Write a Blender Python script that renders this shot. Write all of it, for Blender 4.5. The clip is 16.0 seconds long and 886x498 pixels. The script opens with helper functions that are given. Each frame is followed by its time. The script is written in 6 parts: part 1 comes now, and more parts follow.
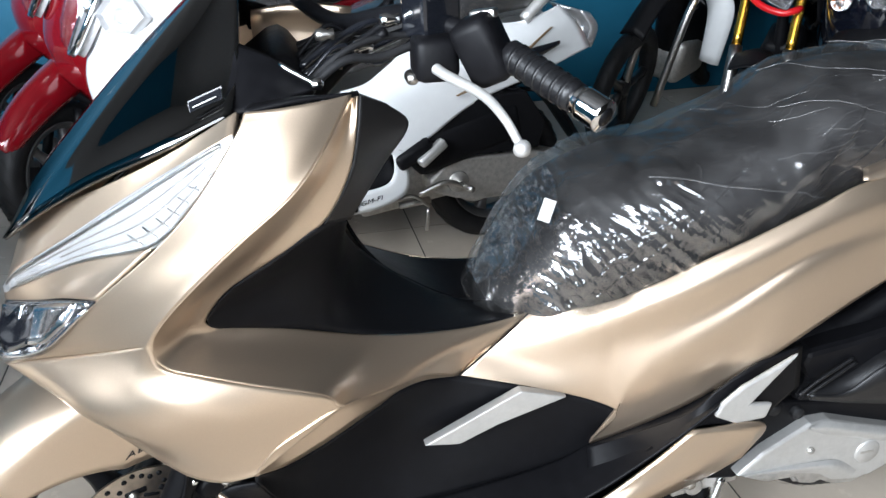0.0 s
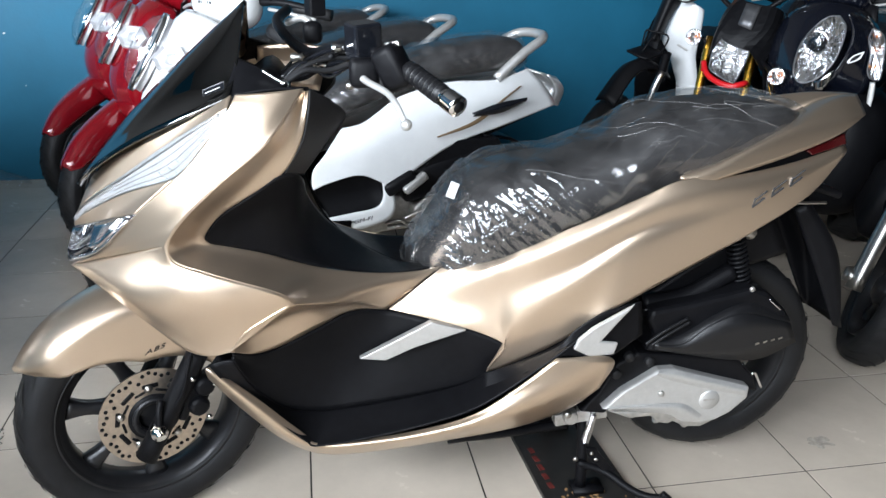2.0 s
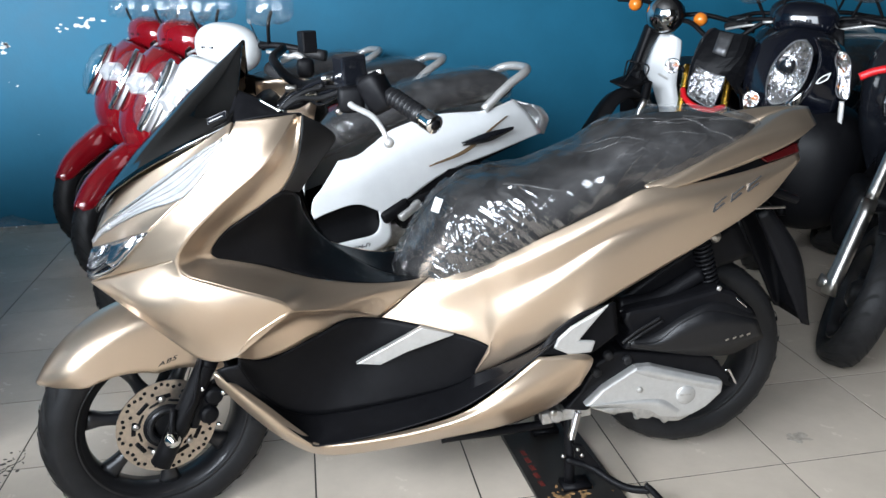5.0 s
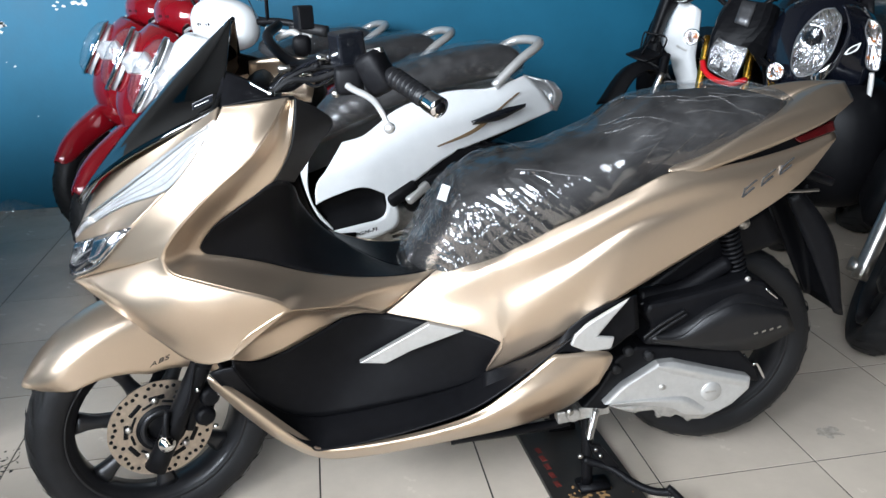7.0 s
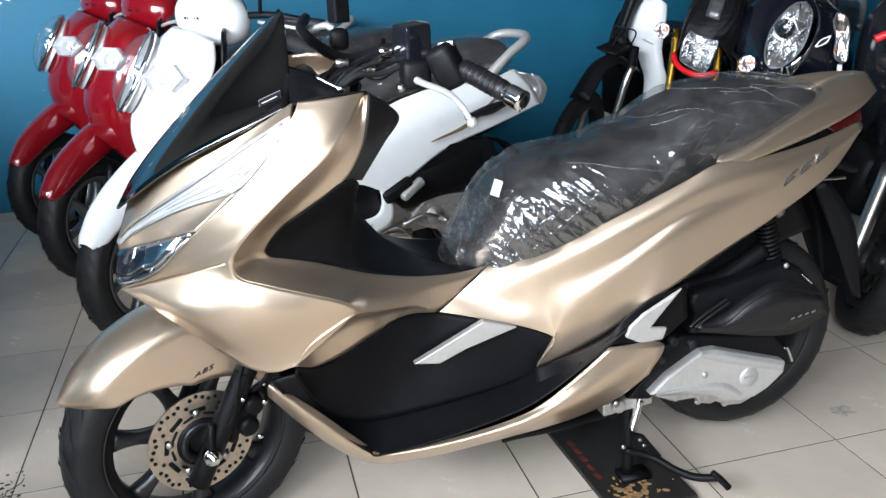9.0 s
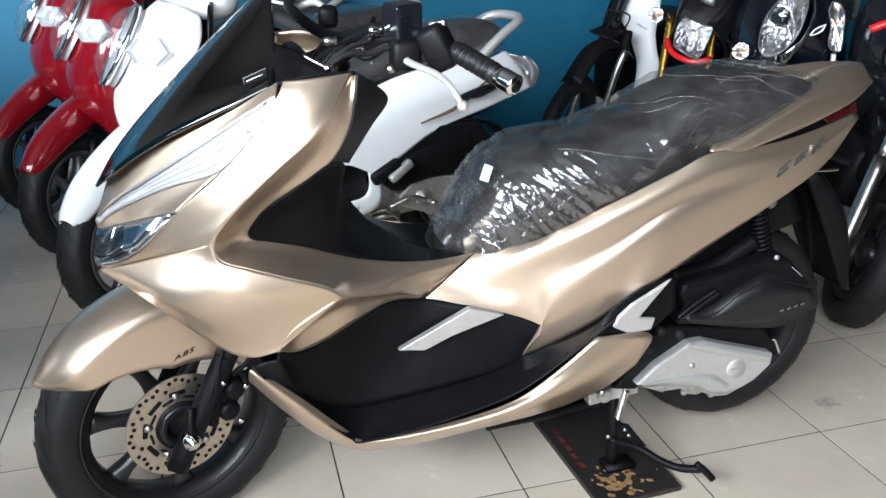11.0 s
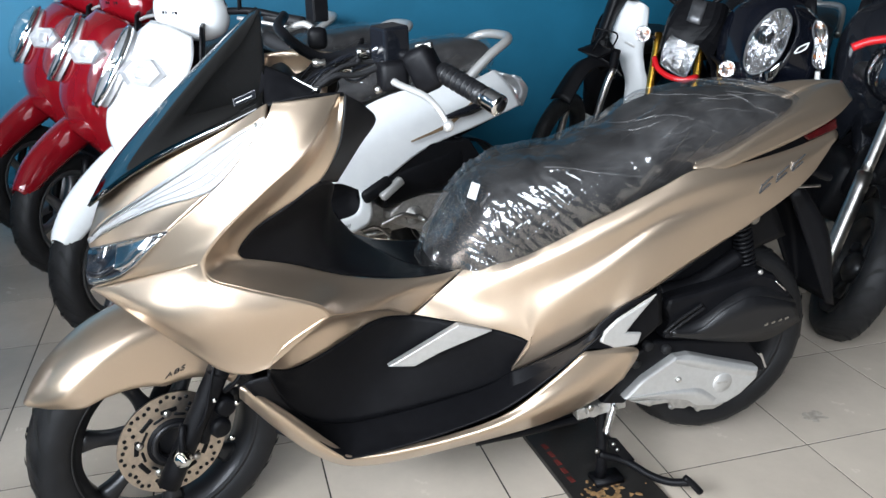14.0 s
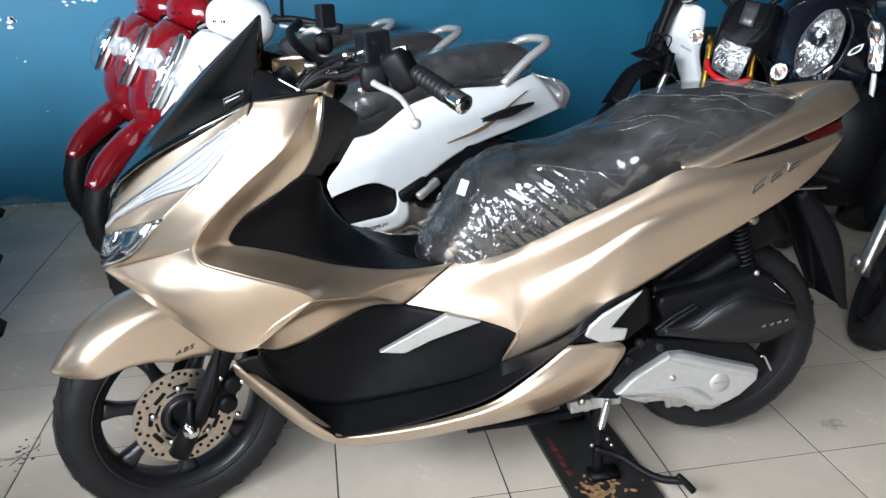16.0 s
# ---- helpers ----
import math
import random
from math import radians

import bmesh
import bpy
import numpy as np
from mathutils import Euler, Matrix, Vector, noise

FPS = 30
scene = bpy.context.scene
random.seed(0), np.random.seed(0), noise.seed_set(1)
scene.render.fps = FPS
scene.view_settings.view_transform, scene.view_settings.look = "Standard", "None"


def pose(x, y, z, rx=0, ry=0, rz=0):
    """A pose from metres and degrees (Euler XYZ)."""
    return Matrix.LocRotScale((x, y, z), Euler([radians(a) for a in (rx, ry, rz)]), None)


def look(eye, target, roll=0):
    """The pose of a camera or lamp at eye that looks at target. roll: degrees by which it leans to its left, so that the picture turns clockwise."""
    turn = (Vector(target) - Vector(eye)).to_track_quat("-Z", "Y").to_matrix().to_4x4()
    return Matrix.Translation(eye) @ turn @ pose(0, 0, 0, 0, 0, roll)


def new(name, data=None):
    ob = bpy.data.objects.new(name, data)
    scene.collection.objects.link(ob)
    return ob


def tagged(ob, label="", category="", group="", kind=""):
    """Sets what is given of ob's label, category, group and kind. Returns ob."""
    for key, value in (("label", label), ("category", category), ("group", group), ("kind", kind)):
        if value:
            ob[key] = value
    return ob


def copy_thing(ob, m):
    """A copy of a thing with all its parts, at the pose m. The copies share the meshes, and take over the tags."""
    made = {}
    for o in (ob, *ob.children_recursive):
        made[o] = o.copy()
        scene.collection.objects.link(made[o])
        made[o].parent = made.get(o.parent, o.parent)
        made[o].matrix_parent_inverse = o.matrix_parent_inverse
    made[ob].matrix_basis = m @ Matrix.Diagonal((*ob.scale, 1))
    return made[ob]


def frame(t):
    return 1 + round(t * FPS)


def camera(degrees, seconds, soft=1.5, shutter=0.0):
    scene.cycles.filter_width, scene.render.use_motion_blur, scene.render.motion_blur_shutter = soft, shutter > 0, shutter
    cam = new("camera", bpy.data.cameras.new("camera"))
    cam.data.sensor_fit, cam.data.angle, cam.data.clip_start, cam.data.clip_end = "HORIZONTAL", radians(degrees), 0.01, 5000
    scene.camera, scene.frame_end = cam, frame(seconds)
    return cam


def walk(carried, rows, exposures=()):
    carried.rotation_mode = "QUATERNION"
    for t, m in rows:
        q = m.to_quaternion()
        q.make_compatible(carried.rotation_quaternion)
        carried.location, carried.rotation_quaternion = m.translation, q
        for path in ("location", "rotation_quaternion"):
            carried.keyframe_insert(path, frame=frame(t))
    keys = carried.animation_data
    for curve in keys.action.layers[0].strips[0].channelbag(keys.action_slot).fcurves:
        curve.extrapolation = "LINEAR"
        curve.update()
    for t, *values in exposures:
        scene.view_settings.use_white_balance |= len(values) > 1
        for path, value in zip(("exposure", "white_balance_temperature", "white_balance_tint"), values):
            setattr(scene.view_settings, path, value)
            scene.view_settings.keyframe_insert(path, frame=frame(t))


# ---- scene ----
cam = camera(57.9, 16.0)
PATH = [
    (0, (-1.239, -0.925, 1.193), (-0.85, 0.819, 0.294), -1.2),
    (0.5, (-1.219, -1.078, 1.187), (-0.819, 0.679, 0.318), 0.1),
    (1, (-1.232, -1.201, 1.193), (-0.794, 0.565, 0.362), 1.6),
    (1.5, (-1.207, -1.306, 1.188), (-0.762, 0.486, 0.419), 1.8),
    (2, (-1.151, -1.448, 1.196), (-0.832, 0.39, 0.476), 0.5),
    (2.5, (-1.13, -1.518, 1.188), (-0.898, 0.342, 0.491), -0.5),
    (3, (-1.128, -1.552, 1.19), (-0.914, 0.318, 0.513), -1.2),
    (3.5, (-1.139, -1.58, 1.187), (-0.896, 0.292, 0.524), -1.5),
    (4, (-1.14, -1.601, 1.189), (-0.869, 0.272, 0.542), -1.5),
    (4.5, (-1.138, -1.612, 1.188), (-0.84, 0.263, 0.558), -1.5),
    (4.7, (-1.138, -1.611, 1.185), (-0.83, 0.265, 0.563), -1.5),
    (6.8, (-1.105, -1.499, 1.178), (-0.81, 0.361, 0.505), -2.1),
    (7, (-1.106, -1.487, 1.177), (-0.832, 0.373, 0.495), -2.4),
    (7.5, (-1.13, -1.467, 1.177), (-0.895, 0.396, 0.49), -2.8),
    (8, (-1.208, -1.439, 1.183), (-0.939, 0.422, 0.502), -2.8),
    (8.5, (-1.304, -1.41, 1.184), (-0.932, 0.433, 0.502), -2.7),
    (9, (-1.359, -1.406, 1.18), (-0.893, 0.409, 0.48), -2.0),
    (9.5, (-1.371, -1.399, 1.182), (-0.874, 0.401, 0.468), -1.1),
    (11.8, (-1.343, -1.367, 1.177), (-0.856, 0.422, 0.427), -0.4),
    (12, (-1.346, -1.365, 1.181), (-0.862, 0.425, 0.432), -0.7),
    (12.5, (-1.345, -1.364, 1.183), (-0.858, 0.43, 0.446), -0.6),
    (13, (-1.343, -1.365, 1.185), (-0.847, 0.433, 0.462), -0.5),
    (13.5, (-1.344, -1.383, 1.187), (-0.843, 0.416, 0.472), -0.6),
    (14, (-1.346, -1.399, 1.187), (-0.836, 0.401, 0.48), -0.7),
    (14.5, (-1.337, -1.423, 1.193), (-0.861, 0.391, 0.498), -1.1),
    (15, (-1.249, -1.453, 1.19), (-0.865, 0.39, 0.516), -1.6),
    (15.5, (-1.172, -1.484, 1.188), (-0.845, 0.368, 0.508), -1.3),
    (16, (-1.158, -1.525, 1.185), (-0.876, 0.331, 0.498), -2.0),
]
walk(cam, [(t, look(eye, target, roll)) for t, eye, target, roll in PATH],
     exposures=[(0, 0.08), (1.5, 0.06), (4.5, 0.08), (16, 0.06)])

# ---- light ----
world = bpy.data.worlds.new("sky")
scene.world = world
world.use_nodes = True
wn = world.node_tree
sky = wn.nodes.new("ShaderNodeTexSky")
sky.sky_type, sky.sun_disc = "NISHITA", False
sky.sun_elevation, sky.sun_rotation = radians(50), radians(200)
wn.links.new(sky.outputs[0], wn.nodes["Background"].inputs[0])
wn.nodes["Background"].inputs[1].default_value = 0.045


def area_lamp(name, m, sx, sy, watts, colour):
    d = bpy.data.lights.new(name, "AREA")
    d.shape, d.size, d.size_y, d.energy, d.color = "RECTANGLE", sx, sy, watts, colour
    ob = new(name, d)
    ob.matrix_world = m
    return ob


# daylight through a tall unseen shop window to the south, and an assumed one to the west
area_lamp("front_window_daylight", look((-2.45, -3.15, 1.95), (-1.3, 0.3, 0.9)), 2.7, 2.9, 225, (0.88, 0.96, 1.06))
area_lamp("assumed_side_daylight", look((-4.25, -1.85, 2.05), (-1.4, 1.2, 0.7)), 2.6, 1.9, 540, (0.88, 0.96, 1.06))
scene.view_settings.exposure = 0.0


# ---- materials ----
def material(name, base, rough=0.5, metal=0.0, coat=0.0, var=0.0, scale=20.0, bump=0.0, bscale=200.0, island=False, dark=None, coat_rough=0.05, spec=0.5):
    """A surface with colour variation at two scales and fine relief."""
    m = bpy.data.materials.new(name)
    m.use_nodes = True
    nt = m.node_tree
    b = nt.nodes["Principled BSDF"]
    b.inputs["Base Color"].default_value = (*base, 1)
    b.inputs["Roughness"].default_value = rough
    b.inputs["Metallic"].default_value = metal
    b.inputs["Coat Weight"].default_value = coat
    b.inputs["Coat Roughness"].default_value = coat_rough
    b.inputs["Specular IOR Level"].default_value = spec
    tc = nt.nodes.new("ShaderNodeTexCoord")
    if var:
        n1 = nt.nodes.new("ShaderNodeTexNoise")
        n1.inputs["Scale"].default_value = scale
        n1.inputs["Detail"].default_value = 6
        n1.inputs["Roughness"].default_value = 0.65
        nt.links.new(tc.outputs["Object"], n1.inputs["Vector"])
        mix = nt.nodes.new("ShaderNodeMix")
        mix.data_type = "RGBA"
        low = dark or tuple(c * (1 - var) for c in base)
        high = tuple(min(1, c * (1 + var * 0.6)) for c in base)
        mix.inputs[6].default_value = (*low, 1)
        mix.inputs[7].default_value = (*high, 1)
        ramp = nt.nodes.new("ShaderNodeMapRange")
        ramp.inputs[1].default_value, ramp.inputs[2].default_value = 0.3, 0.7
        nt.links.new(n1.outputs[0], ramp.inputs[0])
        nt.links.new(ramp.outputs[0], mix.inputs[0])
        out = mix.outputs[2]
        if island:
            oi = nt.nodes.new("ShaderNodeObjectInfo")
            hs = nt.nodes.new("ShaderNodeHueSaturation")
            mr = nt.nodes.new("ShaderNodeMapRange")
            mr.inputs[3].default_value, mr.inputs[4].default_value = 0.92, 1.06
            nt.links.new(oi.outputs["Random"], mr.inputs[0])
            nt.links.new(mr.outputs[0], hs.inputs["Value"])
            nt.links.new(out, hs.inputs["Color"])
            out = hs.outputs[0]
        nt.links.new(out, b.inputs["Base Color"])
        rr = nt.nodes.new("ShaderNodeMapRange")
        rr.inputs[3].default_value, rr.inputs[4].default_value = max(0.02, rough * 0.8), min(1, rough * 1.2)
        nt.links.new(n1.outputs[0], rr.inputs[0])
        nt.links.new(rr.outputs[0], b.inputs["Roughness"])
    if bump:
        n2 = nt.nodes.new("ShaderNodeTexNoise")
        n2.inputs["Scale"].default_value = bscale
        n2.inputs["Detail"].default_value = 3
        nt.links.new(tc.outputs["Object"], n2.inputs["Vector"])
        bp = nt.nodes.new("ShaderNodeBump")
        bp.inputs["Strength"].default_value = bump
        bp.inputs["Distance"].default_value = 0.002
        nt.links.new(n2.outputs[0], bp.inputs["Height"])
        nt.links.new(bp.outputs[0], b.inputs["Normal"])
    return m


def glass(name, tint=(1, 1, 1), rough=0.02, gloss=0.5, least=0.05):
    """Thin clear plastic: mostly lets through, with a gloss by Fresnel."""
    m = bpy.data.materials.new(name)
    m.use_nodes = True
    nt = m.node_tree
    nt.nodes.remove(nt.nodes["Principled BSDF"])
    tr = nt.nodes.new("ShaderNodeBsdfTransparent")
    tr.inputs[0].default_value = (*tint, 1)
    gl = nt.nodes.new("ShaderNodeBsdfGlossy")
    gl.inputs["Roughness"].default_value = rough
    fr = nt.nodes.new("ShaderNodeMapRange")
    lw = nt.nodes.new("ShaderNodeLayerWeight")
    lw.inputs[0].default_value = 0.25
    fr.inputs[3].default_value, fr.inputs[4].default_value = least, gloss
    nt.links.new(lw.outputs["Facing"], fr.inputs[0])
    mx = nt.nodes.new("ShaderNodeMixShader")
    nt.links.new(fr.outputs[0], mx.inputs[0])
    nt.links.new(tr.outputs[0], mx.inputs[1])
    nt.links.new(gl.outputs[0], mx.inputs[2])
    nt.links.new(mx.outputs[0], nt.nodes["Material Output"].inputs[0])
    return m


GOLD = material("champagne_paint", (0.69, 0.545, 0.41), 0.33, 0.9, 0.5, 0.06, 900, 0.03, 1500)
BLACK = material("black_plastic", (0.005, 0.005, 0.006), 0.45, 0, 0, 0.3, 60, 0.15, 900, spec=0.14)
SATIN = material("satin_black_plastic", (0.008, 0.008, 0.009), 0.38, 0, 0, 0.3, 60, 0.15, 900, spec=0.4)
GLOSS_BLACK = material("gloss_black", (0.008, 0.009, 0.012), 0.12, 0, 0.6, 0.2, 30)
NAVY = material("dark_navy_paint", (0.004, 0.005, 0.009), 0.15, 0, 0.8, 0.2, 30)
RUBBER = material("tyre_rubber", (0.012, 0.012, 0.013), 0.55, 0, 0, 0.4, 25, 0.3, 500, spec=0.28)
RIM = material("black_alloy", (0.018, 0.018, 0.02), 0.38, 0.4, 0.2, 0.2, 50)
STEEL = material("brushed_steel", (0.55, 0.53, 0.5), 0.3, 1.0, 0, 0.15, 120, 0.05, 800)
DISC = material("brake_disc_steel", (0.6, 0.52, 0.44), 0.35, 1.0, 0, 0.2, 90, 0.05, 900)
CHROME = material("chrome", (0.85, 0.85, 0.85), 0.08, 1.0)
SILVER = material("silver_paint", (0.56, 0.55, 0.53), 0.42, 0.6, 0.2, 0.08, 80, 0.08, 900)
GREY_ALLOY = material("dark_grey_alloy", (0.13, 0.13, 0.135), 0.4, 0.7, 0.2, 0.2, 60)
ALLOY = material("cast_alloy", (0.5, 0.48, 0.45), 0.5, 0.8, 0, 0.25, 70, 0.25, 300)
WHITE = material("white_paint", (0.75, 0.76, 0.76), 0.2, 0, 0.8, 0.04, 15)
RED = material("red_paint", (0.17, 0.003, 0.007), 0.14, 0.1, 1.0, 0.1, 20)
TRIM_RED = material("bright_red_plastic", (0.6, 0.01, 0.015), 0.3, 0, 0.3, 0.1, 40)
STRIPE = material("bronze_stripe", (0.2, 0.13, 0.07), 0.4, 0.3, 0.3, 0.2, 60)
FORK_GOLD = material("gold_anodised", (0.75, 0.42, 0.06), 0.25, 1.0)
SEAT = material("seat_vinyl", (0.018, 0.017, 0.018), 0.55, 0, 0, 0.3, 60, 0.4, 700)
AMBER = material("amber_lens", (0.7, 0.2, 0.02), 0.1, 0, 0.5)
LENS_RED = material("red_lens", (0.06, 0.003, 0.004), 0.1, 0, 0.8)
PAPER = material("white_paper", (0.75, 0.75, 0.72), 0.7, 0, 0, 0.05, 60)
CLEAR = glass("clear_plastic")
SMOKE = glass("smoked_screen", (0.014, 0.016, 0.022), 0.05, 0.7, 0.12)
BOWL = material("bright_lamp_bowl", (0.85, 0.85, 0.86), 0.2, 1.0)
# for walls out of view; dark so that glossy parts reflect little
DARK_WALL = material("unseen_dark_wall", (0.03, 0.028, 0.026), 0.7, 0, 0, 0.15, 4, 0.2, 80)
LAMP_DARK = material("grey_lamp_housing", (0.05, 0.05, 0.055), 0.25, 0.4, 0.3, 0.2, 40)
REFLECTOR = material("lamp_reflector", (0.75, 0.75, 0.76), 0.3, 0.6, 0, 0.1, 60)
TILE = material("cream_floor_tile", (0.58, 0.5, 0.41), 0.26, 0, 0.0, 0.1, 5, 0.02, 60, island=True, spec=0.22)
GROUT = material("dark_grout", (0.035, 0.03, 0.025), 0.9, 0, 0, 0.4, 40, 0.4, 300)
WALL = material("teal_painted_plaster", (0.0085, 0.108, 0.185), 0.55, 0, 0, 0.12, 3, 0.25, 60, spec=0.28)
# ceiling out of view, set dark to deepen reflections from above
CEIL = material("unseen_dark_ceiling", (0.06, 0.058, 0.056), 0.8, 0, 0, 0.06, 4, 0.1, 80)
PLASTER = material("chipped_plaster", (0.6, 0.62, 0.62), 0.8, 0, 0, 0.15, 60, 0.3, 200)
BOARD = material("dark_printed_board", (0.02, 0.018, 0.016), 0.45, 0, 0, 0.4, 12, 0.2, 120)
RUST = material("worn_wood_fibre", (0.3, 0.17, 0.07), 0.85, 0, 0, 0.5, 60, 0.5, 200)
PRINT_RED = material("faded_red_print", (0.14, 0.02, 0.015), 0.6, 0, 0, 0.6, 40)
STAIN = material("grey_floor_stain", (0.40, 0.35, 0.29), 0.5, 0, 0, 0.4, 60)


# ---- mesh helpers ----
def part(name, bm, mat, parent=None, label="", smooth=True, solid=0.0, bevel=0.0):
    """Links a bmesh as one mesh object under a thing or a part."""
    me = bpy.data.meshes.new(name)
    bmesh.ops.recalc_face_normals(bm, faces=bm.faces)
    bm.to_mesh(me)
    bm.free()
    me.materials.append(mat)
    if smooth:
        me.shade_smooth()
    ob = new(name, me)
    if parent is not None:
        ob.parent = parent
    if label:
        ob["label"] = label
    if solid:
        md = ob.modifiers.new("thickness", "SOLIDIFY")
        md.thickness, md.offset = solid, 0
    if bevel:
        md = ob.modifiers.new("rounded", "BEVEL")
        md.width, md.segments, md.limit_method, md.angle_limit = bevel, 2, "ANGLE", radians(40)
    return ob


def thing(name, label, category, group="", m=None):
    ob = new(name)
    ob.empty_display_size = 0.1
    tagged(ob, label, category, group)
    if m is not None:
        ob.matrix_basis = m
    return ob


def spline(pts, n):
    """n points along a Catmull-Rom curve through pts, even in the control parameter."""
    p = np.array(pts, float)
    if len(p) == 2:
        s = np.linspace(0, 1, n)[:, None]
        return p[0] * (1 - s) + p[1] * s
    q = np.vstack([2 * p[0] - p[1], p, 2 * p[-1] - p[-2]])
    out = []
    for u in np.linspace(0, len(p) - 1, n):
        i = min(int(u), len(p) - 2)
        t = u - i
        a, b, c, d = q[i], q[i + 1], q[i + 2], q[i + 3]
        out.append(0.5 * (2 * b + (c - a) * t + (2 * a - 5 * b + 4 * c - d) * t * t + (3 * b - a - 3 * c + d) * t ** 3))
    return np.array(out)


def grid_mesh(rows, closed_u=False, closed_v=False, caps=False):
    bm = bmesh.new()
    vs = [[bm.verts.new(p) for p in r] for r in rows]
    nr, nc = len(vs), len(vs[0])
    for i in range(nr if closed_u else nr - 1):
        for j in range(nc if closed_v else nc - 1):
            a, b = vs[i], vs[(i + 1) % nr]
            k = (j + 1) % nc
            try:
                bm.faces.new((a[j], a[k], b[k], b[j]))
            except ValueError:
                pass
    if caps:
        for r in (vs[0], vs[-1]):
            try:
                bm.faces.new(r)
            except ValueError:
                pass
    bmesh.ops.remove_doubles(bm, verts=bm.verts, dist=1e-5)
    return bm


def loft(rails, n=33, m=17):
    """A smooth skin over curves given by a few control points each."""
    r = [spline(x, n) for x in rails]
    cols = [spline([x[i] for x in r], m) for i in range(n)]
    return grid_mesh(cols)


def flip(rails):
    return [[(x, -y, z) for x, y, z in r] for r in rails]


def eased(bm, times):
    """Evens out a skin inside its edges."""
    inner = [v for v in bm.verts if not v.is_boundary]
    for _ in range(times):
        bmesh.ops.smooth_vert(bm, verts=inner, factor=0.5, use_axis_x=True, use_axis_y=True, use_axis_z=True)
    return bm


def panel(name, rails, mat, parent, label="", thick=0.005, n=33, m=17, both=True):
    """A body panel and its twin on the other side of the machine."""
    part(name, loft(rails, n, m), mat, parent, label, solid=thick)
    if both:
        part(name, loft(flip(rails), n, m), mat, parent, label, solid=thick)


def tube(pts, r, n=24, seg=12, r2=None, flat=1.0):
    """A round bar along a curve; radius may run from r to r2."""
    c = spline(pts, n)
    rows = []
    prev = None
    for i in range(n):
        d = Vector(c[min(i + 1, n - 1)] - c[max(i - 1, 0)]).normalized()
        if prev is None:
            prev = d.orthogonal().normalized()
        prev = (prev - d * prev.dot(d)).normalized()
        s = d.cross(prev)
        rad = r if r2 is None else r + (r2 - r) * i / (n - 1)
        rows.append([Vector(c[i]) + (prev * math.cos(a) + s * math.sin(a) * flat) * rad for a in np.linspace(0, 2 * math.pi, seg, endpoint=False)])
    return grid_mesh(rows, closed_v=True, caps=True)


def ring(profile, seg=64, axis="Y", centre=(0, 0, 0)):
    """A profile of (radius, offset) pairs turned round an axis; closed."""
    rows = []
    for a in np.linspace(0, 2 * math.pi, seg, endpoint=False):
        row = []
        for r, o in profile:
            if axis == "Y":
                p = (r * math.cos(a), o, r * math.sin(a))
            elif axis == "Z":
                p = (r * math.cos(a), r * math.sin(a), o)
            else:
                p = (o, r * math.cos(a), r * math.sin(a))
            row.append(Vector(p) + Vector(centre))
        rows.append(row)
    return grid_mesh(rows, closed_u=True, closed_v=True)


def turned(profile, seg=32, axis="Y", centre=(0, 0, 0)):
    """A solid turned from (radius, offset) pairs, open profile with ends on the axis."""
    rows = []
    for a in np.linspace(0, 2 * math.pi, seg, endpoint=False):
        row = []
        for r, o in profile:
            p = {"Y": (r * math.cos(a), o, r * math.sin(a)), "Z": (r * math.cos(a), r * math.sin(a), o), "X": (o, r * math.cos(a), r * math.sin(a))}[axis]
            row.append(Vector(p) + Vector(centre))
        rows.append(row)
    bm = grid_mesh(rows, closed_u=True)
    return bm


def box(sx, sy, sz, m=None):
    bm = bmesh.new()
    bmesh.ops.create_cube(bm, size=1)
    bm.transform((m or Matrix()) @ Matrix.Diagonal((sx, sy, sz, 1)))
    return bm


def plate(outline, y0, y1, n=None):
    """A flat piece cut to an outline of (x, z), from y0 to y1."""
    pts = [(p[0], p[-1]) for p in (spline([*outline, outline[0]], n) if n else outline)]
    if n:
        pts = pts[:-1]
    bm = bmesh.new()
    a = [bm.verts.new((x, y0, z)) for x, z in pts]
    b = [bm.verts.new((x, y1, z)) for x, z in pts]
    bm.faces.new(a)
    bm.faces.new(b[::-1])
    for i in range(len(a)):
        j = (i + 1) % len(a)
        bm.faces.new((a[i], a[j], b[j], b[i]))
    return bm


def join(*bms):
    out = bmesh.new()
    for b in bms:
        me = bpy.data.meshes.new("tmp")
        b.to_mesh(me)
        b.free()
        out.from_mesh(me)
        bpy.data.meshes.remove(me)
    return out


def moved(bm, m):
    bm.transform(m)
    return bm


def decal(text, size, m, mat, name, parent, spacing=1.0, shear=0.0, width=1.0):
    """Raised lettering as a mesh of its own."""
    cu = bpy.data.curves.new("lettering", "FONT")
    cu.body, cu.size, cu.extrude, cu.space_character, cu.shear = text, size, 0.0006, spacing, shear
    cu.align_x, cu.align_y = "CENTER", "CENTER"
    tmp = bpy.data.objects.new("lettering", cu)
    me = bpy.data.meshes.new_from_object(tmp)
    bpy.data.objects.remove(tmp)
    me.materials.clear()
    me.materials.append(mat)
    me.transform(m @ Matrix.Diagonal((width, 1, 1, 1)))
    ob = new(name, me)
    ob.parent = parent
    return ob


def bolt(p, r, parent, mat=None, axis="Y", out=-1):
    return part("bolt", turned([(0, out * r * 0.9), (r * 0.6, out * r * 0.9), (r, out * r * 0.5), (r, 0), (0, 0.004)], 12, axis, p), mat or CHROME, parent)


# ---- the room ----
T = 0.395
WALL_Y = 2.93
X_LO, X_HI, Y_LO, Z_HI = -4.6, 6.0, -3.3, 3.9


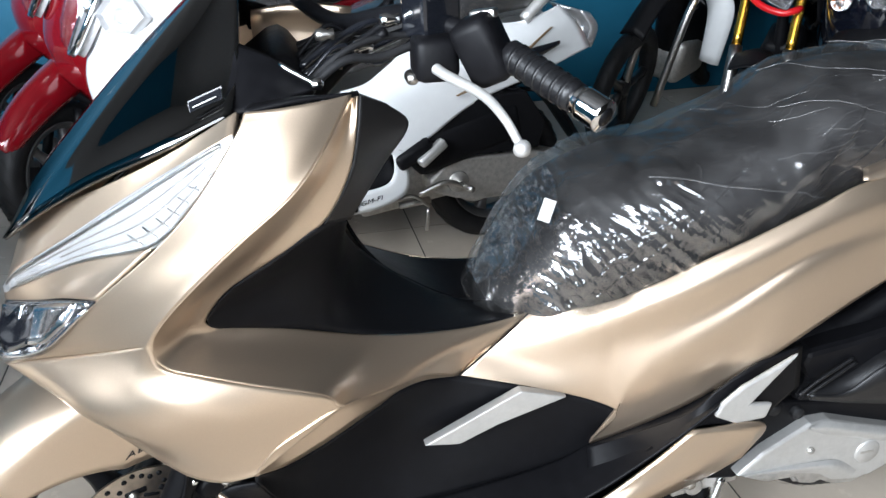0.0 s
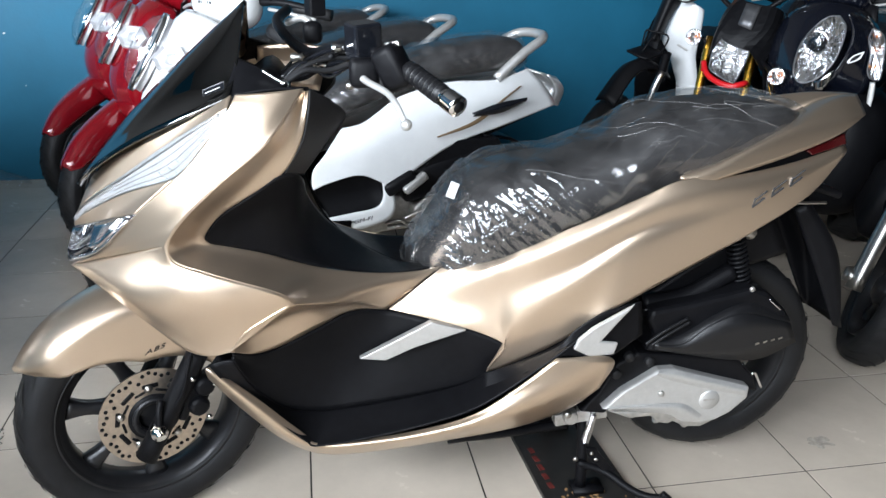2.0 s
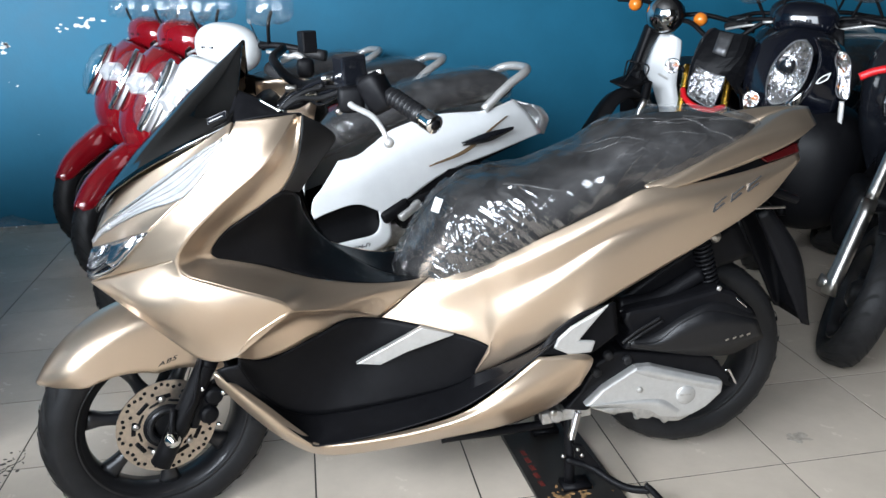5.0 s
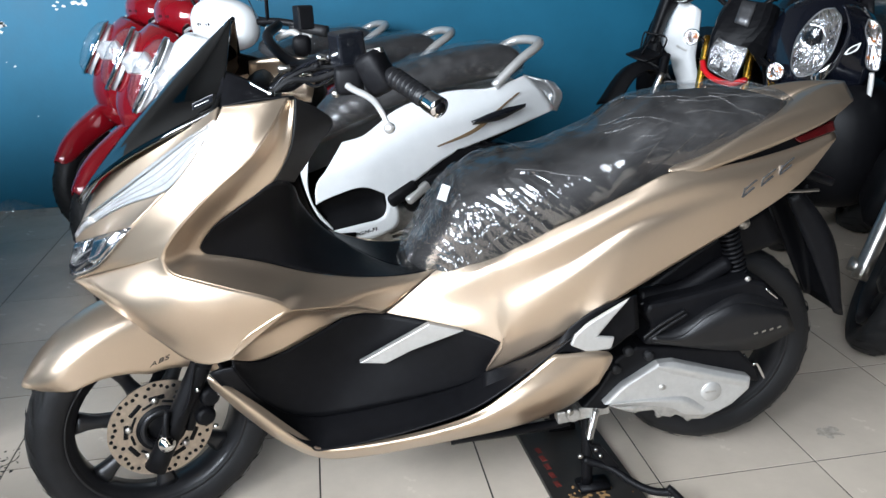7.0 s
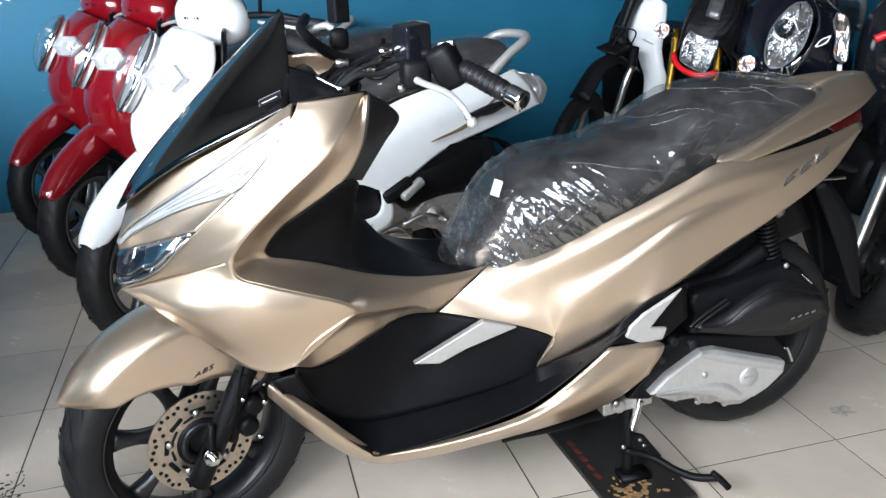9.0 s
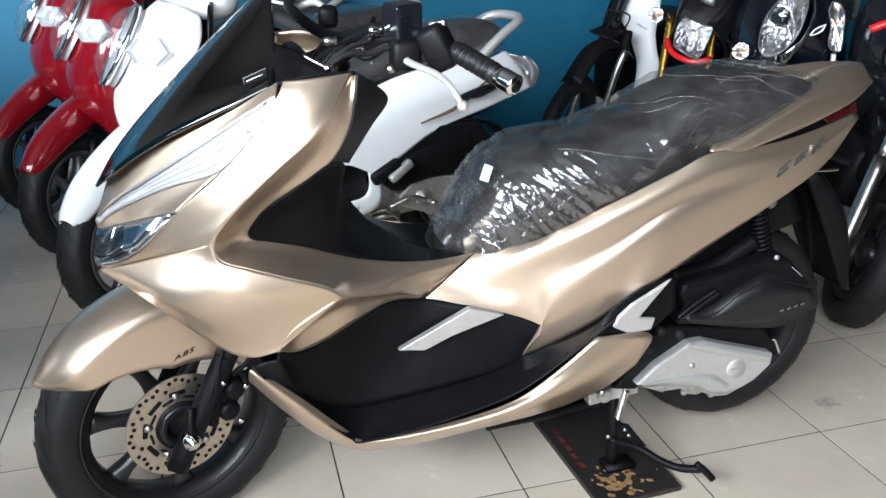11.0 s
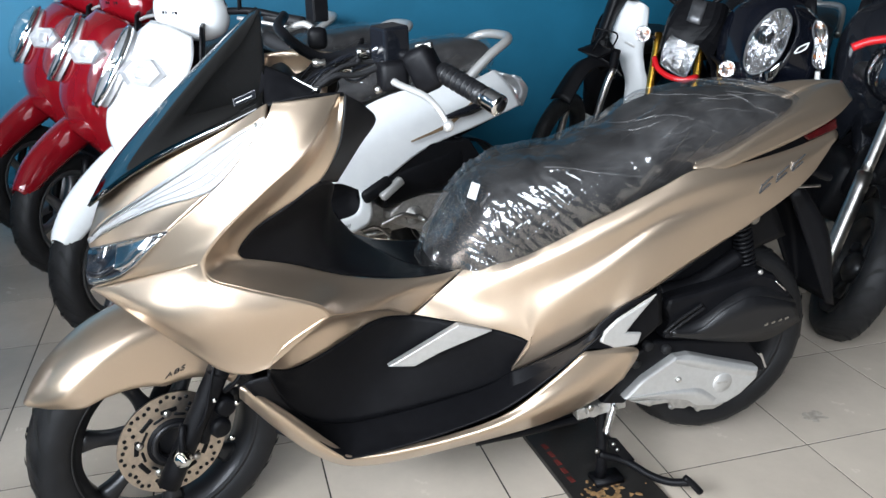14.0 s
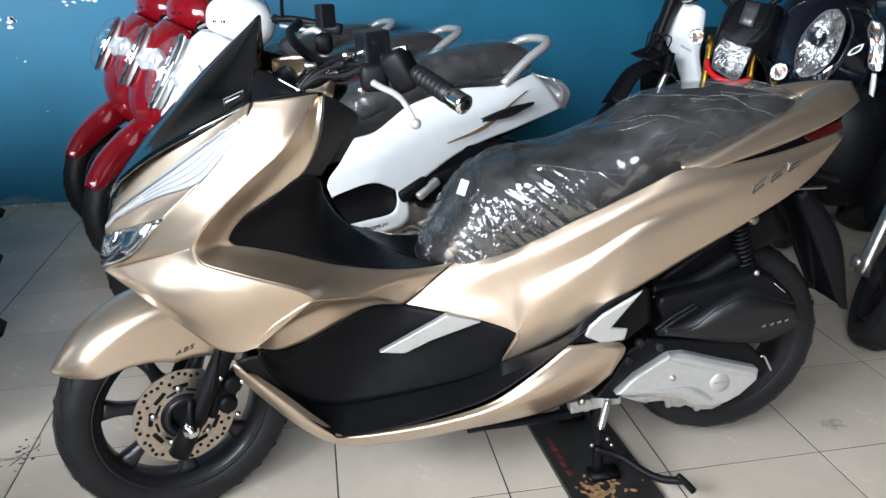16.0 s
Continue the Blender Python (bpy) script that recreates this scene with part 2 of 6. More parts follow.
def slab(name, lo, hi, mat, kind="structure", label="", category=""):
    c = [(a + b) / 2 for a, b in zip(lo, hi)]
    s = [b - a for a, b in zip(lo, hi)]
    ob = part(name, box(*s, Matrix.Translation(c)), mat, smooth=False)
    return tagged(ob, label, category, "", kind)


slab("wall_north", (X_LO, WALL_Y, 0), (X_HI, WALL_Y + 0.15, 1.7), WALL, label="teal-blue painted plaster wall with small chips", category="wall")
# unseen upper wall, added dark so the paint below reflects less teal
slab("wall_north_unseen", (X_LO, WALL_Y, 1.7), (X_HI, WALL_Y + 0.15, Z_HI), DARK_WALL, label="unseen upper wall, made dark to keep teal out of reflections", category="wall")
slab("wall_west", (X_LO - 0.15, 0.0, 0), (X_LO, WALL_Y + 0.15, Z_HI), WALL, label="teal-blue painted plaster side wall", category="wall")
# sill and head of the side opening added for the west lamp
slab("wall_west_sill", (X_LO - 0.15, Y_LO, 0), (X_LO, 0.0, 1.05), WALL, label="unseen teal-blue wall under the assumed side window", category="wall")
slab("wall_west_head", (X_LO - 0.15, Y_LO, 3.6), (X_LO, 0.0, Z_HI), WALL, label="unseen teal-blue wall over the assumed side window", category="wall")
# unseen closing walls and ceiling, dark to hold down bounce and reflections
slab("wall_east", (X_HI, Y_LO, 0), (X_HI + 0.15, WALL_Y + 0.15, Z_HI), DARK_WALL, label="unseen side wall, kept dark to darken reflections", category="wall")
slab("ceiling", (X_LO - 0.15, Y_LO, Z_HI), (X_HI + 0.15, WALL_Y + 0.15, Z_HI + 0.12), CEIL, label="unseen ceiling, kept dark to darken reflections", category="ceiling")
slab("wall_south", (-1.0, Y_LO - 0.15, 0), (X_HI + 0.15, Y_LO, Z_HI), DARK_WALL, label="unseen dark wall behind the aisle, limits the front daylight", category="wall")
slab("wall_south_sill", (X_LO - 0.15, Y_LO - 0.15, 0), (-1.0, Y_LO, 0.3), DARK_WALL, label="unseen dark wall under the front window", category="wall")
slab("wall_south_head", (X_LO - 0.15, Y_LO - 0.15, 3.6), (-1.0, Y_LO, Z_HI), DARK_WALL, label="unseen dark wall over the front window", category="wall")
# added out of view: blocks window light from the floor at the left
slab("shade_wall_low", (-2.68, Y_LO, 0), (-2.56, 0.0, 1.2), WALL, label="unseen low teal-blue wall added to shade the floor at the left", category="wall")
slab("ground", (-60, -60, -0.25), (60, 60, -0.06), GROUT, label="grey concrete ground outside", category="ground")
floor = slab("floor", (X_LO, Y_LO, -0.058), (X_HI, WALL_Y, -0.0012), GROUT, label="glossy cream square floor tiles with dark joints", category="floor")

# ---- the champagne scooter; x runs back from the front axle, y to its right ----
SC = thing("maxi_scooter", "champagne gold maxi scooter on its centre stand, seat in plastic wrap", "scooter")
SC.matrix_basis = pose(-1.5, 0.13, 0)
STEER = 21.0
HUB = Vector((-0.018, -0.005, 0.258))


def tyre(name, centre, r, w, parent, turn=0.0, grooves=26):
    half = w / 2
    prof = [(r * 0.70, -half * 0.72), (r * 0.78, -half * 0.92), (r * 0.87, -half), (r * 0.94, -half * 0.86), (r * 0.985, -half * 0.5), (r, 0),
            (r * 0.985, half * 0.5), (r * 0.94, half * 0.86), (r * 0.87, half), (r * 0.78, half * 0.92), (r * 0.70, half * 0.72), (r * 0.69, 0)]
    m = Matrix.Translation(centre) @ Matrix.Rotation(radians(turn), 4, "Z")
    ob = part(name, moved(ring(prof, 72), m), RUBBER, parent, "black rubber tyre with curved tread grooves")
    bm = bmesh.new()
    for side in (-1, 1):
        for i in range(grooves):
            a0 = 2 * math.pi * (i + (0.5 if side > 0 else 0)) / grooves
            pts = []
            for s in np.linspace(0, 1, 7):
                y = side * half * (0.1 + 0.8 * s)
                rr = r * (1 - 0.075 * (y / half) ** 4 - 0.012 * (y / half) ** 2) + 0.0006
                a = a0 + 0.3 * s ** 1.8 - 0.1 * s
                pts.append((rr * math.cos(a), y, rr * math.sin(a), a))
            lo, hi = [], []
            for k, (x, y, z, a) in enumerate(pts):
                wd = 0.0065 * math.sin(math.pi * (k + 0.5) / 7.0) + 0.0008
                t = Vector((-math.sin(a), 0, math.cos(a))) * wd
                lo.append(bm.verts.new(Vector((x, y, z)) - t))
                hi.append(bm.verts.new(Vector((x, y, z)) + t))
            for k in range(6):
                bm.faces.new((lo[k], lo[k + 1], hi[k + 1], hi[k]))
    part("tread_groove", moved(bm, m), GROOVE, ob)
    return ob


# groove depth is only coloured: near-black strips carry the shade inside the grooves
GROOVE = material("tread_groove_shade", (0.006, 0.006, 0.006), 0.9, 0, 0, 0.3, 80)


def wheel(centre, r, w, parent, turn=0.0, spokes=7, mat=None, rim_r=0.72, hubr=0.06):
    mat = mat or RIM
    m = Matrix.Translation(centre) @ Matrix.Rotation(radians(turn), 4, "Z")
    wh = part("wheel", moved(ring([(r * rim_r, -w * 0.38), (r * (rim_r + 0.015), -w * 0.42), (r * (rim_r + 0.015), w * 0.42), (r * rim_r, w * 0.38), (r * (rim_r - 0.07), w * 0.28),
                                   (r * (rim_r - 0.08), 0), (r * (rim_r - 0.07), -w * 0.28)], 72), m), mat, parent, "cast alloy wheel")
    tyre("tyre", centre, r, w, wh, turn)
    part("hub", moved(turned([(0, -w * 0.4), (hubr * 0.6, -w * 0.4), (hubr, -w * 0.25), (hubr, w * 0.25), (hubr * 0.6, w * 0.4), (0, w * 0.4)], 32), m), mat, wh)
    for i in range(spokes):
        a = 2 * math.pi * i / spokes + 0.2
        c, s = math.cos(a), math.sin(a)
        rows = []
        for q, hw in ((hubr * 0.8, 0.028), (r * 0.36, 0.016), (r * 0.5, 0.015), (r * (rim_r - 0.07), 0.026)):
            rows.append([Vector((c * q - s * e * hw, y, s * q + c * e * hw)) for e, y in ((-1, -0.008), (-0.6, -0.018), (0.6, -0.018), (1, -0.008), (0.8, 0.012), (-0.8, 0.012))])
        cols = [spline([rw[k] for rw in rows], 9) for k in range(6)]
        part("spoke", moved(grid_mesh([[cols[k][j] for k in range(6)] for j in range(9)], closed_v=True, caps=True), m), mat, wh)
    return wh


def disc_plate(centre, r, parent, turn, off):
    """A drilled brake disc on the left of a wheel."""
    m = Matrix.Translation(centre) @ Matrix.Rotation(radians(turn), 4, "Z") @ Matrix.Translation((0, off, 0))
    d = part("brake_disc", moved(ring([(r, -0.002), (r, 0.002), (r * 0.47, 0.002), (r * 0.47, -0.002)], 64), m), DISC, parent, "drilled steel brake disc", smooth=False)
    for k in range(48):
        a = 2 * math.pi * k / 48
        q = r * (0.94, 0.86, 0.78)[k % 3] if k % 2 == 0 else r * 0.9
        part("drill_hole", moved(turned([(0, -0.0032), (0.0042, -0.0032), (0.0042, 0.0)], 8, centre=(q * math.cos(a), 0, q * math.sin(a))), m), BLACK, d)
    for k in range(9):
        a = 2 * math.pi * k / 9
        part("slot", moved(box(0.034, 0.006, 0.011, Matrix.Rotation(-a, 4, "Y") @ Matrix.Translation((0, -0.0006, r * 0.66))), m), BLACK, d, bevel=0.003)
    for k in range(9):
        a = 2 * math.pi * (k + 0.5) / 9
        part("slot", moved(box(0.026, 0.006, 0.007, Matrix.Rotation(-a, 4, "Y") @ Matrix.Translation((0, -0.0006, r * 0.56))), m), BLACK, d, bevel=0.003)
    for k in range(5):
        a = 2 * math.pi * (k + 0.3) / 5
        part("disc_bolt", moved(turned([(0, -0.008), (0.006, -0.007), (0.009, -0.003), (0.009, 0.0)], 10, centre=(r * 0.61 * math.cos(a), 0, r * 0.61 * math.sin(a))), m), STEEL, d)
    part("carrier", moved(ring([(r * 0.48, -0.003), (r * 0.48, 0.004), (0.03, 0.004), (0.03, -0.006)], 40), m), BLACK, d)
    return d


FRONT = Matrix.Translation(HUB) @ Matrix.Rotation(radians(STEER), 4, "Z")
fw = wheel(HUB, 0.258, 0.1, SC, STEER, 7)
disc_plate(HUB, 0.11, fw, STEER, -0.052)
rear_c = Vector((1.259, 0.0, 0.293))
wheel(rear_c, 0.25, 0.12, SC, 0, 7)

# front mudguard, wrapped round the tyre
rows = []
for a in np.linspace(radians(147), radians(40), 36):
    row = []
    k = (math.degrees(a) - 40) / 107
    tip = min(1.0, ((1 - k) / 0.1 + 0.02) ** 0.5)
    taper = 0.078 - 0.014 * max(0, (k - 0.6) / 0.4) ** 2
    skirt = 0.028 + 0.095 * min(1.0, (1 - k) / 0.5)
    for u in np.concatenate((np.linspace(-1, -0.5, 9), np.linspace(-0.5, 0.5, 17), np.linspace(0.5, 1, 9))):
        v = abs(u)
        w = min(1, v / 0.5)
        y = math.copysign(w ** 0.9, u) * taper
        drop = 0.026 * w ** 2 + max(0, v - 0.5) / 0.5 * skirt
        y *= 1 + 0.05 * max(0, v - 0.5) / 0.5
        rr = 0.283 - drop * tip + 0.03 * (1 - k) ** 1.5
        y *= tip
        row.append(FRONT @ Vector((rr * math.cos(a), y, rr * math.sin(a))))
    rows.append(row)
part("front_mudguard", eased(grid_mesh(rows), 3), GOLD, SC, "champagne gold front mudguard", solid=0.004)

# fork legs and brake caliper
for side in (-1, 1):
    part("fork_leg", moved(tube([(-0.032, side * 0.088, -0.072), (0.225, side * 0.09, 0.36)], 0.0225, 14, 20), FRONT), BLACK, SC, "black fork slider")
    part("axle_nut", moved(turned([(0, -0.022), (0.009, -0.022), (0.011, -0.012), (0.017, -0.01), (0.017, 0.01), (0, 0.01)], 12, centre=(-0.004, side * 0.115, -0.002)), FRONT), CHROME, SC)
cal = part("brake_caliper", moved(join(box(0.045, 0.045, 0.085, pose(0.088, -0.072, 0.045, 0, 22, 0)), turned([(0, -0.03), (0.018, -0.03), (0.022, -0.02), (0.022, 0.02), (0, 0.02)], 20, "Y", (0.1, -0.078, 0.065)), turned([(0, -0.03), (0.018, -0.03), (0.022, -0.02), (0.022, 0.02), (0, 0.02)], 20, "Y", (0.085, -0.078, 0.022)), box(0.02, 0.02, 0.12, pose(0.07, -0.085, 0.05, 0, 20, 0))), FRONT), BLACK, SC, "black brake caliper", bevel=0.006)
for p in ((0.118, -0.112, 0.075), (0.1, -0.112, 0.0), (0.075, -0.108, 0.095), (0.125, -0.1, 0.11)):
    bolt(FRONT @ Vector(p), 0.006, cal, CHROME)
part("brake_hose", moved(tube([(0.1, -0.1, 0.1), (0.13, -0.12, 0.14), (0.16, -0.1, 0.22), (0.2, -0.08, 0.34)], 0.0045, 24, 8), FRONT), BLACK, cal)
part("sensor_wire", moved(tube([(0.02, -0.1, 0.03), (0.05, -0.115, 0.07), (0.08, -0.11, 0.16), (0.13, -0.1, 0.26)], 0.0035, 24, 8), FRONT), BLACK, cal)
part("sensor_bracket", moved(join(tube([(-0.004, -0.118, 0.0), (0.0, -0.112, 0.035), (0.01, -0.1, 0.06)], 0.007, 8, 10)), FRONT), BLACK, cal)
part("fork_band", moved(tube([(0.093, -0.089, 0.139), (0.103, -0.089, 0.156)], 0.0232, 4, 20), FRONT), BLACK, SC)
part("sensor_ring", moved(ring([(0.045, -0.061), (0.045, -0.058), (0.033, -0.058), (0.033, -0.061)], 40), FRONT), RIM, SC)

# body panels
FAIR_A = [(-0.076, -0.160, 0.651), (-0.016, -0.205, 0.687), (0.059, -0.250, 0.765), (0.132, -0.275, 0.829), (0.182, -0.285, 0.881), (0.227, -0.285, 0.942), (0.240, -0.275, 0.965)]
NOSE_LOW = [(-0.082, -0.150, 0.646), (-0.004, -0.195, 0.595), (0.072, -0.228, 0.537), (0.134, -0.250, 0.497), (0.194, -0.266, 0.506)]
CREASE = [(0.345, -0.262, 0.971), (0.313, -0.285, 0.925), (0.276, -0.300, 0.884), (0.219, -0.305, 0.841), (0.168, -0.300, 0.795), (0.131, -0.290, 0.755), (0.110, -0.280, 0.720), (0.119, -0.278, 0.688), (0.162, -0.282, 0.670), (0.217, -0.284, 0.649), (0.264, -0.282, 0.631), (0.294, -0.277, 0.614), (0.307, -0.270, 0.593)]
RIDGE = [(0.346, -0.235, 0.577), (0.395, -0.195, 0.559), (0.436, -0.155, 0.538), (0.488, -0.118, 0.501)]
INNER = [(0.355, -0.250, 0.969), (0.349, -0.255, 0.927), (0.336, -0.257, 0.880), (0.305, -0.257, 0.830), (0.244, -0.252, 0.790), (0.197, -0.243, 0.758), (0.168, -0.234, 0.722), (0.169, -0.228, 0.704), (0.198, -0.215, 0.690), (0.256, -0.193, 0.665), (0.316, -0.170, 0.634), (0.358, -0.153, 0.614), (0.402, -0.140, 0.599), (0.447, -0.126, 0.586), (0.505, -0.112, 0.576), (0.560, -0.100, 0.573), (0.605, -0.094, 0.578)]
FOOT_TOP = [(0.194, -0.266, 0.506), (0.248, -0.206, 0.470), (0.326, -0.172, 0.487), (0.372, -0.152, 0.500), (0.419, -0.135, 0.513), (0.488, -0.118, 0.501)]


def between(a, b, f, out):
    """A rail part of the way from one rail to another, pushed sideways by out."""
    return [tuple(p + (q - p) * f + (o if k == 1 else 0) for k, (p, q) in enumerate(zip(x, y))) for x, y, o in zip(a, b, out)]


for sgn in (1, -1):
    side = (lambda rails: rails) if sgn > 0 else flip
    # the upper arm runs from the top down the lamp to the nose, the lower arm from the nose back to the wing's end
    up_e, up_c = FAIR_A[::-1], CREASE[:7]
    lo_e, lo_c = spline(NOSE_LOW[:5], 7).tolist(), CREASE[6:]
    up = [up_e, between(up_e, up_c, 0.3, [-0.006, -0.005, -0.003, -0.001, 0, 0, 0.002]), between(up_e, up_c, 0.7, [-0.006, -0.005, -0.003, -0.002, -0.001, 0, 0.0]), up_c]
    lo = [lo_e, between(lo_e, lo_c, 0.3, [0.002, -0.038, -0.042, -0.028, -0.014, -0.006, 0]), between(lo_e, lo_c, 0.7, [0.0, -0.024, -0.032, -0.024, -0.012, -0.004, 0]), lo_c]
    bm = join(loft(side(up), 61, 25), loft(side(lo), 49, 25))
    bmesh.ops.remove_doubles(bm, verts=bm.verts, dist=0.0006)
    part("front_fairing", bm, GOLD, SC, "champagne gold front fairing with winged lower edge", solid=0.003)
    edge = [*CREASE, *RIDGE]
    back = [edge, between(edge, INNER, 0.22, [0.003] * 17), between(edge, INNER, 0.6, [0.010] * 10 + [0.012, 0.012, 0.010, 0.006, 0.002, 0, -0.002]), INNER]
    part("tunnel_side", eased(loft(side(back), 97, 25), 6), GOLD, SC, "champagne gold inner face running back along the tunnel", solid=0.003)
    rim = [NOSE_LOW[-1], (0.222, -0.273, 0.545), (0.262, -0.275, 0.572), CREASE[-1], *RIDGE]
    foot = spline(FOOT_TOP, 8).tolist()
    part("wing_recess", loft(side([rim, between(rim, foot, 0.4, [0, 0.024, 0.036, 0.032, 0.020, 0.010, 0.003, 0]), foot]), 41, 13), GOLD, SC, "champagne gold recess over the footwell", solid=0.003)
SIDE_A = [(0.607, -0.094, 0.579), (0.632, -0.105, 0.582), (0.663, -0.118, 0.587), (0.688, -0.128, 0.593), (0.703, -0.135, 0.600), (0.716, -0.140, 0.605), (0.731, -0.145, 0.612), (0.755, -0.152, 0.626), (0.790, -0.158, 0.642), (0.842, -0.165, 0.669), (0.900, -0.170, 0.694), (0.987, -0.175, 0.732), (1.062, -0.177, 0.764), (1.174, -0.169, 0.766), (1.321, -0.134, 0.777), (1.462, -0.092, 0.799)]
SIDE_B = [(0.561, -0.103, 0.551), (0.609, -0.118, 0.547), (0.659, -0.136, 0.561), (0.688, -0.147, 0.575), (0.703, -0.152, 0.581), (0.716, -0.157, 0.588), (0.731, -0.161, 0.595), (0.757, -0.167, 0.607), (0.793, -0.175, 0.622), (0.845, -0.183, 0.645), (0.906, -0.188, 0.671), (0.981, -0.190, 0.706), (1.088, -0.190, 0.742), (1.194, -0.179, 0.752), (1.326, -0.146, 0.766), (1.463, -0.098, 0.793)]
SIDE_C = [(0.530, -0.107, 0.529), (0.596, -0.123, 0.511), (0.658, -0.138, 0.511), (0.697, -0.149, 0.527), (0.714, -0.153, 0.533), (0.729, -0.158, 0.540), (0.744, -0.162, 0.546), (0.770, -0.169, 0.558), (0.807, -0.175, 0.575), (0.859, -0.182, 0.599), (0.922, -0.186, 0.634), (0.991, -0.189, 0.672), (1.105, -0.189, 0.704), (1.215, -0.178, 0.724), (1.341, -0.146, 0.750), (1.462, -0.100, 0.787)]
SIDE_D = [(0.508, -0.113, 0.515), (0.588, -0.131, 0.491), (0.661, -0.148, 0.473), (0.710, -0.160, 0.461), (0.723, -0.166, 0.465), (0.733, -0.171, 0.472), (0.745, -0.175, 0.482), (0.766, -0.180, 0.496), (0.803, -0.187, 0.522), (0.853, -0.193, 0.556), (0.912, -0.197, 0.601), (0.991, -0.198, 0.646), (1.116, -0.190, 0.668), (1.226, -0.174, 0.694), (1.349, -0.142, 0.731), (1.459, -0.100, 0.781)]
SIDE_E = [(0.490, -0.118, 0.501), (0.575, -0.136, 0.481), (0.661, -0.150, 0.456), (0.713, -0.162, 0.434), (0.725, -0.164, 0.418), (0.712, -0.155, 0.388), (0.692, -0.144, 0.355), (0.721, -0.152, 0.367), (0.761, -0.163, 0.389), (0.817, -0.178, 0.422), (0.867, -0.190, 0.458), (0.931, -0.205, 0.507), (1.063, -0.185, 0.565), (1.225, -0.165, 0.638), (1.367, -0.135, 0.705), (1.456, -0.098, 0.774)]
for sgn in (1, -1):
    rails = [SIDE_A, SIDE_B, SIDE_C, SIDE_D, SIDE_E]
    part("side_panel", eased(loft(rails if sgn > 0 else flip(rails), 121, 41), 22), GOLD, SC, "champagne gold rear side panel", solid=0.005)
panel("grab_rail", [[(1.061, -0.172, 0.765), (1.118, -0.178, 0.760), (1.198, -0.170, 0.776), (1.300, -0.148, 0.796), (1.425, -0.112, 0.826), (1.514, -0.070, 0.857)],
                    [(1.063, -0.168, 0.768), (1.118, -0.175, 0.778), (1.209, -0.165, 0.814), (1.315, -0.140, 0.845), (1.443, -0.100, 0.859), (1.518, -0.060, 0.863)],
                    [(1.071, -0.160, 0.766), (1.143, -0.155, 0.786), (1.236, -0.145, 0.822), (1.340, -0.110, 0.855), (1.444, -0.060, 0.882), (1.521, -0.030, 0.885)],
                    [(1.118, -0.100, 0.762), (1.237, -0.060, 0.780), (1.337, -0.030, 0.822), (1.424, 0.000, 0.867), (1.487, 0.000, 0.885), (1.539, 0.000, 0.887)]], GOLD, SC, "champagne gold passenger grab rail")
panel("belly_trim", [[(0.152, -0.235, 0.461), (0.227, -0.225, 0.384), (0.296, -0.215, 0.305), (0.343, -0.210, 0.261), (0.425, -0.215, 0.261), (0.548, -0.225, 0.280), (0.650, -0.235, 0.313), (0.742, -0.235, 0.370), (0.814, -0.230, 0.422)],
                     [(0.144, -0.240, 0.462), (0.215, -0.235, 0.376), (0.283, -0.225, 0.294), (0.338, -0.220, 0.260), (0.423, -0.225, 0.258), (0.551, -0.235, 0.272), (0.670, -0.245, 0.299), (0.802, -0.240, 0.344), (0.931, -0.232, 0.413)],
                     [(0.142, -0.200, 0.421), (0.201, -0.190, 0.338), (0.266, -0.180, 0.262), (0.336, -0.175, 0.215), (0.432, -0.180, 0.210), (0.597, -0.185, 0.224), (0.745, -0.185, 0.240), (0.856, -0.190, 0.276), (0.915, -0.215, 0.337)]], GOLD, SC, "champagne gold lower trim", n=49)
FOOT_RIM = [(0.195, -0.258, 0.500), (0.248, -0.200, 0.465), (0.326, -0.166, 0.482), (0.420, -0.129, 0.508), (0.488, -0.112, 0.497), (0.576, -0.130, 0.477), (0.662, -0.144, 0.452), (0.717, -0.157, 0.428), (0.727, -0.158, 0.411)]
FOOT_LOW = [(0.194, -0.250, 0.482), (0.221, -0.210, 0.402), (0.269, -0.170, 0.328), (0.336, -0.150, 0.297), (0.418, -0.147, 0.298), (0.502, -0.145, 0.306), (0.588, -0.143, 0.317), (0.650, -0.142, 0.331), (0.694, -0.142, 0.351)]
FLOOR_OUT = [(0.149, -0.245, 0.472), (0.181, -0.238, 0.419), (0.248, -0.230, 0.344), (0.309, -0.225, 0.282), (0.343, -0.224, 0.262), (0.467, -0.220, 0.271), (0.572, -0.222, 0.292), (0.643, -0.224, 0.313), (0.702, -0.226, 0.345), (0.772, -0.228, 0.393), (0.830, -0.228, 0.435), (0.878, -0.225, 0.470)]
FLOOR_IN = [(0.194, -0.250, 0.482), (0.221, -0.210, 0.402), (0.269, -0.170, 0.328), (0.336, -0.150, 0.297), (0.418, -0.147, 0.298), (0.502, -0.145, 0.306), (0.588, -0.143, 0.317), (0.650, -0.142, 0.331), (0.694, -0.142, 0.351), (0.756, -0.160, 0.383), (0.818, -0.175, 0.415), (0.866, -0.187, 0.451)]
panel("foot_panel", [FOOT_RIM, between(FOOT_RIM, FOOT_LOW, 0.5, [0.006] * 9), FOOT_LOW], BLACK, SC, "matt black footwell panel", n=65)
panel("floorboard", [FLOOR_IN, between(FLOOR_IN, FLOOR_OUT, 0.7, [0.004] * 12), FLOOR_OUT], BLACK, SC, "matt black ribbed floorboard", n=65)
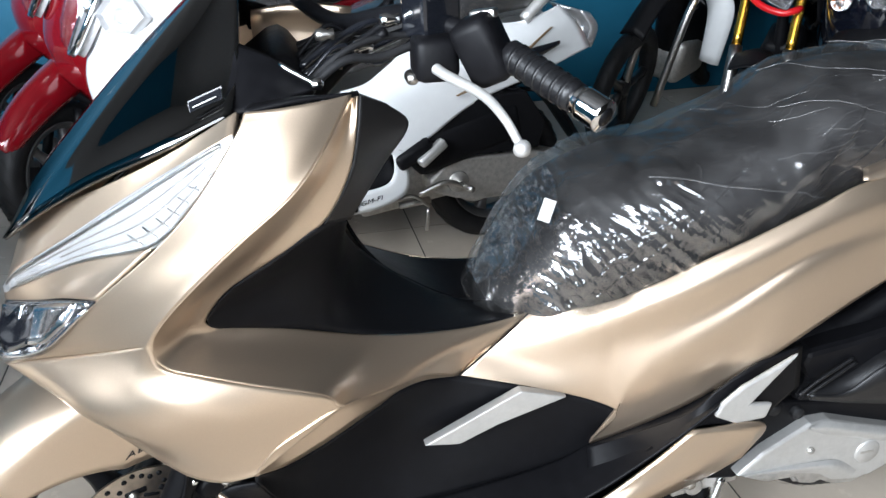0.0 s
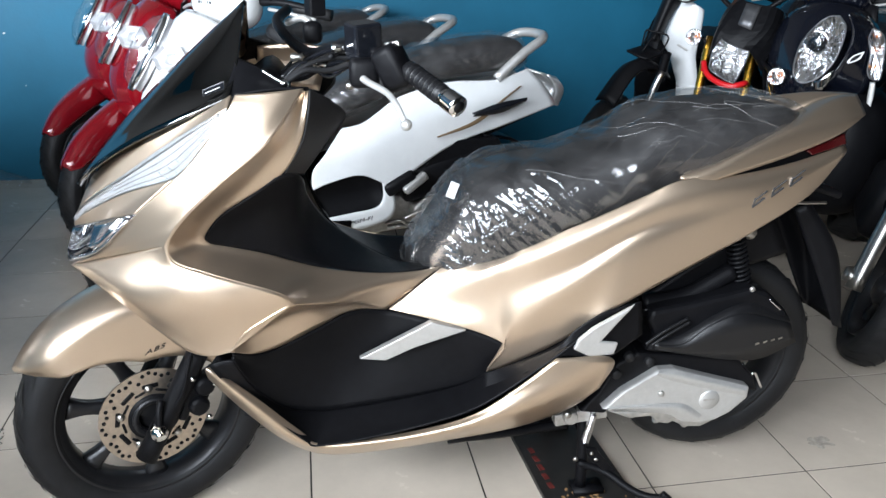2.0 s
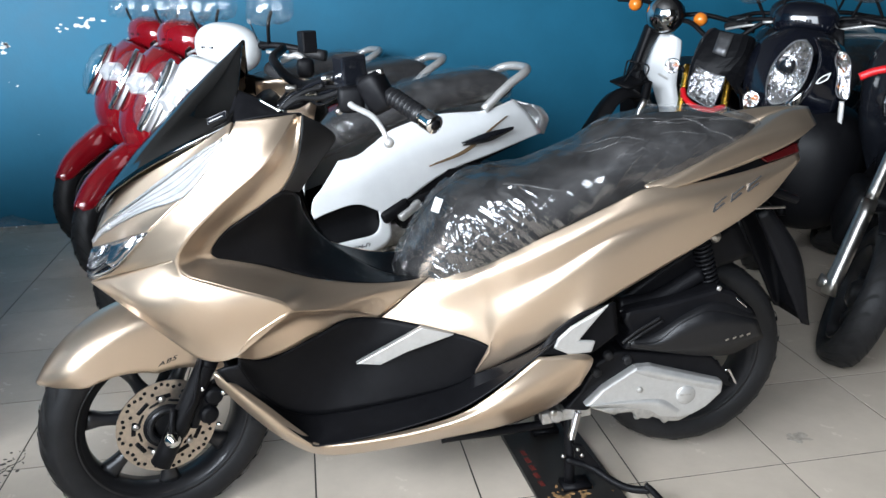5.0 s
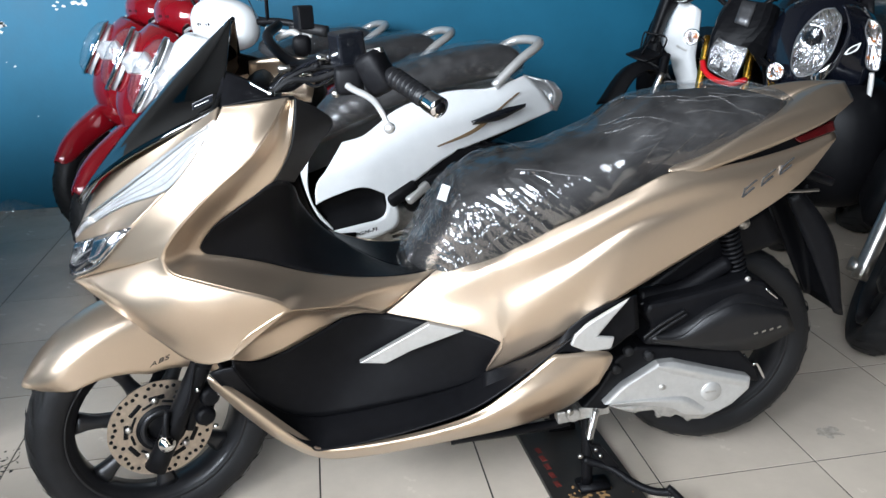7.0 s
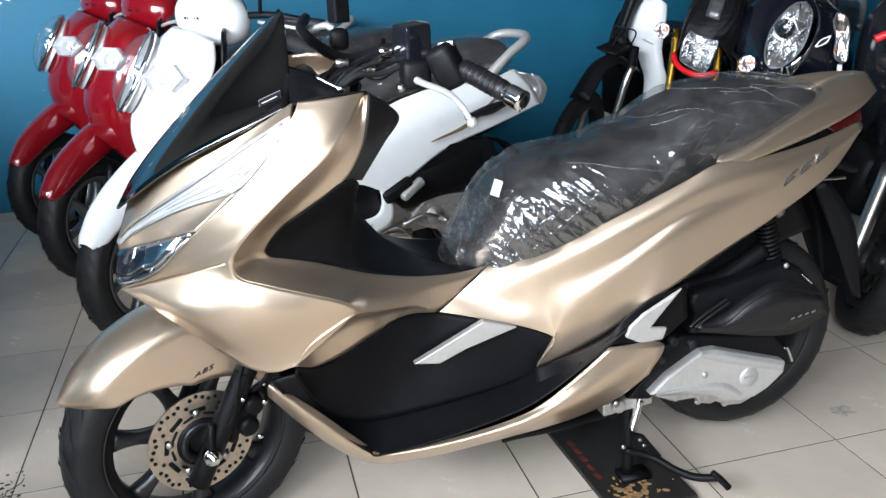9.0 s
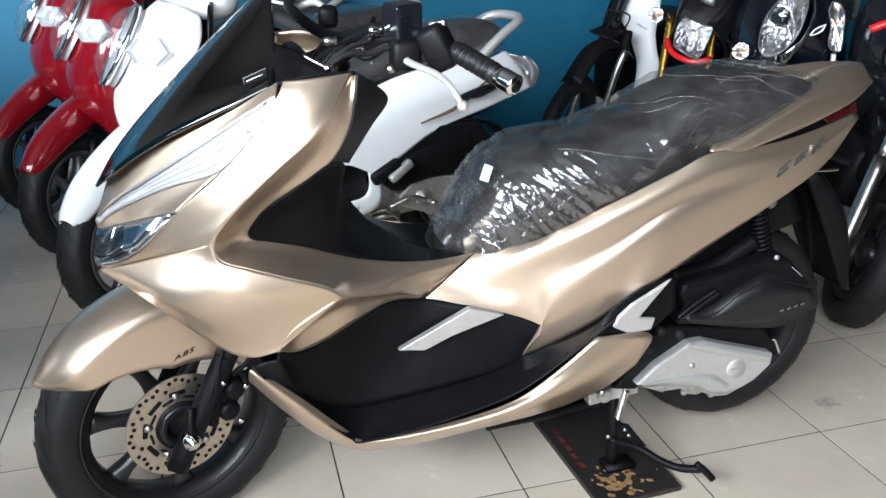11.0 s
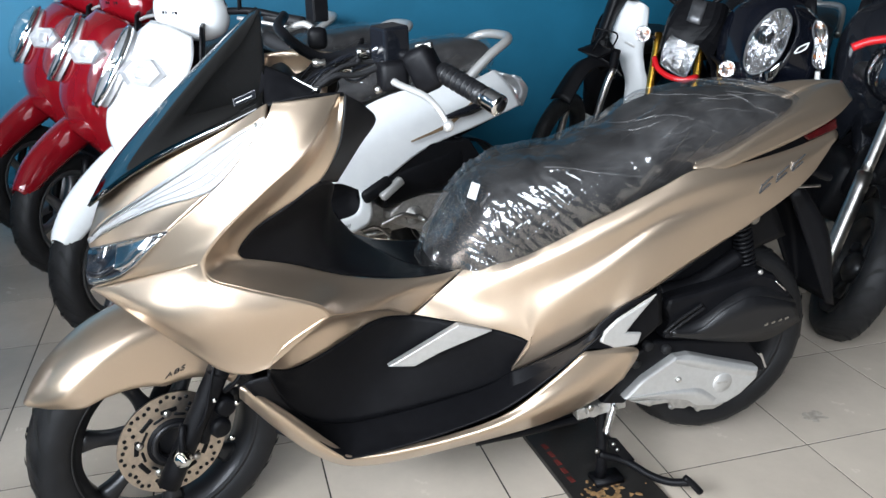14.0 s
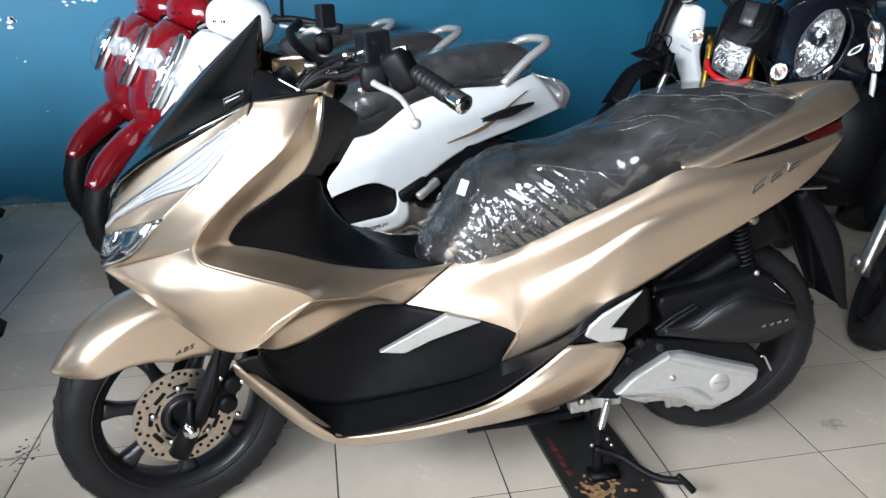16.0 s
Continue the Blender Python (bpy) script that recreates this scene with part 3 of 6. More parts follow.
for rib in ([(0.317, -0.152, 0.277), (0.440, -0.153, 0.274), (0.534, -0.155, 0.283), (0.617, -0.160, 0.294), (0.680, -0.170, 0.308)], [(0.332, -0.180, 0.269), (0.434, -0.180, 0.266), (0.525, -0.185, 0.276), (0.607, -0.190, 0.291), (0.675, -0.200, 0.316), (0.762, -0.215, 0.388)]):
    part("floor_rib", tube(rib, 0.003, 30, 8), BLACK, SC)
panel("side_cover", [[(0.682, -0.160, 0.360), (0.765, -0.180, 0.392), (0.823, -0.205, 0.432), (0.856, -0.212, 0.473), (0.915, -0.210, 0.507), (0.995, -0.200, 0.520)],
                     [(0.669, -0.200, 0.311), (0.760, -0.220, 0.384), (0.816, -0.225, 0.420), (0.855, -0.222, 0.420), (0.919, -0.220, 0.407), (1.003, -0.200, 0.446)]], BLACK, SC)
SHIELD_UP = [(0.167, -0.233, 0.719), (0.197, -0.242, 0.756), (0.244, -0.251, 0.788), (0.305, -0.256, 0.829), (0.334, -0.210, 0.810), (0.340, -0.100, 0.746), (0.363, -0.030, 0.684), (0.402, 0.000, 0.634), (0.448, 0.000, 0.598), (0.495, 0.000, 0.568), (0.544, 0.000, 0.550), (0.607, 0.000, 0.547)]
SHIELD_LOW = [(0.167, -0.233, 0.719), (0.170, -0.227, 0.703), (0.198, -0.214, 0.688), (0.255, -0.192, 0.664), (0.295, -0.176, 0.643), (0.336, -0.161, 0.623), (0.369, -0.149, 0.609), (0.402, -0.139, 0.597), (0.447, -0.125, 0.584), (0.494, -0.114, 0.575), (0.554, -0.101, 0.573), (0.605, -0.093, 0.578)]
panel("leg_shield", [SHIELD_UP, between(SHIELD_UP, SHIELD_LOW, 0.5, [0, 0.004, 0.012, 0.025, 0.03, 0.025, 0.018, 0.012, 0.008, 0.004, 0, 0]), SHIELD_LOW], BLACK, SC, "matt black inner leg shield", n=65)
panel("shield_edge", [[(0.356, -0.250, 0.968), (0.350, -0.254, 0.927), (0.337, -0.256, 0.879), (0.307, -0.256, 0.830)], [(0.386, -0.220, 0.947), (0.415, -0.190, 0.912), (0.383, -0.200, 0.871), (0.338, -0.225, 0.818)]], SATIN, SC, "dark inner edge of the leg shield")
panel("fairing_lip", [[FAIR_A[-1], (0.295, -0.272, 0.972), CREASE[0], INNER[0]], [(0.250, -0.200, 0.955), (0.295, -0.200, 0.955), (0.345, -0.200, 0.950), (0.365, -0.200, 0.945)]], BLACK, SC, m=5)
panel("headlamp", [[(-0.086, -0.070, 0.708), (-0.049, -0.120, 0.752), (0.029, -0.170, 0.809), (0.106, -0.215, 0.866), (0.170, -0.250, 0.909), (0.227, -0.280, 0.944)],
                   [(-0.084, -0.075, 0.702), (-0.041, -0.130, 0.739), (0.045, -0.200, 0.791), (0.132, -0.265, 0.827), (0.182, -0.283, 0.881), (0.227, -0.284, 0.942)]], REFLECTOR, SC, "clear headlamp strip with chrome reflector")
panel("nose_sliver", [[(-0.084, -0.078, 0.702), (-0.041, -0.133, 0.739), (0.045, -0.203, 0.791), (0.131, -0.267, 0.827)],
                      [(-0.083, -0.082, 0.696), (-0.034, -0.140, 0.720), (0.012, -0.190, 0.743), (0.060, -0.250, 0.767)]], GOLD, SC)
panel("lower_lamp", [[(-0.082, -0.085, 0.695), (-0.034, -0.142, 0.720), (0.012, -0.192, 0.742), (0.060, -0.252, 0.767)],
                     [(-0.089, -0.130, 0.663), (-0.078, -0.155, 0.655), (-0.016, -0.205, 0.687), (0.059, -0.252, 0.765)]], LAMP_DARK, SC)
panel("nose_cover", [[(-0.064, -0.000, 0.762), (0.001, -0.120, 0.824), (0.081, -0.190, 0.872), (0.163, -0.235, 0.918), (0.233, -0.260, 0.961)],
                     [(-0.089, -0.050, 0.701), (-0.044, -0.120, 0.756), (0.048, -0.178, 0.822), (0.143, -0.236, 0.890), (0.227, -0.280, 0.944)]], GOLD, SC)
panel("windscreen", [[(-0.088, 0.000, 0.748), (-0.055, -0.110, 0.790), (0.010, -0.165, 0.842), (0.075, -0.200, 0.882), (0.154, -0.238, 0.922), (0.226, -0.245, 0.954)],
                     [(-0.030, 0.000, 0.830), (0.010, -0.100, 0.862), (0.056, -0.135, 0.892), (0.105, -0.155, 0.920), (0.172, -0.180, 0.952), (0.236, -0.190, 0.981)],
                     [(0.085, 0.000, 0.946), (0.110, -0.070, 0.962), (0.140, -0.095, 0.978), (0.168, -0.110, 0.992), (0.202, -0.125, 1.006), (0.242, -0.135, 1.021)],
                     [(0.168, 0.000, 1.020), (0.180, -0.040, 1.028), (0.195, -0.055, 1.037), (0.210, -0.066, 1.043), (0.228, -0.078, 1.050), (0.245, -0.085, 1.053)],
                     [(0.236, 0.000, 1.078), (0.239, -0.012, 1.080), (0.241, -0.020, 1.082), (0.243, -0.027, 1.083), (0.245, -0.033, 1.085), (0.248, -0.040, 1.086)]], SMOKE, SC, "dark smoked windscreen")


def at(pts):
    """The one place named by a single-point list."""
    return Vector(pts[0])


# seat
WRAP_LINE = [(0.552, 0.565, 0.595, 0.05), (0.578, 0.545, 0.642, 0.092), (0.617, 0.525, 0.695, 0.125), (0.66, 0.53, 0.742, 0.14), (0.72, 0.55, 0.77, 0.148), (0.79, 0.575, 0.785, 0.153), (0.86, 0.6, 0.79, 0.155), (0.92, 0.62, 0.812, 0.155), (0.98, 0.645, 0.836, 0.152), (1.05, 0.67, 0.876, 0.147), (1.13, 0.695, 0.896, 0.142), (1.22, 0.725, 0.899, 0.132), (1.31, 0.765, 0.893, 0.115), (1.385, 0.8, 0.872, 0.075)]


def cushion(line, grow=0.0, n=48, seg=24, crumple=0.0, seed=0.0, jitter=0.0):
    """A long cushion from (x, low, high, half width) stations; crumple folds its skin."""
    rows = []
    st = spline(line, n)
    for i, (x, lo, hi, w) in enumerate(st):
        c, h = (lo + hi) / 2, (hi - lo) / 2 + grow
        row = []
        for a in np.linspace(0, 2 * math.pi, seg, endpoint=False):
            ca, sa = math.cos(a), math.sin(a)
            p = Vector((x, (w + grow) * math.copysign(abs(ca) ** 0.6, ca), c + h * math.copysign(abs(sa) ** 0.8, sa)))
            if crumple:
                g = Vector((p.x * 0.8 + p.z * 0.6, p.y, p.z * 0.8 - p.x * 0.6))
                q = Vector((g.x * 8, g.y * 9, g.z * 30)) + Vector((seed, seed, seed))
                q += noise.noise_vector(q * 0.4) * 0.9
                f = (1 - abs(noise.noise(q)) * 2.4) + 0.7 * (1 - abs(noise.noise(q * 2.1)) * 2.4) + 0.35 * (1 - abs(noise.noise(q * 4.3)) * 2.4)
                k = 1.0 if p.x < 0.9 else max(0.5, 1 - (p.x - 0.9) * 4)
                d = Vector((0, ca, sa))
                p += d * (f * crumple * k + crumple * 0.3 + random.uniform(-jitter, jitter) * (k if p.x < 0.95 else 0.1))
                if jitter and p.x < 0.95:
                    p += Vector((random.uniform(-1, 1), 0, random.uniform(-1, 1))) * jitter * 0.8
            row.append(p)
        rows.append(row)
    return grid_mesh(rows, closed_v=True, caps=True)


def skin(line, grow=0.0):
    """A smooth function of (along 0..1, angle) over a long cushion, with its outward direction."""
    st = [Vector(p) for p in spline([(*q, 0)[:4] for q in line], 200)] if len(line[0]) == 3 else spline(line, 200)

    def at_skin(s, a):
        k = min(198.999, max(0, s * 199))
        i = int(k)
        x, lo, hi, w = [p + (q - p) * (k - i) for p, q in zip(st[i], st[i + 1])]
        ca, sa = math.cos(a), math.sin(a)
        h = (hi - lo) / 2 + grow
        return Vector((x, (w + grow) * math.copysign(abs(ca) ** 0.6, ca), (lo + hi) / 2 + h * math.copysign(abs(sa) ** 0.8, sa))), Vector((0, ca, sa)).normalized()
    return at_skin


def pleats(p, waves):
    """Sharp straight folds: triangle waves in several directions, each fading in and out over the sheet."""
    h = 0
    for k, (dx, dy, dz, length, slope) in enumerate(waves):
        ph = (p.x * dx + p.y * dy + p.z * dz) / length + k * 0.37 + noise.noise(p * 5 + Vector((k, 0, 0))) * 0.011 / length
        here = max(0, min(1, 0.45 + 2.4 * noise.noise(p * min(15, 0.4 / length) + Vector((0, k * 5.1, 0)))))
        h += (abs(ph % 1 - 0.5) * 2 - 0.5) * length * slope * 0.5 * here
    return h


def crush(p, rnd, pull=radians(-35)):
    """Height of crushed film: sharp ridges drawn out along the pull of the sheet, in three sizes."""
    u, v = p.x * math.cos(pull) + p.z * math.sin(pull), p.z * math.cos(pull) - p.x * math.sin(pull)
    q = Vector((u * 11, p.y * 24, v * 60))
    q += noise.noise_vector(q * 0.3) * 1.2
    big, mid, fine = (1 - 2.2 * abs(noise.noise(q * k + Vector((k, 2 * k, 0)))) for k in (0.55, 1.1, 2.1))
    return big * 0.0050 + mid * 0.0034 + fine * 0.0016 + rnd.uniform(-0.00015, 0.00015)


def wrap_mesh(line, split, grow=0.006, n=210, seg=150, seed=4, fine=True):
    """Film drawn over a cushion: crushed into facets before the split, slack with long folds behind it."""
    f = skin(line, grow)
    rnd = random.Random(seed)
    slack = []
    for length in (0.035, 0.055, 0.08, 0.12, 0.18):
        for k in range(2):
            a = rnd.uniform(0, math.pi)
            slack.append((math.cos(a), rnd.uniform(-1, 1), math.sin(a), length, 0.09))
    rows = []
    for s in np.linspace(0, 1, n):
        row = []
        for a in np.linspace(0, 2 * math.pi, seg, endpoint=False):
            p, d = f(s, a)
            k = max(0, min(1, (split - p.x + 0.25 * (0.72 - p.z)) / 0.05))
            out = 0.002 + 0.003 * k
            if d.y < 0.5:
                top = 0.4 if p.z > 0.765 else 1
                if k > 0 and fine:
                    out += crush(p, rnd) * k * top * max(0.3, min(1.0, 0.8 + 1.6 * noise.noise(p * 7)))
                if k < 1 or not fine or top < 1:
                    out += pleats(p, slack) * (1 if top < 1 else 1 - k)
            rim = max(0, (0.06 - s) / 0.06)
            row.append(p + d * out + Vector((-0.012 * rim * (1 + noise.noise(p * 40)), 0, 0)))
        rows.append(row)
    return grid_mesh(rows, closed_v=True, caps=True)


def creases(line, runs, grow=0.009):
    """Thin milky fold lines lying on the film; each run is (s, angle) places and a half width."""
    f = skin(line, grow)
    bms = []
    for pts, r in runs:
        path = []
        for (s0, a0), (s1, a1) in zip(pts, pts[1:]):
            for k in range(4):
                p, d = f(s0 + (s1 - s0) * k / 4, radians(a0 + (a1 - a0) * k / 4))
                path.append(p + d * random.uniform(-0.0006, 0.001))
        path.append(f(pts[-1][0], radians(pts[-1][1]))[0])
        bms.append(tube(path, r, len(path) * 2, 5, r * 0.4, 0.6))
    return join(*bms)


def film(name, gloss=(0.21, 0.36), milk=0.012, rough=0.16, cloud=0.035, crush=1.0):
    """Thin wrapping film: clear and glossy, unevenly milky, crushed into small facets with sharp creases between."""
    m = bpy.data.materials.new(name)
    m.use_nodes = True
    nt = m.node_tree
    nt.nodes.remove(nt.nodes["Principled BSDF"])

    def node(kind, **values):
        n = nt.nodes.new("ShaderNode" + kind)
        for key, value in values.items():
            n.inputs[key].default_value = value
        return n

    def span(out, a, b, c, d):
        n = node("MapRange")
        for k, v in enumerate((a, b, c, d)):
            n.inputs[k + 1].default_value = v
        nt.links.new(out, n.inputs[0])
        return n.outputs[0]

    def sums(kind, a, b):
        n = nt.nodes.new("ShaderNodeMath")
        n.operation = kind
        for k, v in enumerate((a, b)):
            if isinstance(v, float):
                n.inputs[k].default_value = v
            else:
                nt.links.new(v, n.inputs[k])
        return n.outputs[0]

    tc = nt.nodes.new("ShaderNodeTexCoord")
    cloudy = node("TexNoise", Scale=14, Detail=6, Distortion=0.6)
    nt.links.new(tc.outputs["Object"], cloudy.inputs["Vector"])
    milky = span(cloudy.outputs[0], 0.4, 0.72, milk, milk + cloud)
    # facets, drawn out along the slanting pull of the sheet
    turn = node("Mapping", Rotation=(0.15, radians(-35), 0.1), Scale=(1 / 11, 1 / 45, 1 / 95))
    turn.vector_type = "TEXTURE"
    nt.links.new(tc.outputs["Object"], turn.inputs["Vector"])
    warp = node("TexNoise", Scale=0.7, Detail=3)
    nt.links.new(turn.outputs[0], warp.inputs["Vector"])
    bend = nt.nodes.new("ShaderNodeVectorMath")
    bend.operation = "MULTIPLY_ADD"
    nt.links.new(warp.outputs["Color"], bend.inputs[0])
    bend.inputs[1].default_value = (2.4, 2.4, 2.4)
    nt.links.new(turn.outputs[0], bend.inputs[2])
    facet = node("TexVoronoi", Scale=0.55)
    small = node("TexVoronoi", Scale=1.3)
    line = node("TexVoronoi", Scale=0.17)
    line.feature = "DISTANCE_TO_EDGE"
    for n in (facet, small, line):
        nt.links.new(bend.outputs[0], n.inputs["Vector"])
    height = sums("ADD", facet.outputs["Distance"], sums("MULTIPLY", small.outputs["Distance"], 0.45))
    patch = node("TexNoise", Scale=9, Detail=2)
    nt.links.new(tc.outputs["Object"], patch.inputs["Vector"])
    tight = span(patch.outputs[0], 0.4, 0.58, 0.03 * crush, 0.12 * crush)
    if crush == 1.0:
        xyz = nt.nodes.new("ShaderNodeSeparateXYZ")
        nt.links.new(tc.outputs["Object"], xyz.inputs[0])
        along = sums("ADD", xyz.outputs["X"], sums("MULTIPLY", xyz.outputs["Z"], 1.1))
        tight = sums("MULTIPLY", tight, span(along, 1.62, 1.74, 1.0, 0.2))
    b1 = node("Bump", Distance=0.011)
    nt.links.new(tight, b1.inputs["Strength"])
    nt.links.new(height, b1.inputs["Height"])
    b2 = node("Bump", Strength=0.45 * crush, Distance=0.0025)
    nt.links.new(span(line.outputs["Distance"], 0.0, 0.05, 1.0, 0.0), b2.inputs["Height"])
    nt.links.new(b1.outputs[0], b2.inputs["Normal"])
    tr = node("BsdfTransparent")
    gl = node("BsdfGlossy", Roughness=rough)
    df = node("BsdfDiffuse", Color=(0.8, 0.79, 0.78, 1))
    for n in (gl, df):
        nt.links.new(b2.outputs[0], n.inputs["Normal"])
    m1 = node("MixShader")
    nt.links.new(milky, m1.inputs[0])
    nt.links.new(tr.outputs[0], m1.inputs[1])
    nt.links.new(df.outputs[0], m1.inputs[2])
    lw = node("LayerWeight", Blend=0.3)
    m2 = node("MixShader")
    nt.links.new(span(lw.outputs["Facing"], 0.0, 1.0, *gloss), m2.inputs[0])
    nt.links.new(m1.outputs[0], m2.inputs[1])
    nt.links.new(gl.outputs[0], m2.inputs[2])
    nt.links.new(m2.outputs[0], nt.nodes["Material Output"].inputs[0])
    return m


FILM = film("crinkled_film")
FOLD = film("folded_film", (0.08, 0.16), 0.04, 0.3, 0.08, 0.3)
BAG = film("loose_film", (0.08, 0.3), 0.01, 0.08, 0.04, 0.7)
seat = part("seat", cushion(WRAP_LINE, -0.011), SEAT, SC, "black vinyl two-level seat")
wrap = part("plastic_wrap", wrap_mesh(WRAP_LINE, 0.98, 0.0), FILM, seat, "crinkled clear plastic wrap")
# the crushed front of the sheet is made of flat facets
for face in wrap.data.polygons:
    face.use_smooth = face.center.x > 0.95 and face.center.x + 1.1 * face.center.z > 1.7
# the overlapping edge of the front sheet, then slack creases over the rear half
runs = [([(0.36, 120), (0.42, 130), (0.48, 145), (0.55, 163), (0.62, 178), (0.66, 188)], 0.0011), ([(0.02, 110), (0.0, 150), (0.0, 190), (0.03, 225)], 0.0014)]
fold = random.Random(12)
for k in range(22):
    s0, a0 = fold.uniform(0.42, 0.9), fold.uniform(75, 172)
    ds, da = fold.uniform(0.02, 0.05), fold.uniform(-2, 14)
    runs.append(([(min(0.97, s0 + ds * i), a0 + da * i + fold.uniform(-5, 5)) for i in range(fold.randint(3, 6))], fold.choice((0.0004, 0.0006, 0.0008))))
for run in runs:
    part("film_crease", creases(WRAP_LINE, [run], 0.007), FOLD, wrap, "milky fold in the film")
part("paper_tag", box(0.018, 0.002, 0.032, pose(0.625, -0.092, 0.737, -18, 22, -8)), PAPER, seat, "small white paper tag", smooth=False)


def plate_part(name, outline, y0, y1, mat, parent, label="", bevel=0.004, n=None):
    return part(name, plate(outline, y0, y1, n), mat, parent, label, smooth=False, bevel=bevel)


# the thin gap between the tunnel side and the rear panel
for sgn in (-1, 1):
    part("panel_gap", tube([(0.606, sgn * 0.096, 0.580), (0.568, sgn * 0.107, 0.555), (0.528, sgn * 0.115, 0.528), (0.490, sgn * 0.120, 0.502)], 0.0014, 12, 6), BLACK, SC)

# silver inserts
plate_part("badge_insert", [(0.428, -0.152, 0.412), (0.574, -0.148, 0.483), (0.646, -0.152, 0.459), (0.538, -0.154, 0.428), (0.481, -0.153, 0.404)], -0.156, -0.140, SILVER, SC, "brushed silver arrow insert", bevel=0.002)
for sgn in (-1, 1):
    plate_part("wing_insert", [(0.848, -0.225, 0.438), (0.857, -0.225, 0.460), (0.885, -0.225, 0.484), (0.971, -0.225, 0.529), (0.934, -0.225, 0.487), (0.905, -0.225, 0.452), (0.942, -0.225, 0.446), (0.934, -0.225, 0.420), (0.885, -0.225, 0.418)], sgn * 0.231, sgn * 0.222, SILVER, SC, "silver lightning-shaped insert")

# engine, transmission and air box
eng = part("engine_block", join(box(0.3, 0.22, 0.16, pose(0.98, 0.02, 0.30, 0, -8, 0)), box(0.2, 0.2, 0.16, pose(0.9, 0, 0.45))), BLACK, SC, "dark engine block", smooth=False, bevel=0.02)
cvt = plate_part("transmission_cover", [(0.941, -0.180, 0.259), (0.984, -0.180, 0.300), (1.061, -0.180, 0.345), (1.097, -0.180, 0.345), (1.181, -0.180, 0.317), (1.278, -0.180, 0.286), (1.277, -0.180, 0.257), (1.239, -0.180, 0.223), (1.206, -0.180, 0.207), (1.175, -0.180, 0.202), (1.128, -0.180, 0.210), (1.102, -0.180, 0.228), (1.063, -0.180, 0.240), (0.996, -0.180, 0.251)], -0.182, -0.06, SILVER, SC, "silver painted transmission cover", bevel=0.005)
part("cover_facet", loft([[(0.948, -0.182, 0.262), (1.007, -0.182, 0.264), (1.089, -0.183, 0.262), (1.132, -0.183, 0.255), (1.173, -0.183, 0.224)], [(0.950, -0.187, 0.263), (1.006, -0.189, 0.263), (1.086, -0.190, 0.256), (1.123, -0.190, 0.246), (1.163, -0.186, 0.216)], [(0.962, -0.182, 0.256), (1.014, -0.182, 0.250), (1.097, -0.182, 0.233), (1.126, -0.182, 0.218), (1.164, -0.182, 0.206)]], 20, 9), SILVER, cvt)
part("top_facet", loft([[(1.063, -0.182, 0.343), (1.096, -0.182, 0.344), (1.180, -0.182, 0.315), (1.274, -0.182, 0.285)], [(1.057, -0.188, 0.342), (1.092, -0.189, 0.334), (1.177, -0.189, 0.306), (1.267, -0.187, 0.277)], [(1.059, -0.182, 0.333), (1.099, -0.182, 0.316), (1.184, -0.182, 0.288), (1.269, -0.182, 0.263)]], 16, 7), SILVER, cvt)
plate_part("lower_flange", [(0.954, -0.170, 0.251), (1.043, -0.170, 0.245), (1.130, -0.170, 0.244), (1.173, -0.170, 0.220), (1.205, -0.170, 0.202), (1.175, -0.170, 0.190), (1.137, -0.170, 0.194), (1.110, -0.170, 0.210), (1.097, -0.170, 0.205), (1.068, -0.170, 0.212), (1.059, -0.170, 0.228), (1.004, -0.170, 0.229)], -0.178, -0.10, ALLOY, cvt, "bare alloy flange", bevel=0.006)


def knob(name, p, prof, mat, parent, seg=32, axis="Y", label=""):
    return part(name, turned(prof, seg, axis, p), mat, parent, label)


cap = knob("round_cap", at([(1.185, -0.182, 0.262)]), [(0, -0.003), (0.0215, -0.003), (0.0235, -0.001), (0.0235, 0.01)], SILVER, cvt, 40)
part("cap_emblem", box(0.026, 0.001, 0.004, Matrix.Translation(at([(1.183, -0.185, 0.264)]))), ALLOY, cap, smooth=False)
bolt(at([(1.070, -0.182, 0.289)]), 0.007, cvt, ALLOY)
for p in ([(1.023, -0.150, 0.222)], [(1.151, -0.150, 0.185)], [(1.081, -0.150, 0.203)]):
    bolt(at(p), 0.009, cvt, ALLOY)
plate_part("engine_side", [(0.898, -0.150, 0.244), (0.938, -0.150, 0.291), (0.975, -0.150, 0.357), (1.020, -0.150, 0.380), (1.255, -0.150, 0.345), (1.302, -0.150, 0.292), (1.314, -0.150, 0.255), (1.117, -0.150, 0.317), (1.003, -0.150, 0.280), (0.955, -0.150, 0.234)], -0.16, -0.06, BLACK, SC, "black engine cover", bevel=0.006)
for p in ([(0.972, -0.165, 0.335)], [(0.998, -0.165, 0.374)], [(1.044, -0.165, 0.359)]):
    knob("rubber_plug", at(p), [(0, -0.006), (0.009, -0.006), (0.011, -0.003), (0.011, 0.008)], RUBBER, SC, 20)
air = plate_part("air_box", [(1.027, -0.170, 0.389), (1.046, -0.170, 0.426), (1.026, -0.170, 0.462), (1.033, -0.170, 0.483), (1.122, -0.170, 0.494), (1.258, -0.170, 0.519), (1.292, -0.170, 0.507), (1.339, -0.170, 0.460), (1.368, -0.170, 0.392), (1.310, -0.170, 0.366), (1.243, -0.170, 0.353)], -0.175, -0.05, BLACK, SC, "black plastic air cleaner box", bevel=0.01)
BOX_FOLD = [(1.038, -0.190, 0.415), (1.100, -0.195, 0.412), (1.154, -0.200, 0.455), (1.227, -0.200, 0.476), (1.344, -0.185, 0.439)]
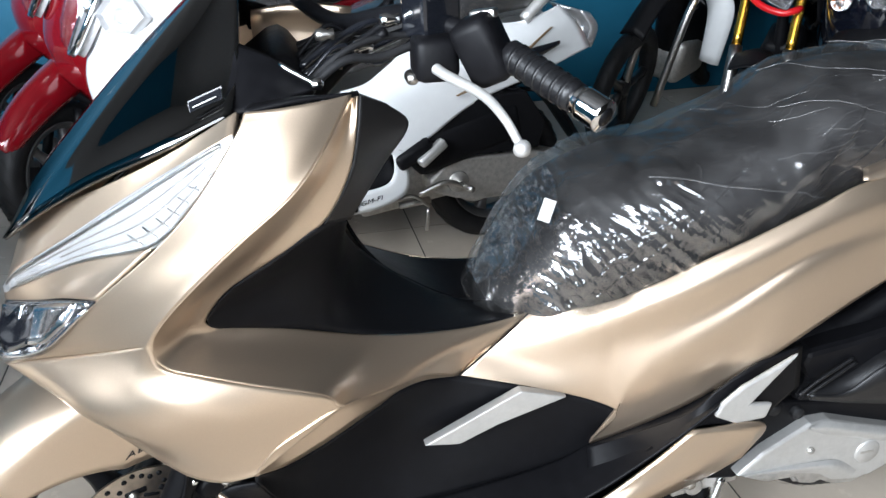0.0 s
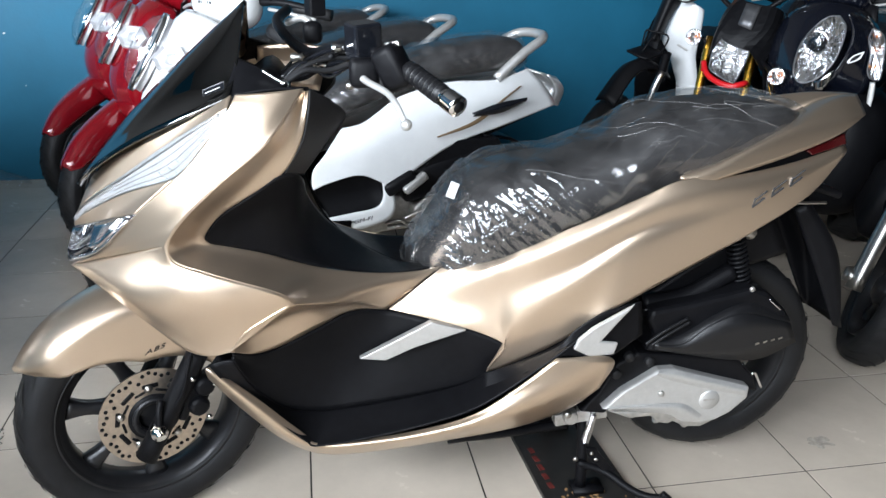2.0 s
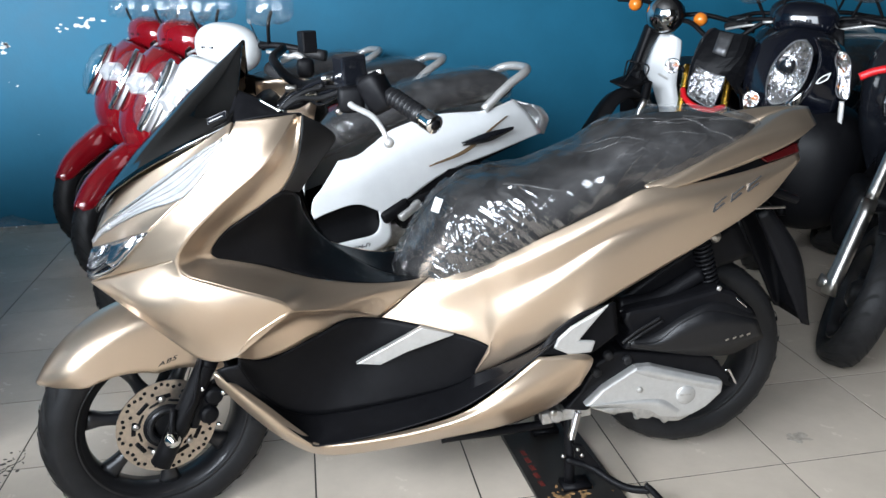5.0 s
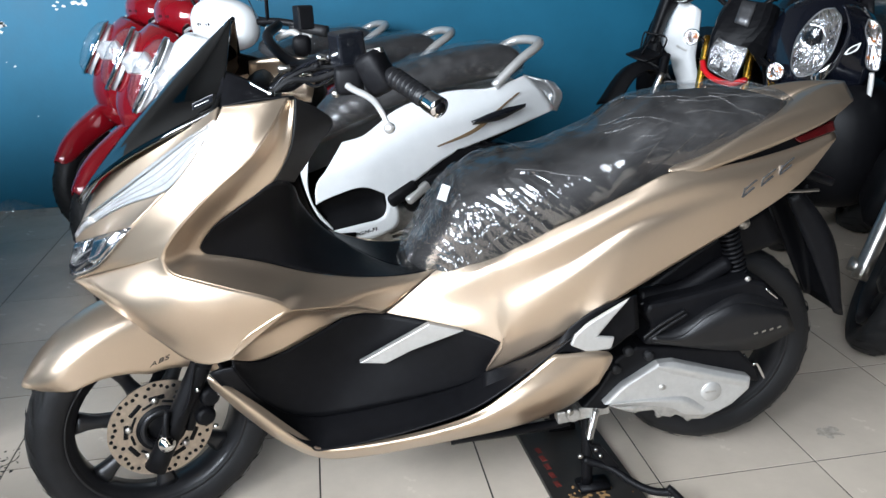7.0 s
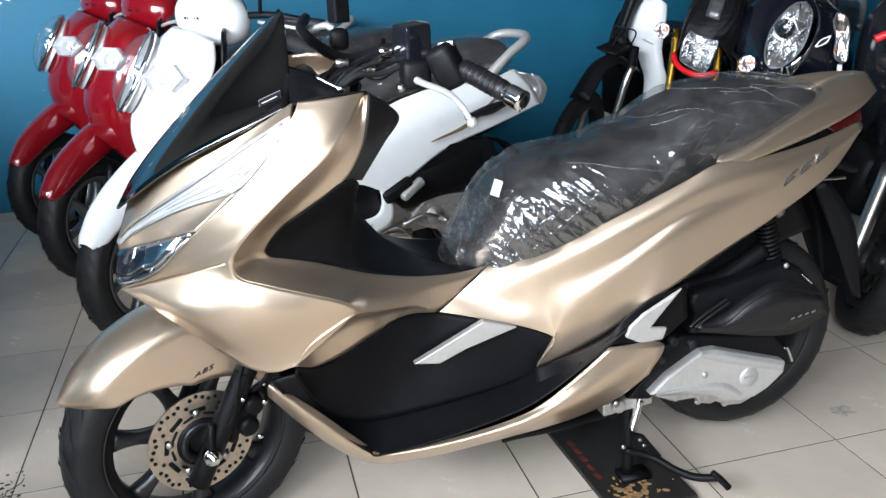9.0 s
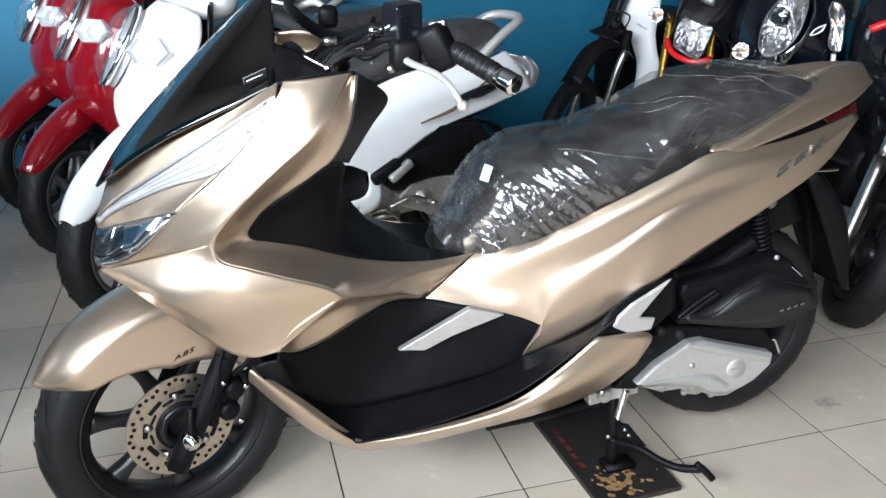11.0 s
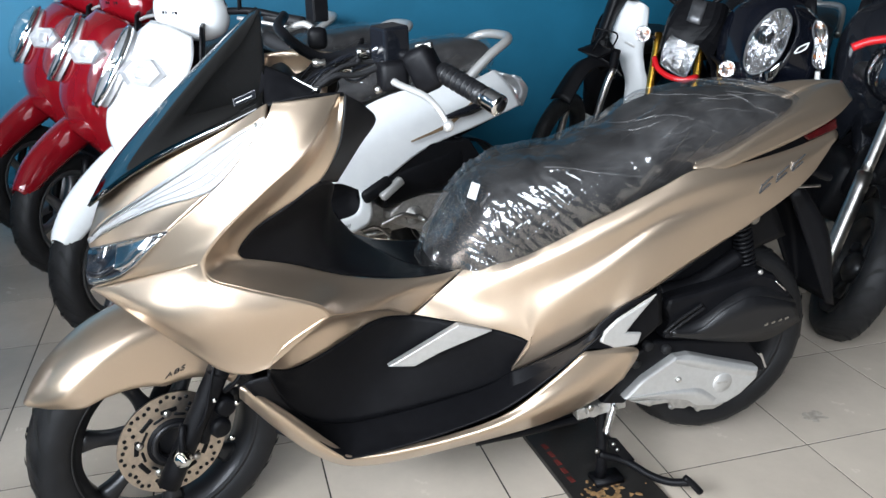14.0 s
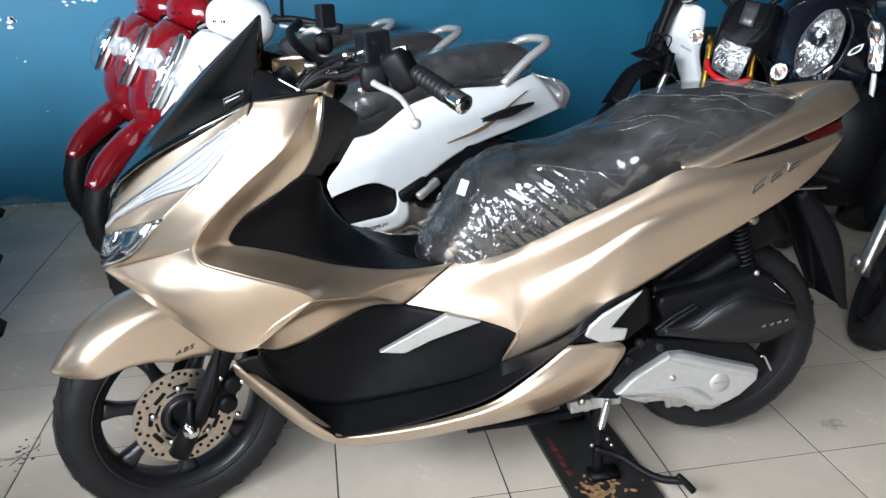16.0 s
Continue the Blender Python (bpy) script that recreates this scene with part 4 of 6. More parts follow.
part("air_box_top", loft([[(1.043, -0.140, 0.399), (1.117, -0.130, 0.441), (1.232, -0.120, 0.482), (1.298, -0.120, 0.496), (1.360, -0.130, 0.443)], BOX_FOLD], 24, 4), SATIN, air, solid=0.008)
part("air_box_side", loft([BOX_FOLD, [(1.041, -0.185, 0.403), (1.127, -0.185, 0.381), (1.222, -0.185, 0.362), (1.289, -0.185, 0.360), (1.368, -0.180, 0.390)]], 24, 4), SATIN, air, solid=0.008)
part("rib", tube([(1.020, -0.188, 0.415), (1.058, -0.185, 0.439), (1.112, -0.180, 0.464)], 0.0035), SATIN, air)
part("rib", tube([(1.032, -0.190, 0.413), (1.070, -0.188, 0.435), (1.116, -0.183, 0.457)], 0.003), SATIN, air)
part("seam_rib", tube([(1.026, -0.150, 0.475), (1.102, -0.140, 0.480), (1.185, -0.130, 0.488), (1.291, -0.120, 0.500)], 0.003), SATIN, air)
# unreadable moulded mark
for k, (x0, x1) in enumerate(((0, 9), (12, 20), (23, 31), (34, 42))):
    a, c = Vector((1.262, -0.196, 0.399)), Vector((1.330, -0.192, 0.408))
    p = a.lerp(c, (x0 + x1) / 84)
    part("mark_bar", box(0.009, 0.0015, 0.004, Matrix.Translation(p) @ pose(0, 0, 0, 0, -22, 0)), STEEL, air, smooth=False)
bolt(at([(1.247, -0.180, 0.522)]), 0.006, air, ALLOY)
part("clip_wire", tube([(1.291, -0.180, 0.495), (1.303, -0.185, 0.483), (1.319, -0.180, 0.469)], 0.0025), CHROME, air)
part("drain_hose", tube([(1.290, -0.120, 0.310), (1.306, -0.130, 0.284), (1.318, -0.130, 0.288), (1.347, -0.120, 0.242)], 0.003), CHROME, SC)
part("frame_tube", tube([(1.034, -0.120, 0.478), (1.128, -0.120, 0.485), (1.232, -0.120, 0.539)], 0.02), BLACK, SC)
part("rear_fender_inner", loft([[(0.880, -0.100, 0.362), (1.032, -0.100, 0.476), (1.185, -0.100, 0.576), (1.329, -0.080, 0.646)], [(0.946, -0.090, 0.276), (1.072, -0.090, 0.412), (1.214, -0.090, 0.516), (1.382, -0.070, 0.558)]], 20, 8), BLACK, SC, solid=0.02)

# rear shock with its spring
sh0, sh1 = at([(1.223, -0.120, 0.628)]), at([(1.262, -0.120, 0.493)])
shock = part("rear_shock", tube([sh0, sh1], 0.010, 8, 14), BLACK, SC, "black rear shock absorber")
ax = (sh1 - sh0)
u1 = ax.normalized().orthogonal().normalized()
u2 = ax.normalized().cross(u1)
part("spring", tube([sh0 + ax * s + (u1 * math.cos(s * 2 * math.pi * 13) + u2 * math.sin(s * 2 * math.pi * 13)) * 0.019 for s in np.linspace(0, 1, 157)], 0.0035, 400, 8), BLACK, shock, "black coil spring")
knob("spring_cap", sh1, [(0, -0.022), (0.014, -0.022), (0.016, 0.02), (0, 0.02)], BLACK, shock, 20)

# rear mudflap, number plate bracket, tail lamp
flap = part("mudflap", loft([[(1.400, -0.05, 0.648), (1.470, -0.06, 0.508), (1.545, -0.06, 0.358)], [(1.430, -0.05, 0.668), (1.520, -0.06, 0.538), (1.570, -0.055, 0.348)], [(1.430, 0.05, 0.668), (1.520, 0.06, 0.538), (1.570, 0.055, 0.348)], [(1.400, 0.05, 0.648), (1.470, 0.06, 0.508), (1.545, 0.06, 0.358)]], 16, 13), BLACK, SC, "black plastic rear mudflap", solid=0.006)
part("plate_bracket", join(box(0.12, 0.15, 0.02, pose(1.44, 0, 0.70, 0, 20, 0)), box(0.1, 0.1, 0.08, pose(1.38, 0, 0.72, 0, 20, 0))), BLACK, SC, bevel=0.008, smooth=False)
part("bracket_rod", tube([(1.368, -0.090, 0.676), (1.411, -0.090, 0.674), (1.447, -0.090, 0.673)], 0.0035), STEEL, SC)
part("rear_reflector", turned([(0, -0.01), (0.014, -0.01), (0.016, 0.01), (0, 0.01)], 20, "Y", at([(1.262, -0.110, 0.623)])), STEEL, SC)
panel("tail_recess", [[(1.10, -0.150, 0.768), (1.217, -0.150, 0.776), (1.30, -0.130, 0.802), (1.42, -0.095, 0.830), (1.49, -0.065, 0.856)], [(1.10, -0.150, 0.744), (1.217, -0.150, 0.748), (1.30, -0.130, 0.760), (1.42, -0.095, 0.785), (1.458, -0.080, 0.792)]], BLACK, SC, "black recess under the grab rail", thick=0.006)
panel("tail_lamp", [[(1.352, -0.124, 0.800), (1.405, -0.108, 0.812), (1.455, -0.092, 0.824)], [(1.368, -0.121, 0.790), (1.413, -0.107, 0.796), (1.464, -0.090, 0.803)]], LENS_RED, SC, "dark red tail lamp strip", thick=0.01)

# foot peg bracket, stands
part("peg_bracket", join(box(0.12, 0.03, 0.03, Matrix.Translation(at([(0.909, -0.130, 0.222)])) @ pose(0, 0, 0, 0, -6, 0)), turned([(0, -0.02), (0.016, -0.02), (0.018, 0.02), (0, 0.02)], 20, "Y", at([(0.882, -0.140, 0.228)]))), ALLOY, SC, "cast alloy bracket", smooth=False, bevel=0.004)
bolt(at([(0.870, -0.162, 0.244)]), 0.009, SC, STEEL)
stand = part("centre_stand", join(tube([(0.93, -0.10, 0.225), (0.925, -0.125, 0.12), (0.925, -0.13, 0.03)], 0.013, 10, 12), tube([(0.93, 0.10, 0.225), (0.925, 0.125, 0.12), (0.925, 0.13, 0.03)], 0.013, 10, 12),
                                  tube([(0.93, -0.12, 0.16), (0.93, 0.12, 0.16)], 0.012, 6, 12), box(0.07, 0.045, 0.012, pose(0.94, -0.13, 0.022)), box(0.07, 0.045, 0.012, pose(0.94, 0.13, 0.022))), BLACK, SC, "black tubular centre stand on a board")
part("stand_strap", plate([(0.919, -0.140, 0.154), (0.945, -0.140, 0.145), (0.990, -0.170, 0.084), (0.971, -0.170, 0.079), (0.925, -0.140, 0.131)], -0.165, -0.155), BLACK, stand, smooth=False)
for p in ([(0.931, -0.168, 0.140)], [(0.942, -0.168, 0.123)]):
    knob("strap_hole", at(p), [(0, -0.002), (0.004, -0.002), (0.004, 0.002)], STEEL, stand, 10)
part("stand_lever", tube([(0.912, -0.140, 0.099), (0.968, -0.160, 0.082), (1.010, -0.200, 0.063), (1.042, -0.230, 0.059), (1.075, -0.255, 0.068)], 0.009, 30, 12), BLACK, stand)
part("lever_foot", tube([(1.066, -0.250, 0.080), (1.081, -0.260, 0.067), (1.098, -0.270, 0.047)], 0.008, 8, 10), BLACK, stand)
bolt(at([(0.903, -0.145, 0.113)]), 0.006, stand, STEEL)
s0, s1 = at([(0.935, -0.150, 0.232)]), at([(0.920, -0.150, 0.162)])
ax = s1 - s0
u1 = ax.normalized().orthogonal().normalized()
u2 = ax.normalized().cross(u1)
part("return_spring", tube([s0 + ax * s + (u1 * math.cos(s * 2 * math.pi * 16) + u2 * math.sin(s * 2 * math.pi * 16)) * 0.0075 for s in np.linspace(0, 1, 193)], 0.0022, 420, 6), CHROME, stand, "bright steel return spring")
part("side_stand", tube([(0.608, -0.160, 0.207), (0.643, -0.160, 0.209), (0.710, -0.150, 0.203), (0.810, -0.130, 0.193), (0.882, -0.120, 0.191)], 0.011, 20, 10), BLACK, SC, "folded black side stand")
part("exhaust_pipe", tube([(0.75, 0.0, 0.2), (0.9, 0.06, 0.19), (1.05, 0.13, 0.24), (1.45, 0.19, 0.36)], 0.035, 24, 16, 0.06), BLACK, SC)
part("under_cowl", loft([[(0.2, -0.19, 0.33), (0.35, -0.185, 0.235), (0.5, -0.185, 0.225), (0.75, -0.185, 0.24), (0.9, -0.17, 0.28)], [(0.24, 0, 0.28), (0.38, 0, 0.2), (0.5, 0, 0.19), (0.75, 0, 0.2), (0.9, 0, 0.24)], [(0.2, 0.19, 0.33), (0.35, 0.185, 0.235), (0.5, 0.185, 0.225), (0.75, 0.185, 0.24), (0.9, 0.17, 0.28)]], 20, 12), BLACK, SC, solid=0.006)
part("front_inner_fender", loft([[(0.2, -0.2, 0.36), (0.15, -0.2, 0.5), (0.1, -0.17, 0.6)], [(0.24, 0, 0.34), (0.2, 0, 0.5), (0.1, 0, 0.64)], [(0.2, 0.2, 0.36), (0.15, 0.2, 0.5), (0.1, 0.17, 0.6)]], 12, 12), BLACK, SC, solid=0.008)
part("tail_inner", loft([[(0.75, -0.12, 0.6), (1.0, -0.13, 0.66), (1.25, -0.13, 0.72), (1.45, -0.09, 0.78)], [(0.75, 0, 0.56), (1.0, 0, 0.6), (1.25, 0, 0.67), (1.45, 0, 0.74)], [(0.75, 0.12, 0.6), (1.0, 0.13, 0.66), (1.25, 0.13, 0.72), (1.45, 0.09, 0.78)]], 14, 12), BLACK, SC, solid=0.01)

# lamp details
LAMP_U = [(-0.085, -0.075, 0.710), (-0.048, -0.125, 0.754), (0.029, -0.175, 0.810), (0.107, -0.219, 0.867), (0.170, -0.254, 0.910), (0.226, -0.284, 0.945)]
LAMP_L = [(-0.083, -0.080, 0.704), (-0.040, -0.135, 0.741), (0.046, -0.205, 0.792), (0.132, -0.269, 0.828), (0.182, -0.287, 0.882), (0.227, -0.288, 0.942)]
for sgn in (-1, 1):
    su, sl = spline(LAMP_U, 41), spline(LAMP_L, 41)
    for f, lo, hi, r in ((0.1, 2, 40, 0.0022), (0.3, 8, 39, 0.0012), (0.5, 14, 38, 0.0012), (0.72, 6, 36, 0.0012), (0.93, 3, 38, 0.0018)):
        pts = [Vector(su[i]).lerp(Vector(sl[i]), f) for i in range(lo, hi, 3)]
        part("lamp_fin", tube([(p.x, abs(p.y) * sgn, p.z) for p in pts], r, 24, 6), STEEL if r > 0.0015 else ALLOY, SC)
    for i in range(22, 33, 2):
        p, q = Vector(su[i]).lerp(Vector(sl[i]), 0.58), Vector(su[i + 1]).lerp(Vector(sl[i + 1]), 0.86)
        part("lamp_step", tube([(p.x, abs(p.y) * sgn, p.z), (q.x, abs(q.y) * sgn, q.z)], 0.0012, 4, 6), STEEL, SC)
panel("lamp_block", [[(-0.082, -0.092, 0.692), (-0.051, -0.130, 0.706), (-0.008, -0.175, 0.726)], [(-0.086, -0.132, 0.664), (-0.066, -0.165, 0.667), (-0.034, -0.195, 0.691)]], GLOSS_BLACK, SC, thick=0.012, m=6)
panel("lamp_projector", [[(-0.023, -0.165, 0.720), (0.002, -0.185, 0.732), (0.037, -0.228, 0.751)], [(-0.029, -0.200, 0.692), (-0.009, -0.215, 0.703), (0.015, -0.230, 0.730)]], BOWL, SC, thick=0.016, m=6)
for ln in ([(-0.078, -0.094, 0.696), (-0.034, -0.150, 0.720), (0.011, -0.200, 0.742), (0.052, -0.250, 0.763)], [(-0.081, -0.140, 0.666), (-0.072, -0.163, 0.662), (-0.016, -0.212, 0.693), (0.048, -0.250, 0.757)], [(0.003, -0.198, 0.737), (-0.008, -0.208, 0.714), (-0.024, -0.208, 0.693)], [(-0.048, -0.140, 0.716), (-0.056, -0.150, 0.693), (-0.065, -0.165, 0.670)], [(0.015, -0.206, 0.742), (0.008, -0.215, 0.727), (-0.003, -0.216, 0.707)]):
    for sgn in (-1, 1):
        part("lamp_line", tube([(x, abs(y) * sgn, z) for x, y, z in ln], 0.0026, 16, 6), BOWL, SC)
panel("lower_lens", [[(-0.083, -0.092, 0.698), (-0.035, -0.150, 0.724), (0.013, -0.200, 0.746), (0.061, -0.258, 0.770)], [(-0.088, -0.138, 0.665), (-0.078, -0.163, 0.656), (-0.014, -0.213, 0.689), (0.061, -0.258, 0.767)]], CLEAR, SC, "clear lamp lens", thick=0.003)
panel("upper_lens", [[(-0.085, -0.077, 0.710), (-0.048, -0.127, 0.754), (0.030, -0.177, 0.811), (0.107, -0.222, 0.867), (0.170, -0.257, 0.911), (0.226, -0.286, 0.945)], [(-0.083, -0.082, 0.705), (-0.040, -0.138, 0.742), (0.046, -0.208, 0.793), (0.132, -0.272, 0.829), (0.182, -0.290, 0.883), (0.227, -0.290, 0.943)]], CLEAR, SC, thick=0.003)
part("screen_label", loft([[(0.183, -0.210, 0.963), (0.219, -0.212, 0.977)], [(0.184, -0.216, 0.953), (0.219, -0.218, 0.965)]], 4, 4), GREY_ALLOY, SC, "small white printed warning label")
part("label_print", loft([[(0.1838, -0.213, 0.9622), (0.2182, -0.215, 0.976)], [(0.1848, -0.219, 0.9538), (0.2182, -0.221, 0.9658)]], 4, 4), GLOSS_BLACK, SC)
part("label_line", tube([(0.188, -0.220, 0.959), (0.213, -0.222, 0.969)], 0.0008, 4, 5), PAPER, SC)
part("inner_cover", loft([[(0.256, 0.160, 0.987), (0.330, 0.160, 0.993), (0.400, 0.150, 0.985)], [(0.254, 0.170, 0.962), (0.328, 0.172, 0.949), (0.392, 0.165, 0.938)], [(0.258, 0.150, 0.917), (0.325, 0.150, 0.905), (0.380, 0.150, 0.895)]], 8, 7), GOLD, SC, "gold inner face of the far fairing", solid=0.006)

# dash and steering
DASH = [[(0.215, -0.236, 0.948), (0.229, -0.190, 0.981), (0.237, -0.150, 1.006)], [(0.259, -0.235, 0.958), (0.268, -0.200, 0.978), (0.275, -0.170, 0.991)], [(0.312, -0.215, 0.965), (0.314, -0.207, 0.967), (0.316, -0.200, 0.968)]]
panel("dash_cover", DASH, BLACK, SC, "matt black dash cover", n=14, m=12)
part("instrument_pod", box(0.1, 0.22, 0.07, pose(0.27, 0, 0.93, 0, -35, 0)), BLACK, SC, "black instrument pod", bevel=0.02)
g0, g1 = at([(0.521, -0.236, 0.993)]), at([(0.567, -0.315, 0.963)])
bar = part("steering_bar", tube([(0.32, 0.30, 1.05), (0.30, 0.18, 1.03), (0.36, 0.03, 0.99), (0.44, -0.12, 1.02), g0, g1], 0.011, 40, 12), BLACK, SC, "black steering bar")
d = (g1 - g0)
grip = part("grip", tube([g0, g1], 0.0165, 12, 20), SATIN, bar, "ribbed black rubber grip")
for k in range(7):
    c = g0 + d * (0.12 + 0.125 * k)
    part("grip_rib", tube([c, c + d.normalized() * 0.004], 0.0176, 3, 20), SATIN, grip)
be = at([(0.586, -0.345, 0.951)])
part("bar_end", join(tube([g1, g1 + d.normalized() * 0.012], 0.015, 4, 24), tube([g1 + d.normalized() * 0.008, be], 0.0175, 8, 28)), CHROME, bar, "chrome bar end weight")
part("bar_end_hole", tube([be, be + d.normalized() * 0.002], 0.010, 3, 20), BLACK, bar)
part("switch_box", box(0.05, 0.048, 0.075, Matrix.Translation(at([(0.498, -0.220, 0.997)])) @ pose(0, 0, 0, 10, -25, -40)), BLACK, bar, "black switch housing", bevel=0.012)
part("switch", box(0.03, 0.012, 0.01, Matrix.Translation(at([(0.498, -0.215, 1.033)])) @ pose(0, 0, 0, 0, -10, -40)), STEEL, bar, bevel=0.002)
part("brake_reservoir", box(0.052, 0.048, 0.064, Matrix.Translation(at([(0.453, -0.155, 1.032)])) @ pose(0, 0, 0, 4, -4, 22)), GLOSS_BLACK, bar, "square black brake fluid reservoir", bevel=0.005, smooth=False)
part("lever_clamp", box(0.05, 0.05, 0.05, Matrix.Translation(at([(0.451, -0.180, 0.983)]))), BLACK, bar, bevel=0.01)
lever = part("brake_lever", tube([(0.442, -0.190, 0.981), (0.452, -0.215, 0.973), (0.481, -0.270, 0.962), (0.493, -0.310, 0.948), (0.503, -0.335, 0.925)], 0.0066, 30, 12, 0.0045, 0.7), SILVER, bar, "silver brake lever with ball end")
part("lever_ball", turned([(0, -0.0095), (0.0067, -0.0067), (0.0095, 0), (0.0067, 0.0067), (0, 0.0095)], 16, "Y", at([(0.504, -0.336, 0.923)])), SILVER, lever)
part("chrome_rod", tube([(0.280, -0.200, 0.992), (0.297, -0.210, 0.982), (0.315, -0.215, 0.972)], 0.0028, 8, 8), CHROME, SC)
part("rod_tip", turned([(0, -0.008), (0.006, -0.005), (0.007, 0.004), (0, 0.008)], 12, "X", at([(0.316, -0.216, 0.972)])), CHROME, SC)
part("far_grip", tube([(0.363, 0.220, 0.964), (0.323, 0.280, 0.982), (0.283, 0.340, 1.000)], 0.017, 10, 16), RUBBER, bar)
part("far_lever", tube([(0.368, 0.200, 1.031), (0.351, 0.220, 1.038), (0.318, 0.250, 1.025)], 0.0075, 12, 10), SILVER, bar)
part("far_reservoir", box(0.036, 0.036, 0.05, Matrix.Translation(at([(0.379, 0.200, 1.069)])) @ pose(0, 0, 0, 0, 0, 22)), BLACK, bar, bevel=0.004, smooth=False)
part("far_clamp", box(0.04, 0.035, 0.045, Matrix.Translation(at([(0.371, 0.160, 1.014)]))), BLACK, bar, bevel=0.012)
for k in range(9):
    p, q = at([(0.306, -0.200, 0.962)]), at([(0.451, -0.160, 1.001)])
    r = random.Random(k)
    w = [p.lerp(q, s) + Vector((0, 0.02 * k, r.uniform(-0.02, 0.03) * math.sin(3 * s))) for s in (0, 0.3, 0.6, 1)]
    part("cable", tube(w, r.choice((0.003, 0.004, 0.005)), 20, 8), r.choice((BLACK, RUBBER, GLOSS_BLACK)), bar)
for k, p in enumerate([(0.409, -0.140, 1.019), (0.426, -0.170, 0.959), (0.376, -0.150, 0.994), (0.338, -0.100, 0.999), (0.451, -0.170, 0.987)]):
    part("cable_joint", turned([(0, -0.012), (0.006, -0.011), (0.008, -0.004), (0.005, 0.004), (0.007, 0.01), (0, 0.012)], 12, "XYX"[k % 3], Vector(p)), (CHROME, STEEL)[k % 2], bar)
for k in range(7):
    y = -0.16 + 0.05 * k
    part("cable", tube([(0.40 + 0.01 * k, y, 1.01), (0.36 + 0.012 * k, y * 0.7, 0.97 + 0.01 * (k % 3)), (0.30, y * 0.4, 0.95), (0.25, y * 0.3, 0.88)], 0.005, 20, 8), BLACK, bar)

# lettering and marks
decal("ABS", 0.0125, Matrix.Translation(FRONT @ Vector((0.013, -0.0845, 0.168))) @ pose(0, 0, 0, 0, 0, STEER) @ pose(0, 0, 0, 90, 0, 0) @ pose(0, 0, 0, 0, 0, 12), RIM, "lettering", SC, 1.15, 0.45, 1.75)
a, c = at([(1.213, -0.174, 0.709)]), at([(1.343, -0.146, 0.760)])
for k in range(3):
    p = a.lerp(c, 0.16 + 0.34 * k)
    part("side_emblem", join(box(0.032, 0.003, 0.002, Matrix.Translation(p) @ pose(0.002, -0.008, 0.008, 0, -33, 8)), box(0.032, 0.003, 0.003, Matrix.Translation(p) @ pose(-0.002, -0.008, -0.007, 0, -33, 8)), box(0.004, 0.003, 0.016, Matrix.Translation(p) @ pose(-0.012, -0.008, -0.005, 0, 12, 8))), GREY_ALLOY, SC, smooth=False)

def lamp_face(name, outline, depth, parent, label="", bulge=0.02, rings=5, tint=None, rim=0.004, seg=36):
    """A clear lamp of any outline: a faceted bright bowl that sinks along x, a lens and a rim."""
    pts = [Vector(p) for p in spline([*outline, outline[0]], seg + 1)[:-1]]
    c = sum(pts, Vector()) / len(pts)
    rows = []
    for k in range(rings + 1):
        u = k / rings
        ring_pts = [p.lerp(c, u * 0.96) + Vector((depth * math.sin(u * 1.5), 0, 0)) for p in pts]
        rows.append([p + Vector((random.uniform(-1, 1), random.uniform(-1, 1), random.uniform(-1, 1))) * depth * (0.055 if 0 < k else 0) for p in ring_pts])
    bowl = part(name, grid_mesh(rows, closed_v=True, caps=False), BOWL, parent, label, smooth=False)
    part("lens", grid_mesh([[p.lerp(c, u) - Vector((bulge * math.sin(u * 1.57), 0, 0)) for p in pts] for u in np.linspace(0, 0.97, 7)], closed_v=True), tint or CLEAR, bowl, "clear lens")
    part("lamp_rim", tube([*pts, pts[0], pts[1]], rim * 0.7, seg * 2, 8), GREY_ALLOY, bowl)
    return bowl


def pebble(c, half, e=0.6, n=20):
    """A soft-cornered block."""
    pw = lambda v: math.copysign(abs(v) ** e, v)
    rows = [[Vector((c[0] + half[0] * pw(math.cos(t)) * pw(math.cos(a)), c[1] + half[1] * pw(math.cos(t)) * pw(math.sin(a)), c[2] + half[2] * pw(math.sin(t)))) for a in np.linspace(0, 2 * math.pi, 2 * n, endpoint=False)] for t in np.linspace(-math.pi / 2 * 0.99, math.pi / 2 * 0.99, n)]
    return grid_mesh(rows, closed_v=True, caps=True)


